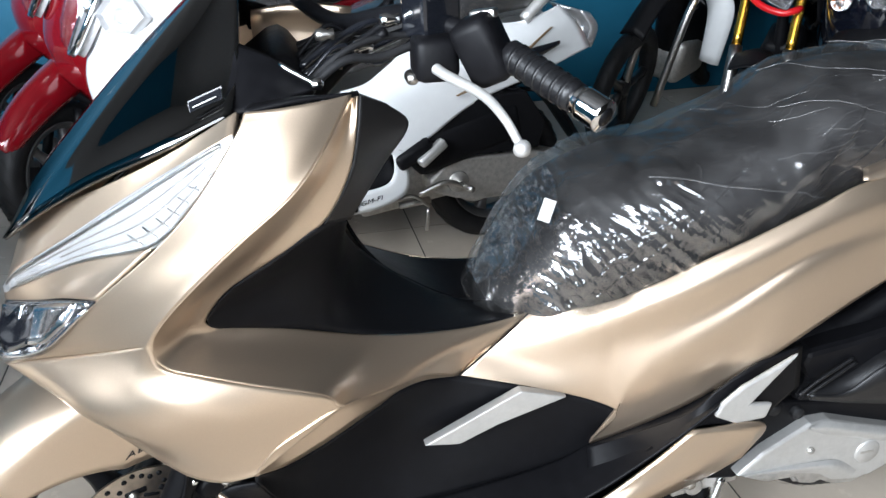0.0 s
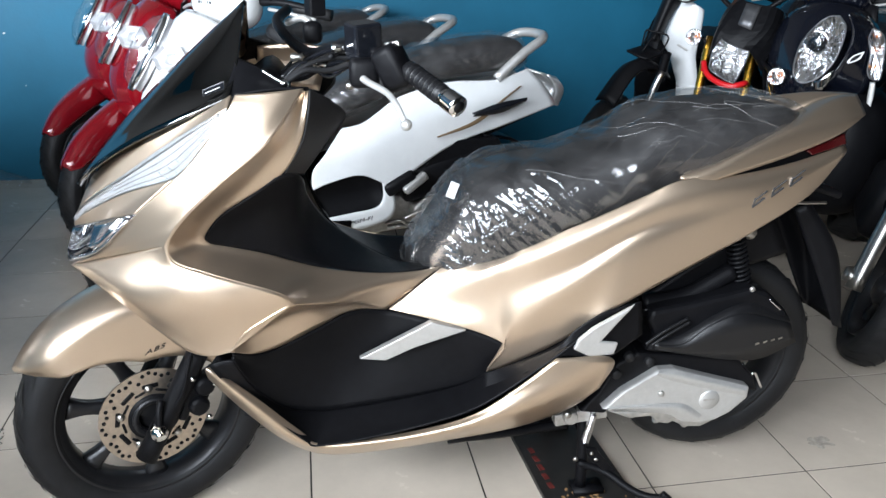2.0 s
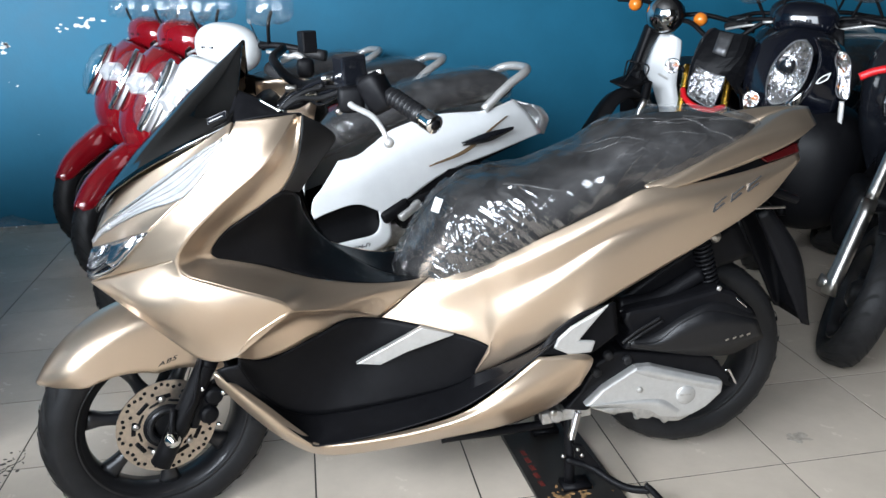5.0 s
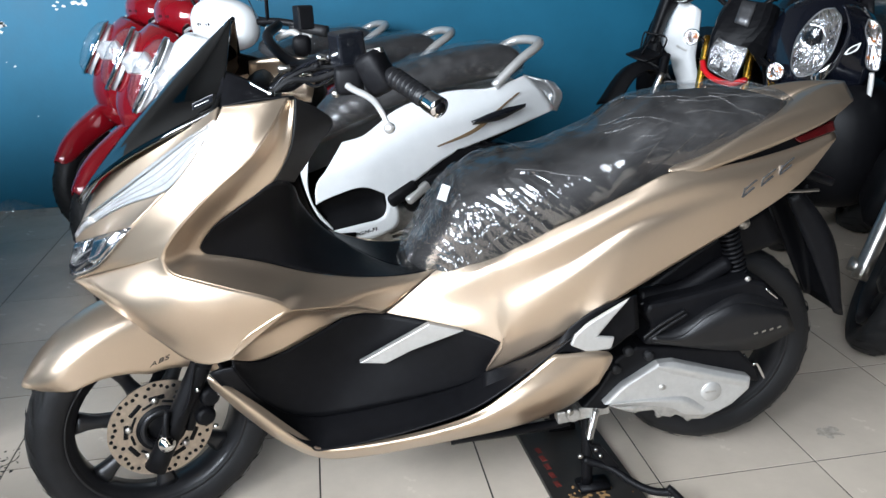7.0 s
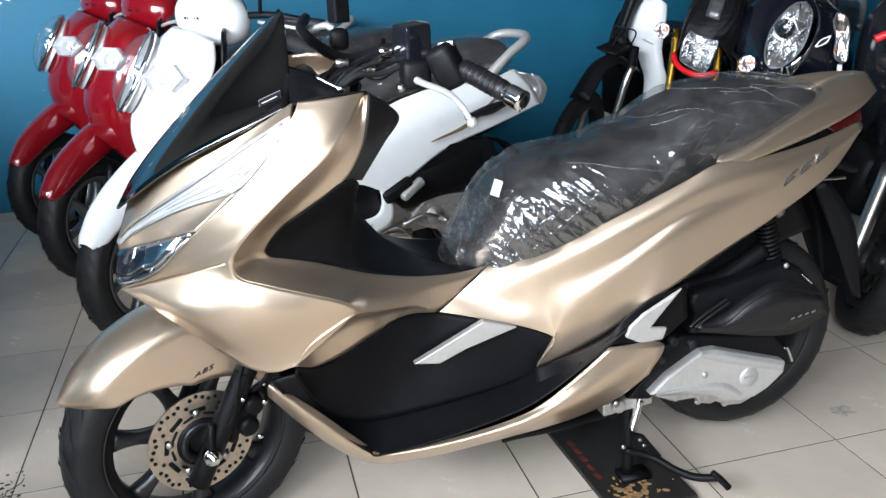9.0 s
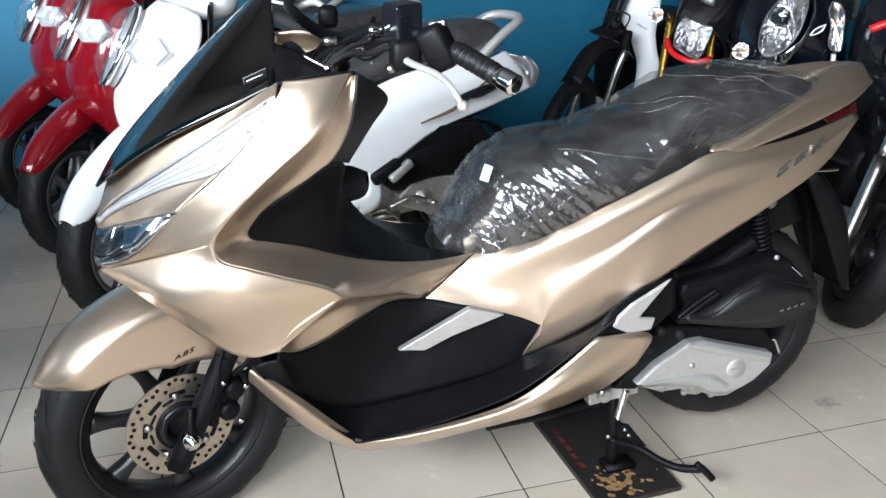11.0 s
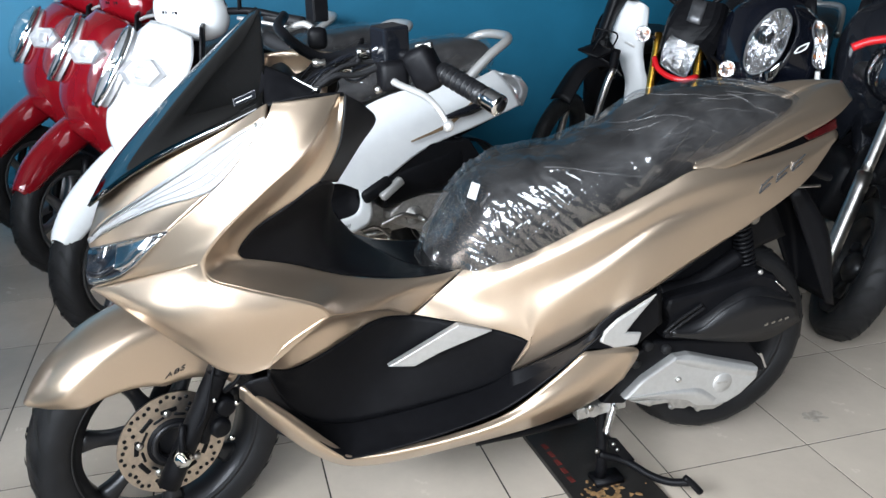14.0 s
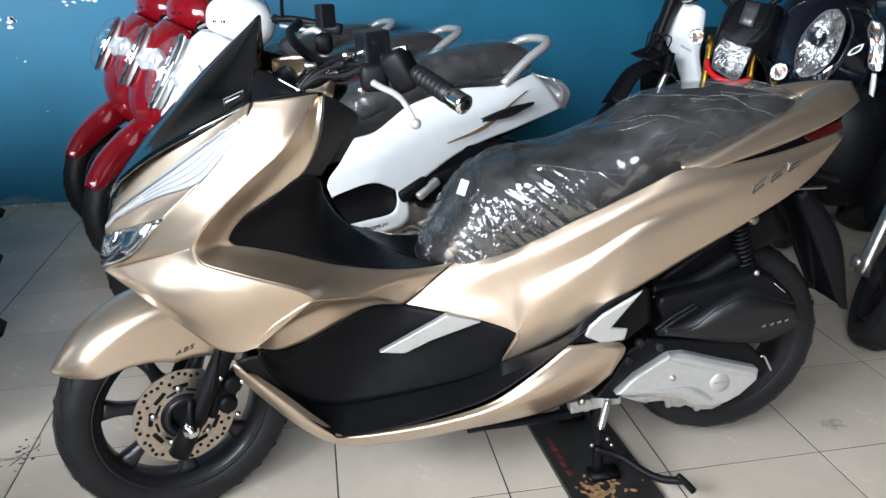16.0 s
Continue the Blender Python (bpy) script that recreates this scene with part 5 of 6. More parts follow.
# ---- step-through scooters of one model ----
def small_scooter(paint, label, m, group, steer=42.0, flap=0.0, lamps=True):
    """x runs back from the front axle, y to the right."""
    S = thing("step_scooter", label, "scooter", group)
    hub = Vector((0.13, 0, 0.242))
    F = Matrix.Translation(hub) @ Matrix.Rotation(radians(steer), 4, "Z")
    wheel(hub, 0.242, 0.095, S, steer, 6, GREY_ALLOY, 0.68, 0.05)
    wheel(Vector((1.34, 0.02, 0.242)), 0.242, 0.1, S, 0, 6, GREY_ALLOY, 0.68, 0.06)
    mid = spline([(-0.212, 0.150, 0.022, 0.02), (-0.195, 0.178, 0.042, 0.05), (-0.14, 0.238, 0.056, 0.075), (-0.06, 0.292, 0.064, 0.09), (0.05, 0.345, 0.07, 0.1), (0.16, 0.385, 0.07, 0.1)], 28)
    rows = []
    for x, z, w, dep in mid:
        back = Vector((0.55, 0, -0.83))
        rows.append([F @ (Vector((x, w * math.sin(u * 1.571), z)) + back * dep * (1 - math.cos(u * 1.571)) ** 1.1) for u in np.linspace(-1, 1, 21)])
    part("front_mudguard", grid_mesh(rows), paint, S, solid=0.005)
    for side in (-1, 1):
        part("fork_leg", moved(tube([(0.0, side * 0.075, 0.0), (0.075, side * 0.06, 0.2)], 0.016, 8, 12), F), BLACK, S)
    # front shield with headlamp
    part("front_shield", loft([[(0.33, -0.13, 0.42), (0.33, -0.185, 0.6), (0.37, -0.2, 0.78), (0.42, -0.18, 0.88), (0.44, -0.12, 0.94)],
                               [(0.26, -0.085, 0.50), (0.245, -0.14, 0.64), (0.275, -0.16, 0.8), (0.33, -0.14, 0.92), (0.39, -0.09, 0.97)],
                               [(0.195, 0, 0.56), (0.175, 0, 0.68), (0.21, 0, 0.8), (0.275, 0, 0.925), (0.345, 0, 0.985)],
                               [(0.26, 0.085, 0.50), (0.245, 0.14, 0.64), (0.275, 0.16, 0.8), (0.33, 0.14, 0.92), (0.39, 0.09, 0.97)],
                               [(0.33, 0.13, 0.42), (0.33, 0.185, 0.6), (0.37, 0.2, 0.78), (0.42, 0.18, 0.88), (0.44, 0.12, 0.94)]], 25, 33), paint, S, solid=0.006)
    if lamps:
        lm = Matrix.Translation((0.215, 0, 0.862)) @ pose(0, 0, 0, 0, 31, 0)
        oval = lm @ Matrix.Diagonal((1, 0.82, 1.25, 1))
        lamp = part("headlamp", moved(turned([(0.1, 0.03), (0.098, 0.0), (0.07, 0.02), (0.03, 0.035), (0, 0.04)], 40, "X"), oval), REFLECTOR, S, "round headlamp with chrome reflector")
        part("lens", moved(turned([(0.102, 0.02), (0.1, -0.005), (0.085, -0.03), (0.05, -0.048), (0, -0.055)], 40, "X"), oval), CLEAR, lamp)
        part("bezel", moved(ring([(0.108, 0.01), (0.106, -0.006), (0.101, -0.004), (0.102, 0.01)], 40, "X"), oval), CHROME, lamp)
        part("bulb", moved(turned([(0, -0.015), (0.02, -0.01), (0.022, 0.02), (0, 0.03)], 16, "X"), lm), CHROME, lamp)
        for k in range(10):
            a = k * 0.628
            part("reflector_facet", moved(box(0.006, 0.03, 0.04, pose(0.022, 0.06 * math.cos(a), 0.06 * math.sin(a), 0, random.uniform(-30, 30), random.uniform(-30, 30))), oval), CHROME, lamp, smooth=False)
        for side in (-1, 1):
            im = Matrix.Translation((0.274, side * 0.148, 0.855)) @ pose(0, 0, 0, 0, 20, -side * 42) @ Matrix.Diagonal((0.5, 1.2, 0.72, 1))
            ind = part("indicator", moved(turned([(0, 0.02), (0.03, 0.012), (0.05, 0.004), (0.062, -0.014), (0.066, 0.0), (0.066, 0.03)], 6, "X"), im), REFLECTOR, S, "clear indicator with chrome surround", smooth=False)
            part("indicator_lens", moved(turned([(0, -0.05), (0.03, -0.046), (0.05, -0.034), (0.062, -0.014)], 6, "X"), im), CLEAR, ind)
            part("indicator_bulb", moved(box(0.03, 0.03, 0.05), im), REFLECTOR, ind, bevel=0.006)
    # upper cover, bar, grips
    TOP = Matrix.Translation((0.42, 0, 0)) @ Matrix.Rotation(radians(min(steer, 30)), 4, "Z") @ Matrix.Translation((-0.34, 0, -0.02))
    part("bar_cover", moved(pebble((0, 0, 0), (0.085, 0.135, 0.083), 0.85), TOP @ pose(0.40, 0, 1.022, 7, 0, 0)), paint, S)
    part("cover_seam", moved(tube([(0.43, -0.118, 1.0), (0.43, -0.122, 1.05), (0.42, -0.1, 1.115)], 0.002, 16, 6), TOP), BLACK, S)
    for k in range(5):
        part("mark_bar", moved(box(0.002, 0.011, 0.009), TOP @ pose(0.3165 + 0.06 * (0.014 * k - 0.028) ** 2 * 10, -0.028 + 0.014 * k, 1.028, 0, 0, 0)), BLACK, S, smooth=False)
    part("steering_bar", moved(tube([(0.52, -0.34, 1.0), (0.45, -0.2, 1.03), (0.43, 0, 1.02), (0.45, 0.2, 1.03), (0.52, 0.34, 1.0)], 0.011, 24, 10), TOP), BLACK, S)
    for side in (-1, 1):
        part("grip", moved(tube([(0.475, side * 0.24, 1.015), (0.525, side * 0.35, 0.995)], 0.018, 8, 14), TOP), RUBBER, S)
        part("lever", moved(tube([(0.43, side * 0.17, 1.01), (0.44, side * 0.26, 1.0), (0.47, side * 0.34, 0.985)], 0.006, 12, 8), TOP), SILVER, S)
        part("mirror_stem", moved(tube([(0.44, side * 0.17, 1.03), (0.42, side * 0.2, 1.1), (0.42, side * 0.22, 1.14)], 0.006, 10, 8), TOP), BLACK, S)
        mir = part("wrapped_mirror", moved(cushion([(0.34, 1.12, 1.15, 0.02), (0.37, 1.11, 1.2, 0.05), (0.42, 1.11, 1.23, 0.06), (0.47, 1.12, 1.2, 0.04), (0.49, 1.14, 1.17, 0.02)], 0.0, 24, 24, 0.008, 5.0), TOP @ Matrix.Translation((0, side * 0.22, 0))), BAG, S, "mirror bagged in clear plastic")
    part("inner_shield", loft([[(0.41, -0.18, 0.42), (0.42, -0.19, 0.7), (0.46, -0.15, 0.97)], [(0.44, 0, 0.42), (0.46, 0, 0.7), (0.5, 0, 0.99)], [(0.41, 0.18, 0.42), (0.42, 0.19, 0.7), (0.46, 0.15, 0.97)]], 12, 14), BLACK, S, solid=0.01)
    part("floorboard", loft([[(0.3, -0.18, 0.4), (0.45, -0.19, 0.3), (0.8, -0.19, 0.28)], [(0.3, 0, 0.42), (0.45, 0, 0.33), (0.8, 0, 0.3)], [(0.3, 0.18, 0.4), (0.45, 0.19, 0.3), (0.8, 0.19, 0.28)]], 12, 12), BLACK, S, solid=0.03)
    # rear body
    rails = [[(0.790, -0.140, 0.605), (0.861, -0.145, 0.619), (0.919, -0.145, 0.654), (0.986, -0.145, 0.697), (1.091, -0.145, 0.727), (1.199, -0.140, 0.741), (1.357, -0.130, 0.737), (1.492, -0.110, 0.767)],
             [(0.725, -0.165, 0.528), (0.807, -0.178, 0.545), (0.875, -0.185, 0.559), (0.952, -0.182, 0.585), (1.055, -0.175, 0.627), (1.186, -0.168, 0.659), (1.370, -0.150, 0.684), (1.556, -0.100, 0.713)],
             [(0.682, -0.165, 0.474), (0.763, -0.180, 0.482), (0.850, -0.190, 0.488), (0.947, -0.186, 0.491), (1.045, -0.178, 0.539), (1.186, -0.165, 0.592), (1.384, -0.145, 0.635), (1.599, -0.090, 0.666)],
             [(0.675, -0.165, 0.406), (0.732, -0.180, 0.432), (0.838, -0.190, 0.453), (0.947, -0.186, 0.410), (1.038, -0.178, 0.452), (1.186, -0.162, 0.526), (1.398, -0.140, 0.577), (1.627, -0.085, 0.625)]]
    panel("side_body", rails, paint, S, n=57, m=25)
    panel("lower_trim", [[(0.670, -0.165, 0.236), (0.759, -0.175, 0.253), (0.849, -0.185, 0.261), (0.932, -0.188, 0.284), (0.959, -0.188, 0.316), (0.957, -0.188, 0.378), (0.958, -0.187, 0.419)],
                         [(0.615, -0.165, 0.291), (0.692, -0.175, 0.305), (0.811, -0.185, 0.321), (0.889, -0.188, 0.332), (0.915, -0.188, 0.363), (0.914, -0.188, 0.415), (0.895, -0.187, 0.453)]], paint, S, m=5)
    part("front_body", loft([[(0.70, -0.14, 0.64), (0.66, -0.165, 0.54), (0.66, -0.17, 0.42), (0.74, -0.165, 0.29)], [(0.69, -0.07, 0.66), (0.64, -0.08, 0.54), (0.64, -0.08, 0.42), (0.70, -0.08, 0.3)], [(0.69, 0.07, 0.66), (0.64, 0.08, 0.54), (0.64, 0.08, 0.42), (0.70, 0.08, 0.3)], [(0.70, 0.14, 0.64), (0.66, 0.165, 0.54), (0.66, 0.17, 0.42), (0.74, 0.165, 0.29)]], 14, 14), paint, S, solid=0.006)
    for side in (-1, 1):
        part("foot_pocket", moved(loft([[(0.669, -0.150, 0.436), (0.728, -0.165, 0.437), (0.803, -0.172, 0.455), (0.887, -0.174, 0.462), (0.932, -0.174, 0.425)], [(0.660, -0.13, 0.36), (0.72, -0.14, 0.365), (0.807, -0.145, 0.38), (0.885, -0.15, 0.39), (0.92, -0.16, 0.39)],
                                        [(0.614, -0.160, 0.270), (0.692, -0.168, 0.285), (0.817, -0.175, 0.300), (0.895, -0.178, 0.314), (0.936, -0.178, 0.345)]], 18, 8), Matrix.Diagonal((1, -side, 1, 1))), BLACK, S, "black footwell pocket", solid=0.01)
        part("side_streak", moved(loft([[(1.112, -0.190, 0.564), (1.255, -0.182, 0.608), (1.382, -0.155, 0.677), (1.450, -0.135, 0.711)], [(1.117, -0.190, 0.560), (1.268, -0.182, 0.598), (1.391, -0.155, 0.674), (1.461, -0.132, 0.710)]], 16, 4), Matrix.Diagonal((1, -side, 1, 1))), STRIPE, S, solid=0.002)
        part("side_vent", moved(loft([[(1.247, -0.180, 0.634), (1.352, -0.170, 0.661), (1.476, -0.145, 0.670)], [(1.252, -0.190, 0.631), (1.352, -0.180, 0.645), (1.474, -0.150, 0.664)], [(1.251, -0.182, 0.623), (1.360, -0.172, 0.628), (1.471, -0.147, 0.658)]], 16, 8), Matrix.Diagonal((1, -side, 1, 1))), GLOSS_BLACK, S, "gloss black oval trim", solid=0.004)
    part("tail_lamp", loft([[(1.58, -0.09, 0.74), (1.64, -0.05, 0.72), (1.66, 0, 0.71)], [(1.63, -0.075, 0.68), (1.68, -0.04, 0.67), (1.70, 0, 0.665)], [(1.62, -0.06, 0.62), (1.66, -0.04, 0.61), (1.67, 0, 0.61)]], 8, 8), REFLECTOR, S, solid=0.006)
    part("tail_lamp", loft(flip([[(1.58, -0.09, 0.74), (1.64, -0.05, 0.72), (1.66, 0, 0.71)], [(1.63, -0.075, 0.68), (1.68, -0.04, 0.67), (1.70, 0, 0.665)], [(1.62, -0.06, 0.62), (1.66, -0.04, 0.61), (1.67, 0, 0.61)]]), 8, 8), REFLECTOR, S, solid=0.006)
    line = [(0.72, 0.60, 0.66, 0.09), (0.80, 0.63, 0.74, 0.12), (0.95, 0.68, 0.79, 0.135), (1.15, 0.73, 0.845, 0.14), (1.32, 0.75, 0.87, 0.13), (1.45, 0.76, 0.87, 0.11), (1.50, 0.78, 0.84, 0.08)]
    st = part("seat", cushion(line), SEAT, S, "black vinyl seat under clear plastic")
    part("plastic_wrap", wrap_mesh(line, 9.0, 0.006, 120, 90, 7), BAG, st, smooth=False)
    part("grab_rail", tube([(1.36, -0.13, 0.74), (1.46, -0.125, 0.82), (1.55, -0.1, 0.868), (1.585, 0, 0.875), (1.55, 0.1, 0.868), (1.46, 0.125, 0.82), (1.36, 0.13, 0.74)], 0.017, 40, 12), SILVER, S, "grey metal grab rail")
    # running gear
    part("engine", join(box(0.36, 0.12, 0.13, pose(1.02, -0.03, 0.27, 0, -4, 0)), turned([(0, -0.02), (0.07, -0.02), (0.08, 0.02), (0, 0.03)], 28, "Y", (1.22, -0.1, 0.26))), ALLOY, S, bevel=0.015)
    case = part("drive_case", plate([(1.042, -0.150, 0.304), (1.105, -0.150, 0.357), (1.200, -0.150, 0.355), (1.411, -0.150, 0.337), (1.536, -0.150, 0.298), (1.538, -0.150, 0.219), (1.412, -0.150, 0.199), (1.197, -0.150, 0.213), (1.128, -0.150, 0.231), (1.040, -0.150, 0.270)], -0.155, -0.06), ALLOY, S, "cast alloy drive case", smooth=False, bevel=0.008)
    hubp = Vector([(1.134, -0.155, 0.286)][0])
    part("round_boss", turned([(0, -0.012), (0.012, -0.012), (0.014, -0.004), (0.03, -0.006), (0.034, 0.0), (0.034, 0.01)], 32, "Y", hubp), ALLOY, case)
    part("boss_nut", turned([(0, -0.02), (0.009, -0.02), (0.011, -0.012), (0.011, 0.0)], 6, "Y", hubp), CHROME, case, smooth=False)
    part("side_cover", plate([(1.036, -0.160, 0.376), (1.064, -0.160, 0.444), (1.114, -0.160, 0.506), (1.198, -0.160, 0.540), (1.357, -0.160, 0.538), (1.429, -0.160, 0.436), (1.405, -0.160, 0.353), (1.195, -0.160, 0.363), (1.094, -0.160, 0.357)], -0.165, -0.1), BLACK, S, "black plastic side cover", smooth=False, bevel=0.006)
    for k in range(4):
        part("mark_bar", box(0.014, 0.001, 0.006, Matrix.Translation(Vector([(1.245, -0.166, 0.416)][0]) + Vector((0.018 * k, 0, 0.002 * k)))), STEEL, S, smooth=False)
    part("stand_bracket", join(box(0.1, 0.02, 0.015, Matrix.Translation(Vector([(1.003, -0.120, 0.229)][0]))), tube([(1.042, -0.130, 0.208), (1.039, -0.130, 0.165), (1.035, -0.130, 0.133)], 0.006, 6, 8), tube([(0.951, -0.100, 0.236), (0.998, -0.120, 0.251), (1.047, -0.130, 0.211)], 0.006, 8, 8)), STEEL, S)
    part("air_box", box(0.36, 0.1, 0.13, pose(1.17, -0.12, 0.42, 0, -12, 0)), BLACK, S, "black air cleaner box", bevel=0.025)
    part("kick_lever", join(tube([(1.0, -0.16, 0.27), (1.08, -0.175, 0.3), (1.14, -0.18, 0.28)], 0.008, 12, 8), tube([(1.14, -0.17, 0.28), (1.15, -0.22, 0.28)], 0.01, 4, 8)), STEEL, S)
    part("passenger_peg", box(0.1, 0.03, 0.03, pose(1.03, -0.2, 0.41, 0, -30, 10)), SILVER, S, bevel=0.008)
    part("peg_hanger", box(0.12, 0.04, 0.05, pose(0.98, -0.185, 0.41, 0, -25, 0)), BLACK, S, bevel=0.015)
    p0, p1 = Vector((1.33, -0.12, 0.56)), Vector((1.30, -0.12, 0.28))
    part("rear_shock", tube([p0 + (p1 - p0) * s + Vector((math.cos(s * 70), math.sin(s * 70), 0)) * 0.022 for s in np.linspace(0, 1, 120)], 0.005, 260, 6), BLACK, S)
    part("side_stand", tube([(0.74, -0.12, 0.24), (0.80, -0.18, 0.1), (0.84, -0.22, 0.01)], 0.011, 10, 10), CHROME, S)
    part("rear_mudguard", loft([[(1.3, -0.05, 0.52), (1.5 + flap * 0.7, -0.06, 0.48), (1.66 + flap, -0.045, 0.28)], [(1.3, 0.05, 0.52), (1.5 + flap * 0.7, 0.06, 0.48), (1.66 + flap, 0.045, 0.28)]], 14, 6), BLACK, S, solid=0.01)
    part("undertray", loft([[(0.9, -0.12, 0.34), (1.2, -0.13, 0.5), (1.55, -0.06, 0.6)], [(0.9, 0, 0.32), (1.2, 0, 0.48), (1.55, 0, 0.58)], [(0.9, 0.12, 0.34), (1.2, 0.13, 0.5), (1.55, 0.06, 0.6)]], 14, 10), BLACK, S, solid=0.02)
    S.matrix_basis = m
    return S


ROW = "step scooters parked side by side"
white = small_scooter(WHITE, "white step-through scooter with a seat wrapped in plastic", pose(-1.84, 1.19, 0, 0, 0, 11.5), ROW)
decal("PGM-FI", 0.019, Matrix.Translation((0.835, -0.190, 0.291)) @ pose(0, 0, 0, 90, 0, 0) @ pose(0, 0, 0, 0, 0, 8), BLACK, "lettering", white, 1.05, 0.25, 1.35)
red = small_scooter(RED, "deep red step-through scooter beside the white one", pose(-2.06, 1.80, 0, 0, 0, 11.5), ROW)
copy_thing(red, pose(-2.29, 2.40, 0, 0, 0, 11.5))
navy = small_scooter(NAVY, "glossy black step-through scooter with an oval headlamp", pose(0.62, 1.28, 0, 0, 0, 41), "machines facing the aisle", 8.0, 0.0, False)


part("lower_cowl", pebble((0.36, -0.08, 0.42), (0.24, 0.24, 0.27), 0.75), BLACK, navy, "black plastic lower cowl")
big = lamp_face("headlamp", [(0.120, -0.101, 0.950), (0.130, -0.125, 0.914), (0.130, -0.124, 0.857), (0.120, -0.107, 0.784), (0.110, -0.066, 0.726), (0.100, -0.014, 0.702), (0.100, 0.018, 0.726), (0.100, 0.024, 0.779), (0.100, 0.008, 0.854), (0.100, -0.035, 0.917), (0.110, -0.068, 0.946)], 0.05, navy, "large slanted oval headlamp with chrome bowl", 0.03, 9, None, 0.004, 56)
part("projector_ring", moved(ring([(0.042, -0.004), (0.046, 0.0), (0.042, 0.012), (0.038, 0.0)], 32, "X"), Matrix.Translation(Vector([(0.115, -0.037, 0.850)][0]))), CHROME, big)
part("projector", turned([(0, -0.006), (0.02, -0.004), (0.034, 0.004), (0.036, 0.012)], 24, "X", Vector([(0.115, -0.037, 0.850)][0])), GLOSS_BLACK, big)
part("lamp_shroud", loft([[(0.140, -0.123, 0.962), (0.160, -0.143, 0.896), (0.160, -0.135, 0.813), (0.150, -0.096, 0.728), (0.140, -0.044, 0.671)], [(0.240, -0.144, 0.952), (0.260, -0.207, 0.890), (0.260, -0.222, 0.787), (0.260, -0.200, 0.656), (0.240, -0.075, 0.548)]], 16, 8), NAVY, navy, solid=0.006)
part("chrome_trim", loft([[(0.120, -0.054, 0.707), (0.120, -0.083, 0.734), (0.130, -0.110, 0.756)], [(0.120, -0.062, 0.675), (0.120, -0.089, 0.684), (0.130, -0.100, 0.709)]], 8, 5), CHROME, navy, solid=0.003)
strip = lamp_face("indicator", [(0.220, -0.198, 0.905), (0.220, -0.228, 0.894), (0.230, -0.245, 0.857), (0.230, -0.251, 0.791), (0.230, -0.251, 0.726), (0.220, -0.222, 0.726), (0.220, -0.205, 0.756), (0.220, -0.205, 0.815), (0.220, -0.190, 0.868)], 0.02, navy, "tall clear indicator strip", 0.008, 4, None, 0.003)
for p in [(0.225, -0.216, 0.877), (0.225, -0.223, 0.828), (0.225, -0.228, 0.770)]:
    part("bulb", turned([(0, -0.008), (0.004, -0.006), (0.005, 0.004), (0, 0.008)], 12, "X", Vector(p)), AMBER, strip)
part("chrome_trim", loft([[(0.230, -0.221, 0.712), (0.230, -0.221, 0.662), (0.230, -0.224, 0.608)], [(0.230, -0.239, 0.713), (0.230, -0.242, 0.664), (0.230, -0.239, 0.605)]], 8, 4), SILVER, navy, solid=0.003)
part("chrome_trim", tube([(0.230, -0.234, 0.607), (0.240, -0.240, 0.509), (0.250, -0.248, 0.407), (0.270, -0.260, 0.324)], 0.004, 20, 8, 0.002), CHROME, navy)
lab = part("tank_label", loft([[(0.150, -0.145, 0.786), (0.150, -0.163, 0.811), (0.150, -0.199, 0.830)], [(0.150, -0.153, 0.782), (0.150, -0.179, 0.794), (0.150, -0.191, 0.805)]], 6, 4), PAPER, navy, "small white outlined label")
part("label_print", loft([[(0.147, -0.155, 0.791), (0.147, -0.166, 0.808), (0.147, -0.192, 0.822)], [(0.147, -0.159, 0.789), (0.147, -0.175, 0.798), (0.147, -0.187, 0.809)]], 6, 4), BLACK, lab)


small_scooter(GLOSS_BLACK, "gloss black step-through scooter behind the other machines", pose(0.92, 0.92, 0, 0, 0, 41), "machines facing the aisle", 8.0, 0.0, False)
small_scooter(GLOSS_BLACK, "gloss black step-through scooter against the wall", pose(0.95, 1.85, 0, 0, 0, 41), "machines facing the aisle", 8.0, 0.0, False)


dark = small_scooter(GLOSS_BLACK, "gloss black step-through scooter seen by its rear mudflap", pose(-3.82, 0.23, 0, 0, 0, 11.5), "scooters across the aisle", 10.0, 0.16)
copy_thing(dark, pose(-4.02, 0.81, 0, 0, 0, 11.5))
copy_thing(dark, pose(-4.2, 1.39, 0, 0, 0, 11.5))


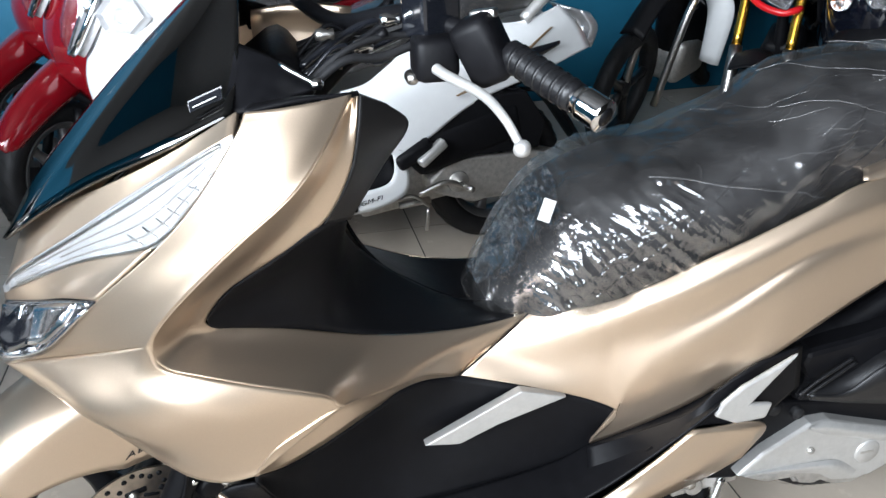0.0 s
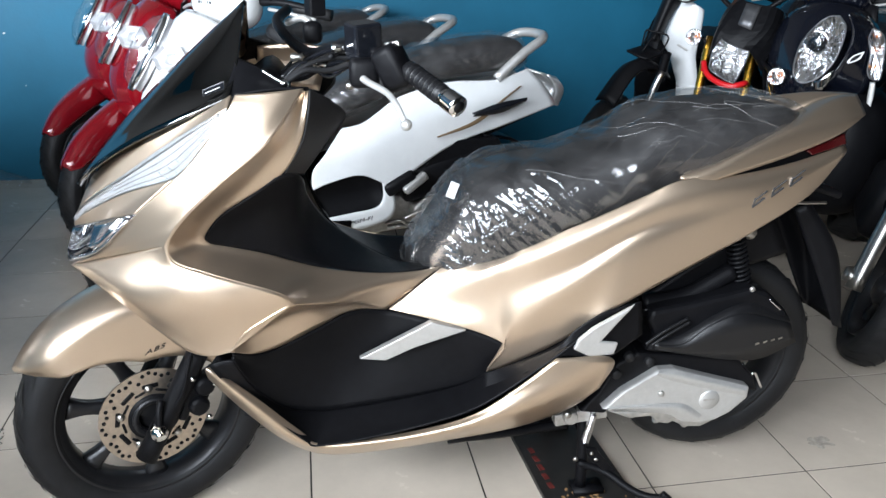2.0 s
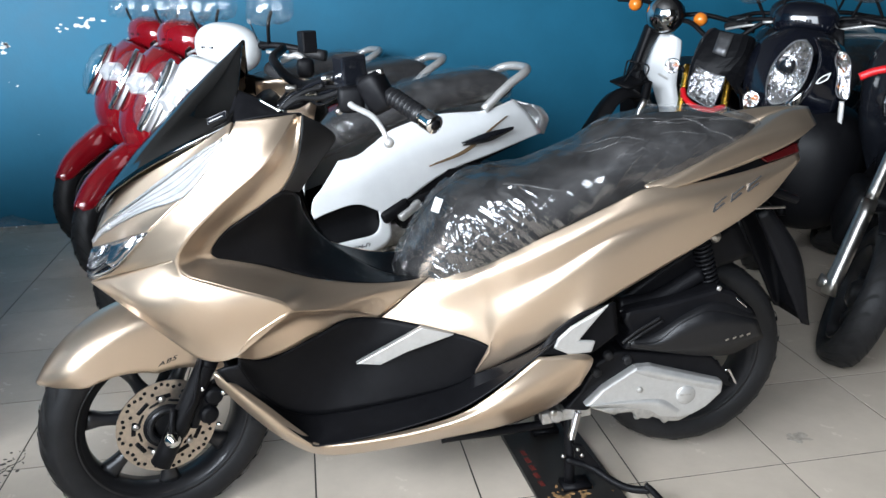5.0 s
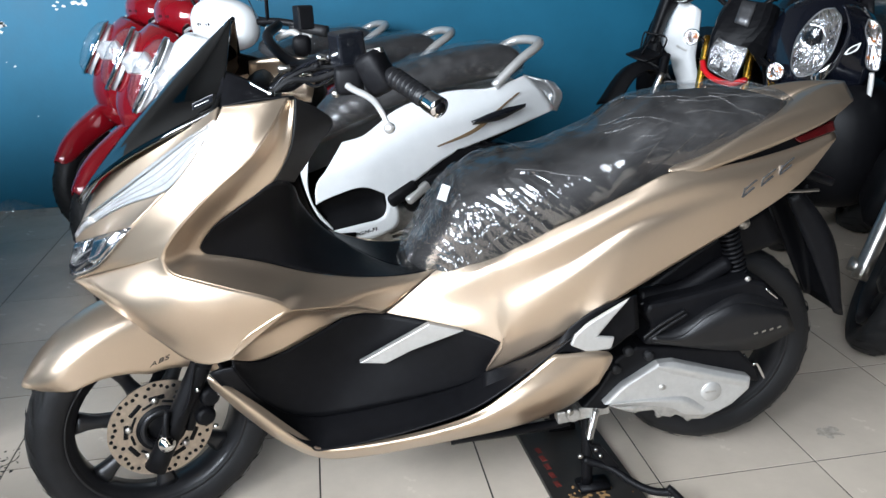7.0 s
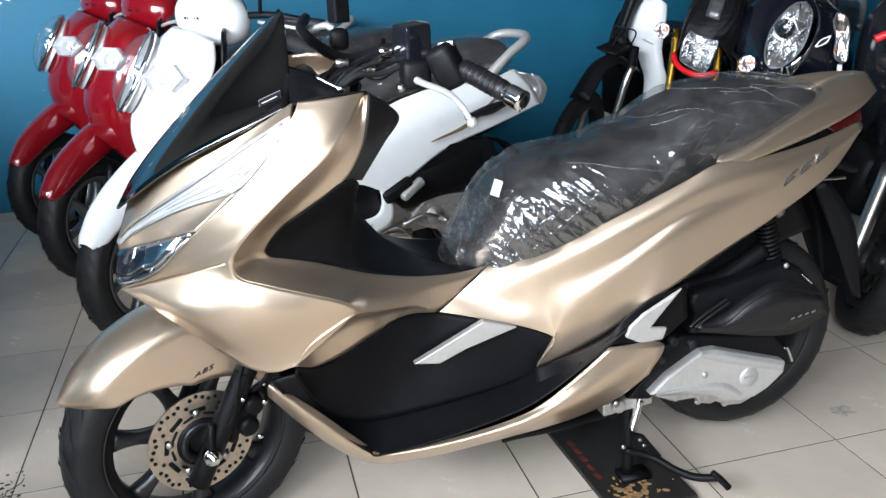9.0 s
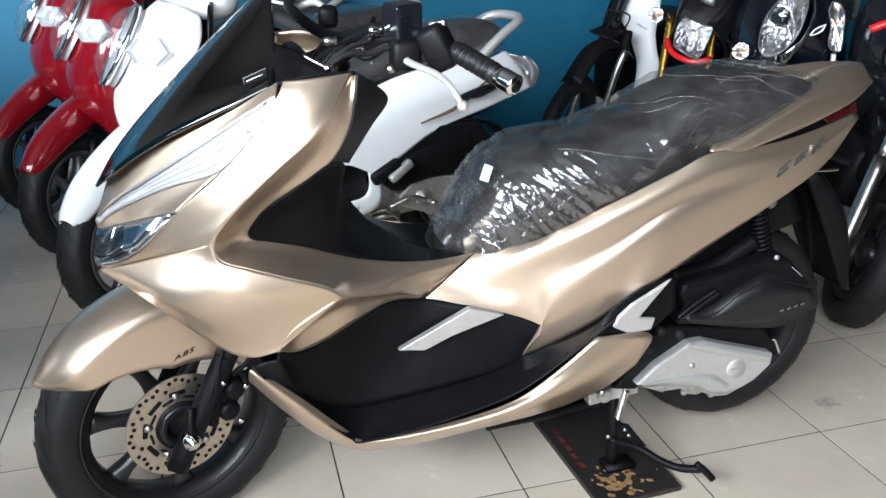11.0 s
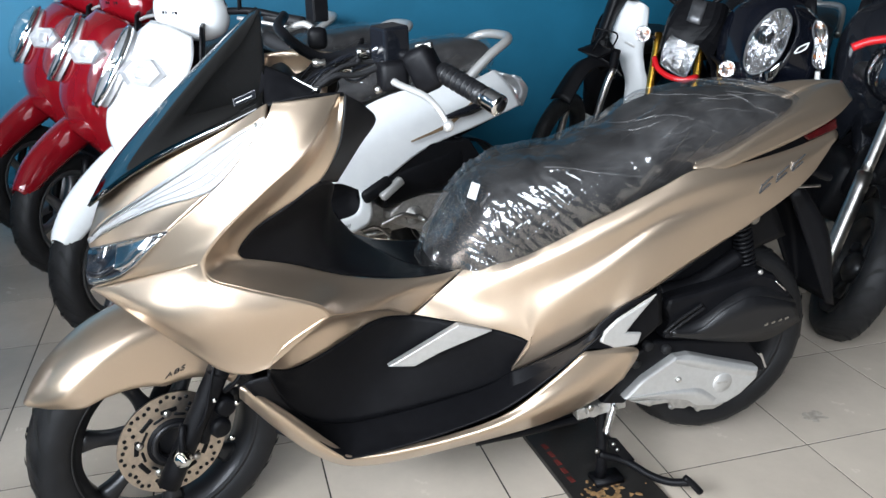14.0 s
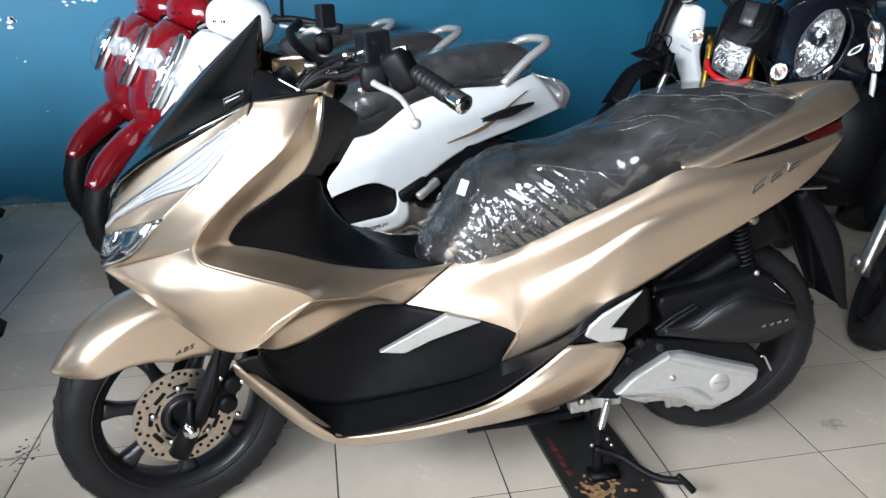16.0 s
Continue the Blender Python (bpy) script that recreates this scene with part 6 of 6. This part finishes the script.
# ---- small naked motorcycles ----
def naked_bike(label, m, group, steer=5.0, tubes=None, trim=False):
    S = thing("motorcycle", label, "motorcycle", group)
    hub = Vector((0, 0, 0.236))
    F = Matrix.Translation(hub) @ Matrix.Rotation(radians(steer), 4, "Z")
    wheel(hub, 0.236, 0.105, S, steer, 5, RIM, 0.66, 0.05)
    wheel(Vector((1.2, 0, 0.236)), 0.236, 0.13, S, 0, 5, RIM, 0.66, 0.05)
    for side in (-1, 1):
        leg = part("fork_leg", moved(tube([(-0.02, side * 0.095, -0.03), (0.10, side * 0.095, 0.27)], 0.024, 8, 18), F), STEEL, S, "polished fork slider")
        part("fork_tube", moved(tube([(0.095, side * 0.095, 0.26), (0.22, side * 0.095, 0.58)], 0.018, 8, 18), F), tubes or FORK_GOLD, S, "slim fork tube")
        part("axle_cap", moved(turned([(0, -0.02), (0.02, -0.02), (0.022, 0.02), (0, 0.02)], 16, "Y", (0, side * 0.115, 0)), F), STEEL, leg)
    part("front_mudguard", moved(loft([[(-0.12, -0.07, 0.23), (0, -0.075, 0.26), (0.15, -0.07, 0.22)], [(-0.13, 0, 0.25), (0, 0, 0.285), (0.16, 0, 0.24)], [(-0.12, 0.07, 0.23), (0, 0.075, 0.26), (0.15, 0.07, 0.22)]], 14, 12), F), BLACK, S, solid=0.005)
    # headlamp nacelle
    hl = lamp_face("headlamp", [(0.100, 0.040, 0.848), (0.080, 0.007, 0.819), (0.080, -0.059, 0.794), (0.100, -0.093, 0.787), (0.090, -0.093, 0.749), (0.080, -0.067, 0.670), (0.070, -0.048, 0.656), (0.070, 0.041, 0.696), (0.080, 0.053, 0.728), (0.090, 0.046, 0.797)], 0.05, S, "angular clear headlamp with chrome reflector", 0.012, 8, None, 0.003, 60)
    for k in range(5):
        part("reflector_facet", box(0.01, 0.03, 0.008, pose(0.1, -0.02 + 0.01 * (k % 2), 0.665 + 0.03 * k, 0, random.uniform(-30, 30), random.uniform(-30, 30))), REFLECTOR, hl, smooth=False)
    cowl = part("nacelle", loft([[(0.17, 0.098, 0.735), (0.15, 0.069, 0.842), (0.18, 0.058, 0.915), (0.24, 0.045, 0.965)], [(0.092, 0.060, 0.760), (0.095, 0.047, 0.846), (0.15, 0.022, 0.936), (0.20, 0.000, 0.980)], [(0.086, 0.020, 0.824), (0.088, 0.010, 0.840), (0.115, -0.020, 0.884), (0.172, -0.030, 0.972)],
                            [(0.082, -0.046, 0.792), (0.086, -0.050, 0.812), (0.112, -0.095, 0.866), (0.170, -0.104, 0.958)], [(0.100, -0.095, 0.786), (0.110, -0.120, 0.820), (0.15, -0.150, 0.880), (0.20, -0.150, 0.950)], [(0.16, -0.135, 0.700), (0.17, -0.160, 0.800), (0.20, -0.170, 0.870), (0.24, -0.165, 0.930)]], 9, 11), BLACK, S, "matt black angular lamp cowl", smooth=False, solid=0.006)
    part("cowl_panel", loft([[(0.103, -0.034, 0.884), (0.158, -0.039, 0.966)], [(0.100, -0.092, 0.866), (0.156, -0.101, 0.956)]], 4, 4), GREY_ALLOY, cowl, "grey cowl insert", solid=0.006)
    if not trim:
      part("red_trim", tube([(0.140, 0.103, 0.718), (0.110, 0.078, 0.684), (0.090, 0.041, 0.661), (0.080, -0.006, 0.646), (0.080, -0.051, 0.640), (0.100, -0.086, 0.650), (0.130, -0.091, 0.651)], 0.0125, 30, 10), TRIM_RED, S, "bright red lower lamp trim")
      part("red_trim", tube([(0.140, 0.103, 0.718), (0.140, 0.099, 0.694), (0.160, 0.112, 0.671)], 0.012, 8, 10), TRIM_RED, S)
    if trim:
        part("red_trim", moved(tube([(0.300, 0.088, 0.863), (0.300, 0.051, 0.885), (0.300, 0.004, 0.900), (0.300, -0.080, 0.915)], 0.013, 16, 10), Matrix.Rotation(radians(-12), 4, "X")), TRIM_RED, S, "curved red guard bar")
    for side in () if trim else (-1, 1):
        ic = Vector((0.17, 0.168, 0.815)) if side > 0 else Vector((0.05, -0.237, 0.705))
        st = part("indicator", turned([(0.031, -0.012), (0.033, -0.016), (0.035, -0.010), (0.031, 0.012), (0.014, 0.032), (0, 0.036)], 28, "X", ic), CHROME, S, "round clear indicator with a chrome shell")
        part("indicator_bowl", turned([(0.031, -0.010), (0.024, 0.004), (0.012, 0.012), (0, 0.013)], 12, "X", ic), BOWL, st, smooth=False)
        part("bulb", turned([(0, 0.002), (0.003, 0.003), (0.005, 0.008), (0.004, 0.012)], 12, "X", ic), AMBER, st, "amber bulb")
        part("indicator_lens", turned([(0, -0.022), (0.012, -0.021), (0.024, -0.016), (0.031, -0.011)], 28, "X", ic), CLEAR, st, "clear lens")
        part("indicator_stem", tube([(0.20, side * 0.09, 0.76), ic + Vector((0.02, -side * 0.02, 0))], 0.009, 5, 8), BLACK, st)
        part("grip", tube([(0.36, side * 0.24, 1.0), (0.42, side * 0.37, 0.985)], 0.017, 8, 14), RUBBER, S)
        part("mirror_stem", tube([(0.33, side * 0.2, 1.0), (0.31, side * 0.27, 1.12), (0.33, side * 0.3, 1.2)], 0.006, 10, 8), BLACK, S)
        part("tank_shroud", loft([[(0.22, side * 0.12, 0.72), (0.4, side * 0.16, 0.8), (0.62, side * 0.14, 0.82)], [(0.26, side * 0.13, 0.58), (0.42, side * 0.18, 0.62), (0.6, side * 0.15, 0.68)]], 12, 8), BLACK, S, solid=0.008)
    part("steering_bar", tube([(0.40, -0.34, 0.99), (0.33, -0.18, 1.0), (0.30, -0.06, 0.93), (0.30, 0.06, 0.93), (0.33, 0.18, 1.0), (0.40, 0.34, 0.99)], 0.011, 30, 12), BLACK, S)
    part("lever", tube([(0.30, -0.17, 1.0), (0.31, -0.26, 1.0), (0.34, -0.36, 0.985)], 0.006, 12, 8), SILVER, S)
    part("fuel_tank", cushion([(0.34, 0.72, 0.82, 0.08), (0.42, 0.68, 0.9, 0.13), (0.58, 0.68, 0.91, 0.14), (0.7, 0.7, 0.82, 0.1), (0.74, 0.72, 0.77, 0.07)]), GLOSS_BLACK, S)
    part("seat", cushion([(0.66, 0.70, 0.76, 0.08), (0.75, 0.70, 0.78, 0.12), (0.95, 0.71, 0.78, 0.13), (1.15, 0.75, 0.84, 0.12), (1.32, 0.8, 0.86, 0.08)]), SEAT, S)
    part("engine", join(box(0.34, 0.2, 0.22, pose(0.55, 0, 0.36)), box(0.16, 0.14, 0.16, pose(0.38, 0, 0.45, 0, 60, 0))), BLACK, S, bevel=0.03)
    part("frame", join(tube([(0.25, 0, 0.85), (0.5, 0, 0.62), (0.8, 0, 0.5), (1.2, 0, 0.24)], 0.03, 16, 12), tube([(0.27, 0, 0.75), (0.35, 0, 0.35), (0.7, 0, 0.26)], 0.022, 12, 10)), BLACK, S)
    part("tail_cowl", cushion([(1.0, 0.66, 0.72, 0.09), (1.2, 0.7, 0.78, 0.1), (1.45, 0.8, 0.85, 0.05)]), BLACK, S)
    S.matrix_basis = m
    return S


AISLE = "machines facing the aisle"
first = naked_bike("black and red naked motorcycle with gold forks", pose(0.50, 1.63, 0, 0, 0, 41), AISLE)
naked_bike("black naked motorcycle with polished forks and red shrouds", pose(0.477, 0.52, 0, 18, 0, 57), AISLE, 0.0, STEEL, True)


def cub_bike(label, m, group):
    """A step-through with a white leg shield and a front rack."""
    S = thing("underbone_motorcycle", label, "motorcycle", group)
    hub = Vector((0, 0, 0.27))
    wheel(hub, 0.27, 0.07, S, 0, 5, RIM, 0.8, 0.04)
    wheel(Vector((1.2, 0, 0.27)), 0.27, 0.08, S, 0, 5, RIM, 0.8, 0.04)
    for side in (-1, 1):
        part("fork_leg", tube([(-0.01, -0.08 + side * 0.075, 0.25), (0.02, -0.09 + side * 0.075, 0.60), (0.05, -0.10 + side * 0.07, 0.70)], 0.016, 10, 14), STEEL, S, "polished fork slider")
        part("fork_cover", tube([(0.045, -0.10 + side * 0.07, 0.66), (0.11, -0.10 + side * 0.04, 0.77)], 0.021, 8, 14), BLACK, S)
        part("grip", tube([(0.36, -0.1 + side * 0.24, 1.09), (0.42, -0.1 + side * 0.36, 1.07)], 0.017, 8, 12), RUBBER, S)
        part("indicator", turned([(0, -0.03), (0.022, -0.026), (0.032, -0.008), (0.03, 0.02), (0, 0.03)], 18, "X", (0.25, -0.085 + side * 0.17, 1.082)), AMBER, S, "amber indicator")
    part("leg_shield", loft([[(0.260, -0.064, 0.990), (0.258, -0.047, 0.915), (0.255, -0.037, 0.833), (0.255, -0.041, 0.785), (0.258, -0.094, 0.733), (0.265, -0.135, 0.666), (0.270, -0.172, 0.592), (0.300, -0.190, 0.40)], [(0.240, -0.100, 0.998), (0.238, -0.092, 0.925), (0.236, -0.088, 0.842), (0.236, -0.092, 0.796), (0.241, -0.130, 0.742), (0.250, -0.168, 0.676), (0.258, -0.200, 0.600), (0.285, -0.215, 0.40)],
                             [(0.240, -0.160, 0.984), (0.236, -0.168, 0.926), (0.234, -0.174, 0.858), (0.235, -0.178, 0.812), (0.240, -0.195, 0.756), (0.250, -0.222, 0.688), (0.258, -0.250, 0.612), (0.285, -0.255, 0.40)], [(0.265, -0.186, 0.967), (0.262, -0.197, 0.925), (0.260, -0.206, 0.862), (0.260, -0.211, 0.818), (0.263, -0.219, 0.761), (0.270, -0.245, 0.691), (0.275, -0.275, 0.616), (0.300, -0.275, 0.40)]], 36, 14), WHITE, S, "glossy white leg shield", solid=0.006)
    part("shield_mark", box(0.002, 0.055, 0.012, pose(0.228, -0.155, 0.79, 12, -4, 0)), SILVER, S, bevel=0.001)
    part("front_column", loft([[(0.220, -0.005, 1.000), (0.200, 0.000, 0.895), (0.180, 0.001, 0.776)], [(0.190, -0.030, 1.012), (0.170, -0.026, 0.908), (0.150, -0.022, 0.790)], [(0.190, -0.058, 1.013), (0.170, -0.054, 0.910), (0.150, -0.048, 0.792)], [(0.235, -0.090, 1.005), (0.225, -0.060, 0.907), (0.205, -0.052, 0.800)]], 16, 12), BLACK, S, "dark painted steering column cover", solid=0.006)
    lamp = part("headlamp", turned([(0, -0.05), (0.05, -0.045), (0.085, -0.015), (0.088, 0.01), (0.07, 0.08), (0, 0.11)], 32, "X", (0.17, -0.11, 1.075)), BLACK, S, "round headlamp with a black shell")
    part("lens", turned([(0, -0.062), (0.05, -0.055), (0.078, -0.028), (0.08, -0.015)], 32, "X", (0.17, -0.11, 1.075)), CHROME, lamp)
    part("front_mudguard", loft([[(-0.16, 0.015, 0.53), (-0.06, -0.005, 0.665), (0.02, -0.035, 0.705), (0.11, -0.10, 0.66)], [(-0.17, -0.035, 0.55), (-0.06, -0.045, 0.69), (0.02, -0.085, 0.735), (0.12, -0.15, 0.69)], [(-0.16, -0.085, 0.53), (-0.06, -0.095, 0.665), (0.02, -0.135, 0.705), (0.11, -0.20, 0.66)]], 18, 12), BLACK, S, solid=0.005)
    rk = part("front_rack", join(tube([(0.06, -0.033, 0.775), (0.06, -0.033, 0.845), (0.065, -0.060, 0.850), (0.08, -0.135, 0.846), (0.08, -0.125, 0.771)], 0.004, 20, 6), tube([(0.10, -0.025, 0.774), (0.10, -0.033, 0.838), (0.10, -0.060, 0.842), (0.10, -0.087, 0.833), (0.10, -0.091, 0.760)], 0.004, 20, 6), tube([(0.02, -0.06, 0.76), (0.07, -0.08, 0.848), (0.12, -0.09, 0.80)], 0.004, 14, 6)), BLACK, S, "black tubular front rack")
    part("rack_tray", loft([[(0.0, 0.005, 0.747), (0.10, -0.030, 0.776)], [(-0.01, -0.05, 0.742), (0.09, -0.08, 0.772)], [(0.0, -0.10, 0.737), (0.10, -0.142, 0.770)]], 8, 8), BLACK, rk, solid=0.008)
    part("steering_bar", tube([(0.40, -0.44, 1.08), (0.30, -0.25, 1.10), (0.28, -0.1, 1.07), (0.30, 0.05, 1.10), (0.40, 0.24, 1.08)], 0.011, 24, 10), BLACK, S)
    part("main_body", cushion([(0.28, 0.5, 0.9, 0.06), (0.45, 0.3, 0.6, 0.08), (0.75, 0.3, 0.62, 0.12), (1.1, 0.45, 0.68, 0.12), (1.5, 0.55, 0.66, 0.05)]), BLACK, S)
    part("seat", cushion([(0.6, 0.66, 0.72, 0.08), (0.75, 0.66, 0.76, 0.12), (1.0, 0.68, 0.77, 0.12), (1.2, 0.7, 0.76, 0.08)]), SEAT, S)
    part("engine", box(0.34, 0.2, 0.2, pose(0.55, 0, 0.32)), ALLOY, S, bevel=0.03)
    S.matrix_basis = m
    return S


cub_bike("black step-through motorcycle with a white leg shield", pose(0.205, 2.2, 0, 12, 0, 41), AISLE)

# ---- small things on floor and wall ----
bd = thing("floor_board", "dark printed board under the centre stand, worn and flaking", "board")
bd.matrix_basis = pose(-0.565, 0.09, 0, 0, 0, 3)
part("board_sheet", box(0.205, 0.40, 0.014, pose(0, 0, 0.007)), BOARD, bd, smooth=False, bevel=0.002)
for k in range(60):
    x, y = max(-0.085, min(0.085, -0.01 + random.gauss(0, 0.04))), max(-0.185, -0.13 + random.gauss(0, 0.03))
    s = random.uniform(0.002, 0.011)
    part("worn_patch", moved(turned([(0, 0.0012), (s, 0.0008), (s, 0)], 7, "Z"), pose(x, y, 0.014, 0, 0, random.uniform(0, 180)) @ Matrix.Diagonal((1, random.uniform(0.4, 1), 1, 1))), RUST, bd, smooth=False)
for k in range(5):
    part("red_print", box(0.012, 0.022, 0.001, pose(-0.075, -0.06 + 0.035 * k, 0.0145, 0, 0, 8)), PRINT_RED, bd, smooth=False)

wall_n = bpy.data.objects["wall_north"]
for cx, cz, n, s in ((-2.65, 0.946, 7, 0.03), (-2.62, 0.76, 2, 0.012), (-2.745, 1.06, 6, 0.03), (-2.21, 1.05, 9, 0.03), (-2.34, 1.03, 4, 0.02), (-2.54, 0.49, 1, 0.006), (-2.15, 0.872, 4, 0.02), (-2.25, 0.60, 1, 0.006), (-2.83, 0.9, 2, 0.01), (-0.9, 1.22, 8, 0.025), (-0.5, 1.2, 4, 0.015)):
    for k in range(n):
        r = s * random.uniform(0.25, 0.7)
        bm = bmesh.new()
        vs = [bm.verts.new((r * random.uniform(0.5, 1.3) * math.cos(a), 0, r * random.uniform(0.3, 0.8) * math.sin(a))) for a in np.linspace(0, 2 * math.pi, 9, endpoint=False)]
        bm.faces.new(vs)
        bm.transform(Matrix.Translation((cx + random.gauss(0, s), WALL_Y - 0.0015, cz + random.gauss(0, s * 0.5))))
        part("paint_chip", bm, PLASTER, wall_n, smooth=False, solid=0.001)
bag = part("plastic_scrap", moved(cushion([(-0.14, 0, 0.02, 0.03), (-0.08, 0, 0.05, 0.06), (0.0, 0, 0.07, 0.07), (0.08, 0, 0.04, 0.06), (0.15, 0, 0.02, 0.03)], 0.0, 40, 30, 0.012, 9.0), pose(-2.72, 2.80, 0.0, 0, 0, 8)), BAG)
tagged(bag, "crumpled clear plastic scrap against the wall", "plastic scrap")
for k in range(30):
    x, y = -1.985 + random.gauss(0, 0.02), 0.42 + random.gauss(0, 0.05)
    if k > 20:
        x, y = -2.13 + random.gauss(0, 0.03), 0.42 + random.gauss(0, 0.03)
    r = random.uniform(0.002, 0.007)
    part("dirt_crumb", moved(turned([(0, 0.0015), (r, 0.001), (r, 0)], 6, "Z"), pose(x, y, 0.0, 0, 0, random.uniform(0, 180)) @ Matrix.Diagonal((1, random.uniform(0.3, 1), 1, 1))), GROUT, floor, smooth=False)
for k in range(16):
    r = random.uniform(0.006, 0.016)
    part("floor_stain", moved(turned([(0, 0.0006), (r, 0.0004), (r, 0)], 7, "Z"), pose(0.105 + random.gauss(0, 0.013), 0.11 + random.gauss(0, 0.014), 0, 0, 0, random.uniform(0, 180)) @ Matrix.Diagonal((1, random.uniform(0.4, 1), 1, 1))), STAIN, floor, smooth=False)

crack = random.Random(5)
for x0, y0, x1, y1 in ((-2.01, 0.36, -1.96, 0.46), (-2.12, 0.4, -2.0, 0.405), (-2.2, 0.44, -2.12, 0.40), (-2.16, 0.405, -2.14, 0.36), (-2.05, 0.4, -2.03, 0.36)):
    pts = [(x0 + (x1 - x0) * s + crack.uniform(-0.006, 0.006), y0 + (y1 - y0) * s + crack.uniform(-0.006, 0.006), 0.0002) for s in np.linspace(0, 1, 7)]
    part("tile_crack", tube(pts, crack.uniform(0.0008, 0.0018), 24, 5), GROUT, floor)

# floor tiles last
def tile_mesh(name):
    bm = bmesh.new()
    h, e = T / 2 - 0.002, 0.0002
    lo = [bm.verts.new((sx * h, sy * h, -0.006)) for sx, sy in ((-1, -1), (1, -1), (1, 1), (-1, 1))]
    md = [bm.verts.new((sx * h, sy * h, -e)) for sx, sy in ((-1, -1), (1, -1), (1, 1), (-1, 1))]
    hi = [bm.verts.new((sx * (h - e), sy * (h - e), 0)) for sx, sy in ((-1, -1), (1, -1), (1, 1), (-1, 1))]
    bm.faces.new(hi)
    for a, c in ((lo, md), (md, hi)):
        for i in range(4):
            j = (i + 1) % 4
            bm.faces.new((a[i], a[j], c[j], c[i]))
    me = bpy.data.meshes.new(name)
    bm.to_mesh(me)
    bm.free()
    me.materials.append(TILE)
    return me


tm = tile_mesh("tile")
far = []
for i in range(-12, 15):
    for j in range(-11, 8):
        x, y = (i + 0.5) * T, (j + 0.5) * T
        if y < Y_LO + T / 2 - 0.05:
            continue
        if -7 <= i <= 5 and -4 <= j <= 7:
            ob = new("tile", tm)
            ob.parent = floor
            ob.location = (x, min(y, WALL_Y - 0.2), 0 if j < 7 else -0.0005)
        else:
            far.append((x, y))
verts, faces = [], []
h = T / 2 - 0.0017
for x, y in far:
    n = len(verts)
    verts += [(x - h, y - h, 0), (x + h, y - h, 0), (x + h, y + h, 0), (x - h, y + h, 0), (x - h, y - h, -0.005), (x + h, y - h, -0.005), (x + h, y + h, -0.005), (x - h, y + h, -0.005)]
    faces += [(n, n + 1, n + 2, n + 3), (n, n + 4, n + 5, n + 1), (n + 1, n + 5, n + 6, n + 2), (n + 2, n + 6, n + 7, n + 3), (n + 3, n + 7, n + 4, n)]
me = bpy.data.meshes.new("far_tiles")
me.from_pydata(verts, [], faces)
me.materials.append(TILE)
ft = new("far_tiles", me)
ft.parent = floor
ft["kind"] = "stuff"
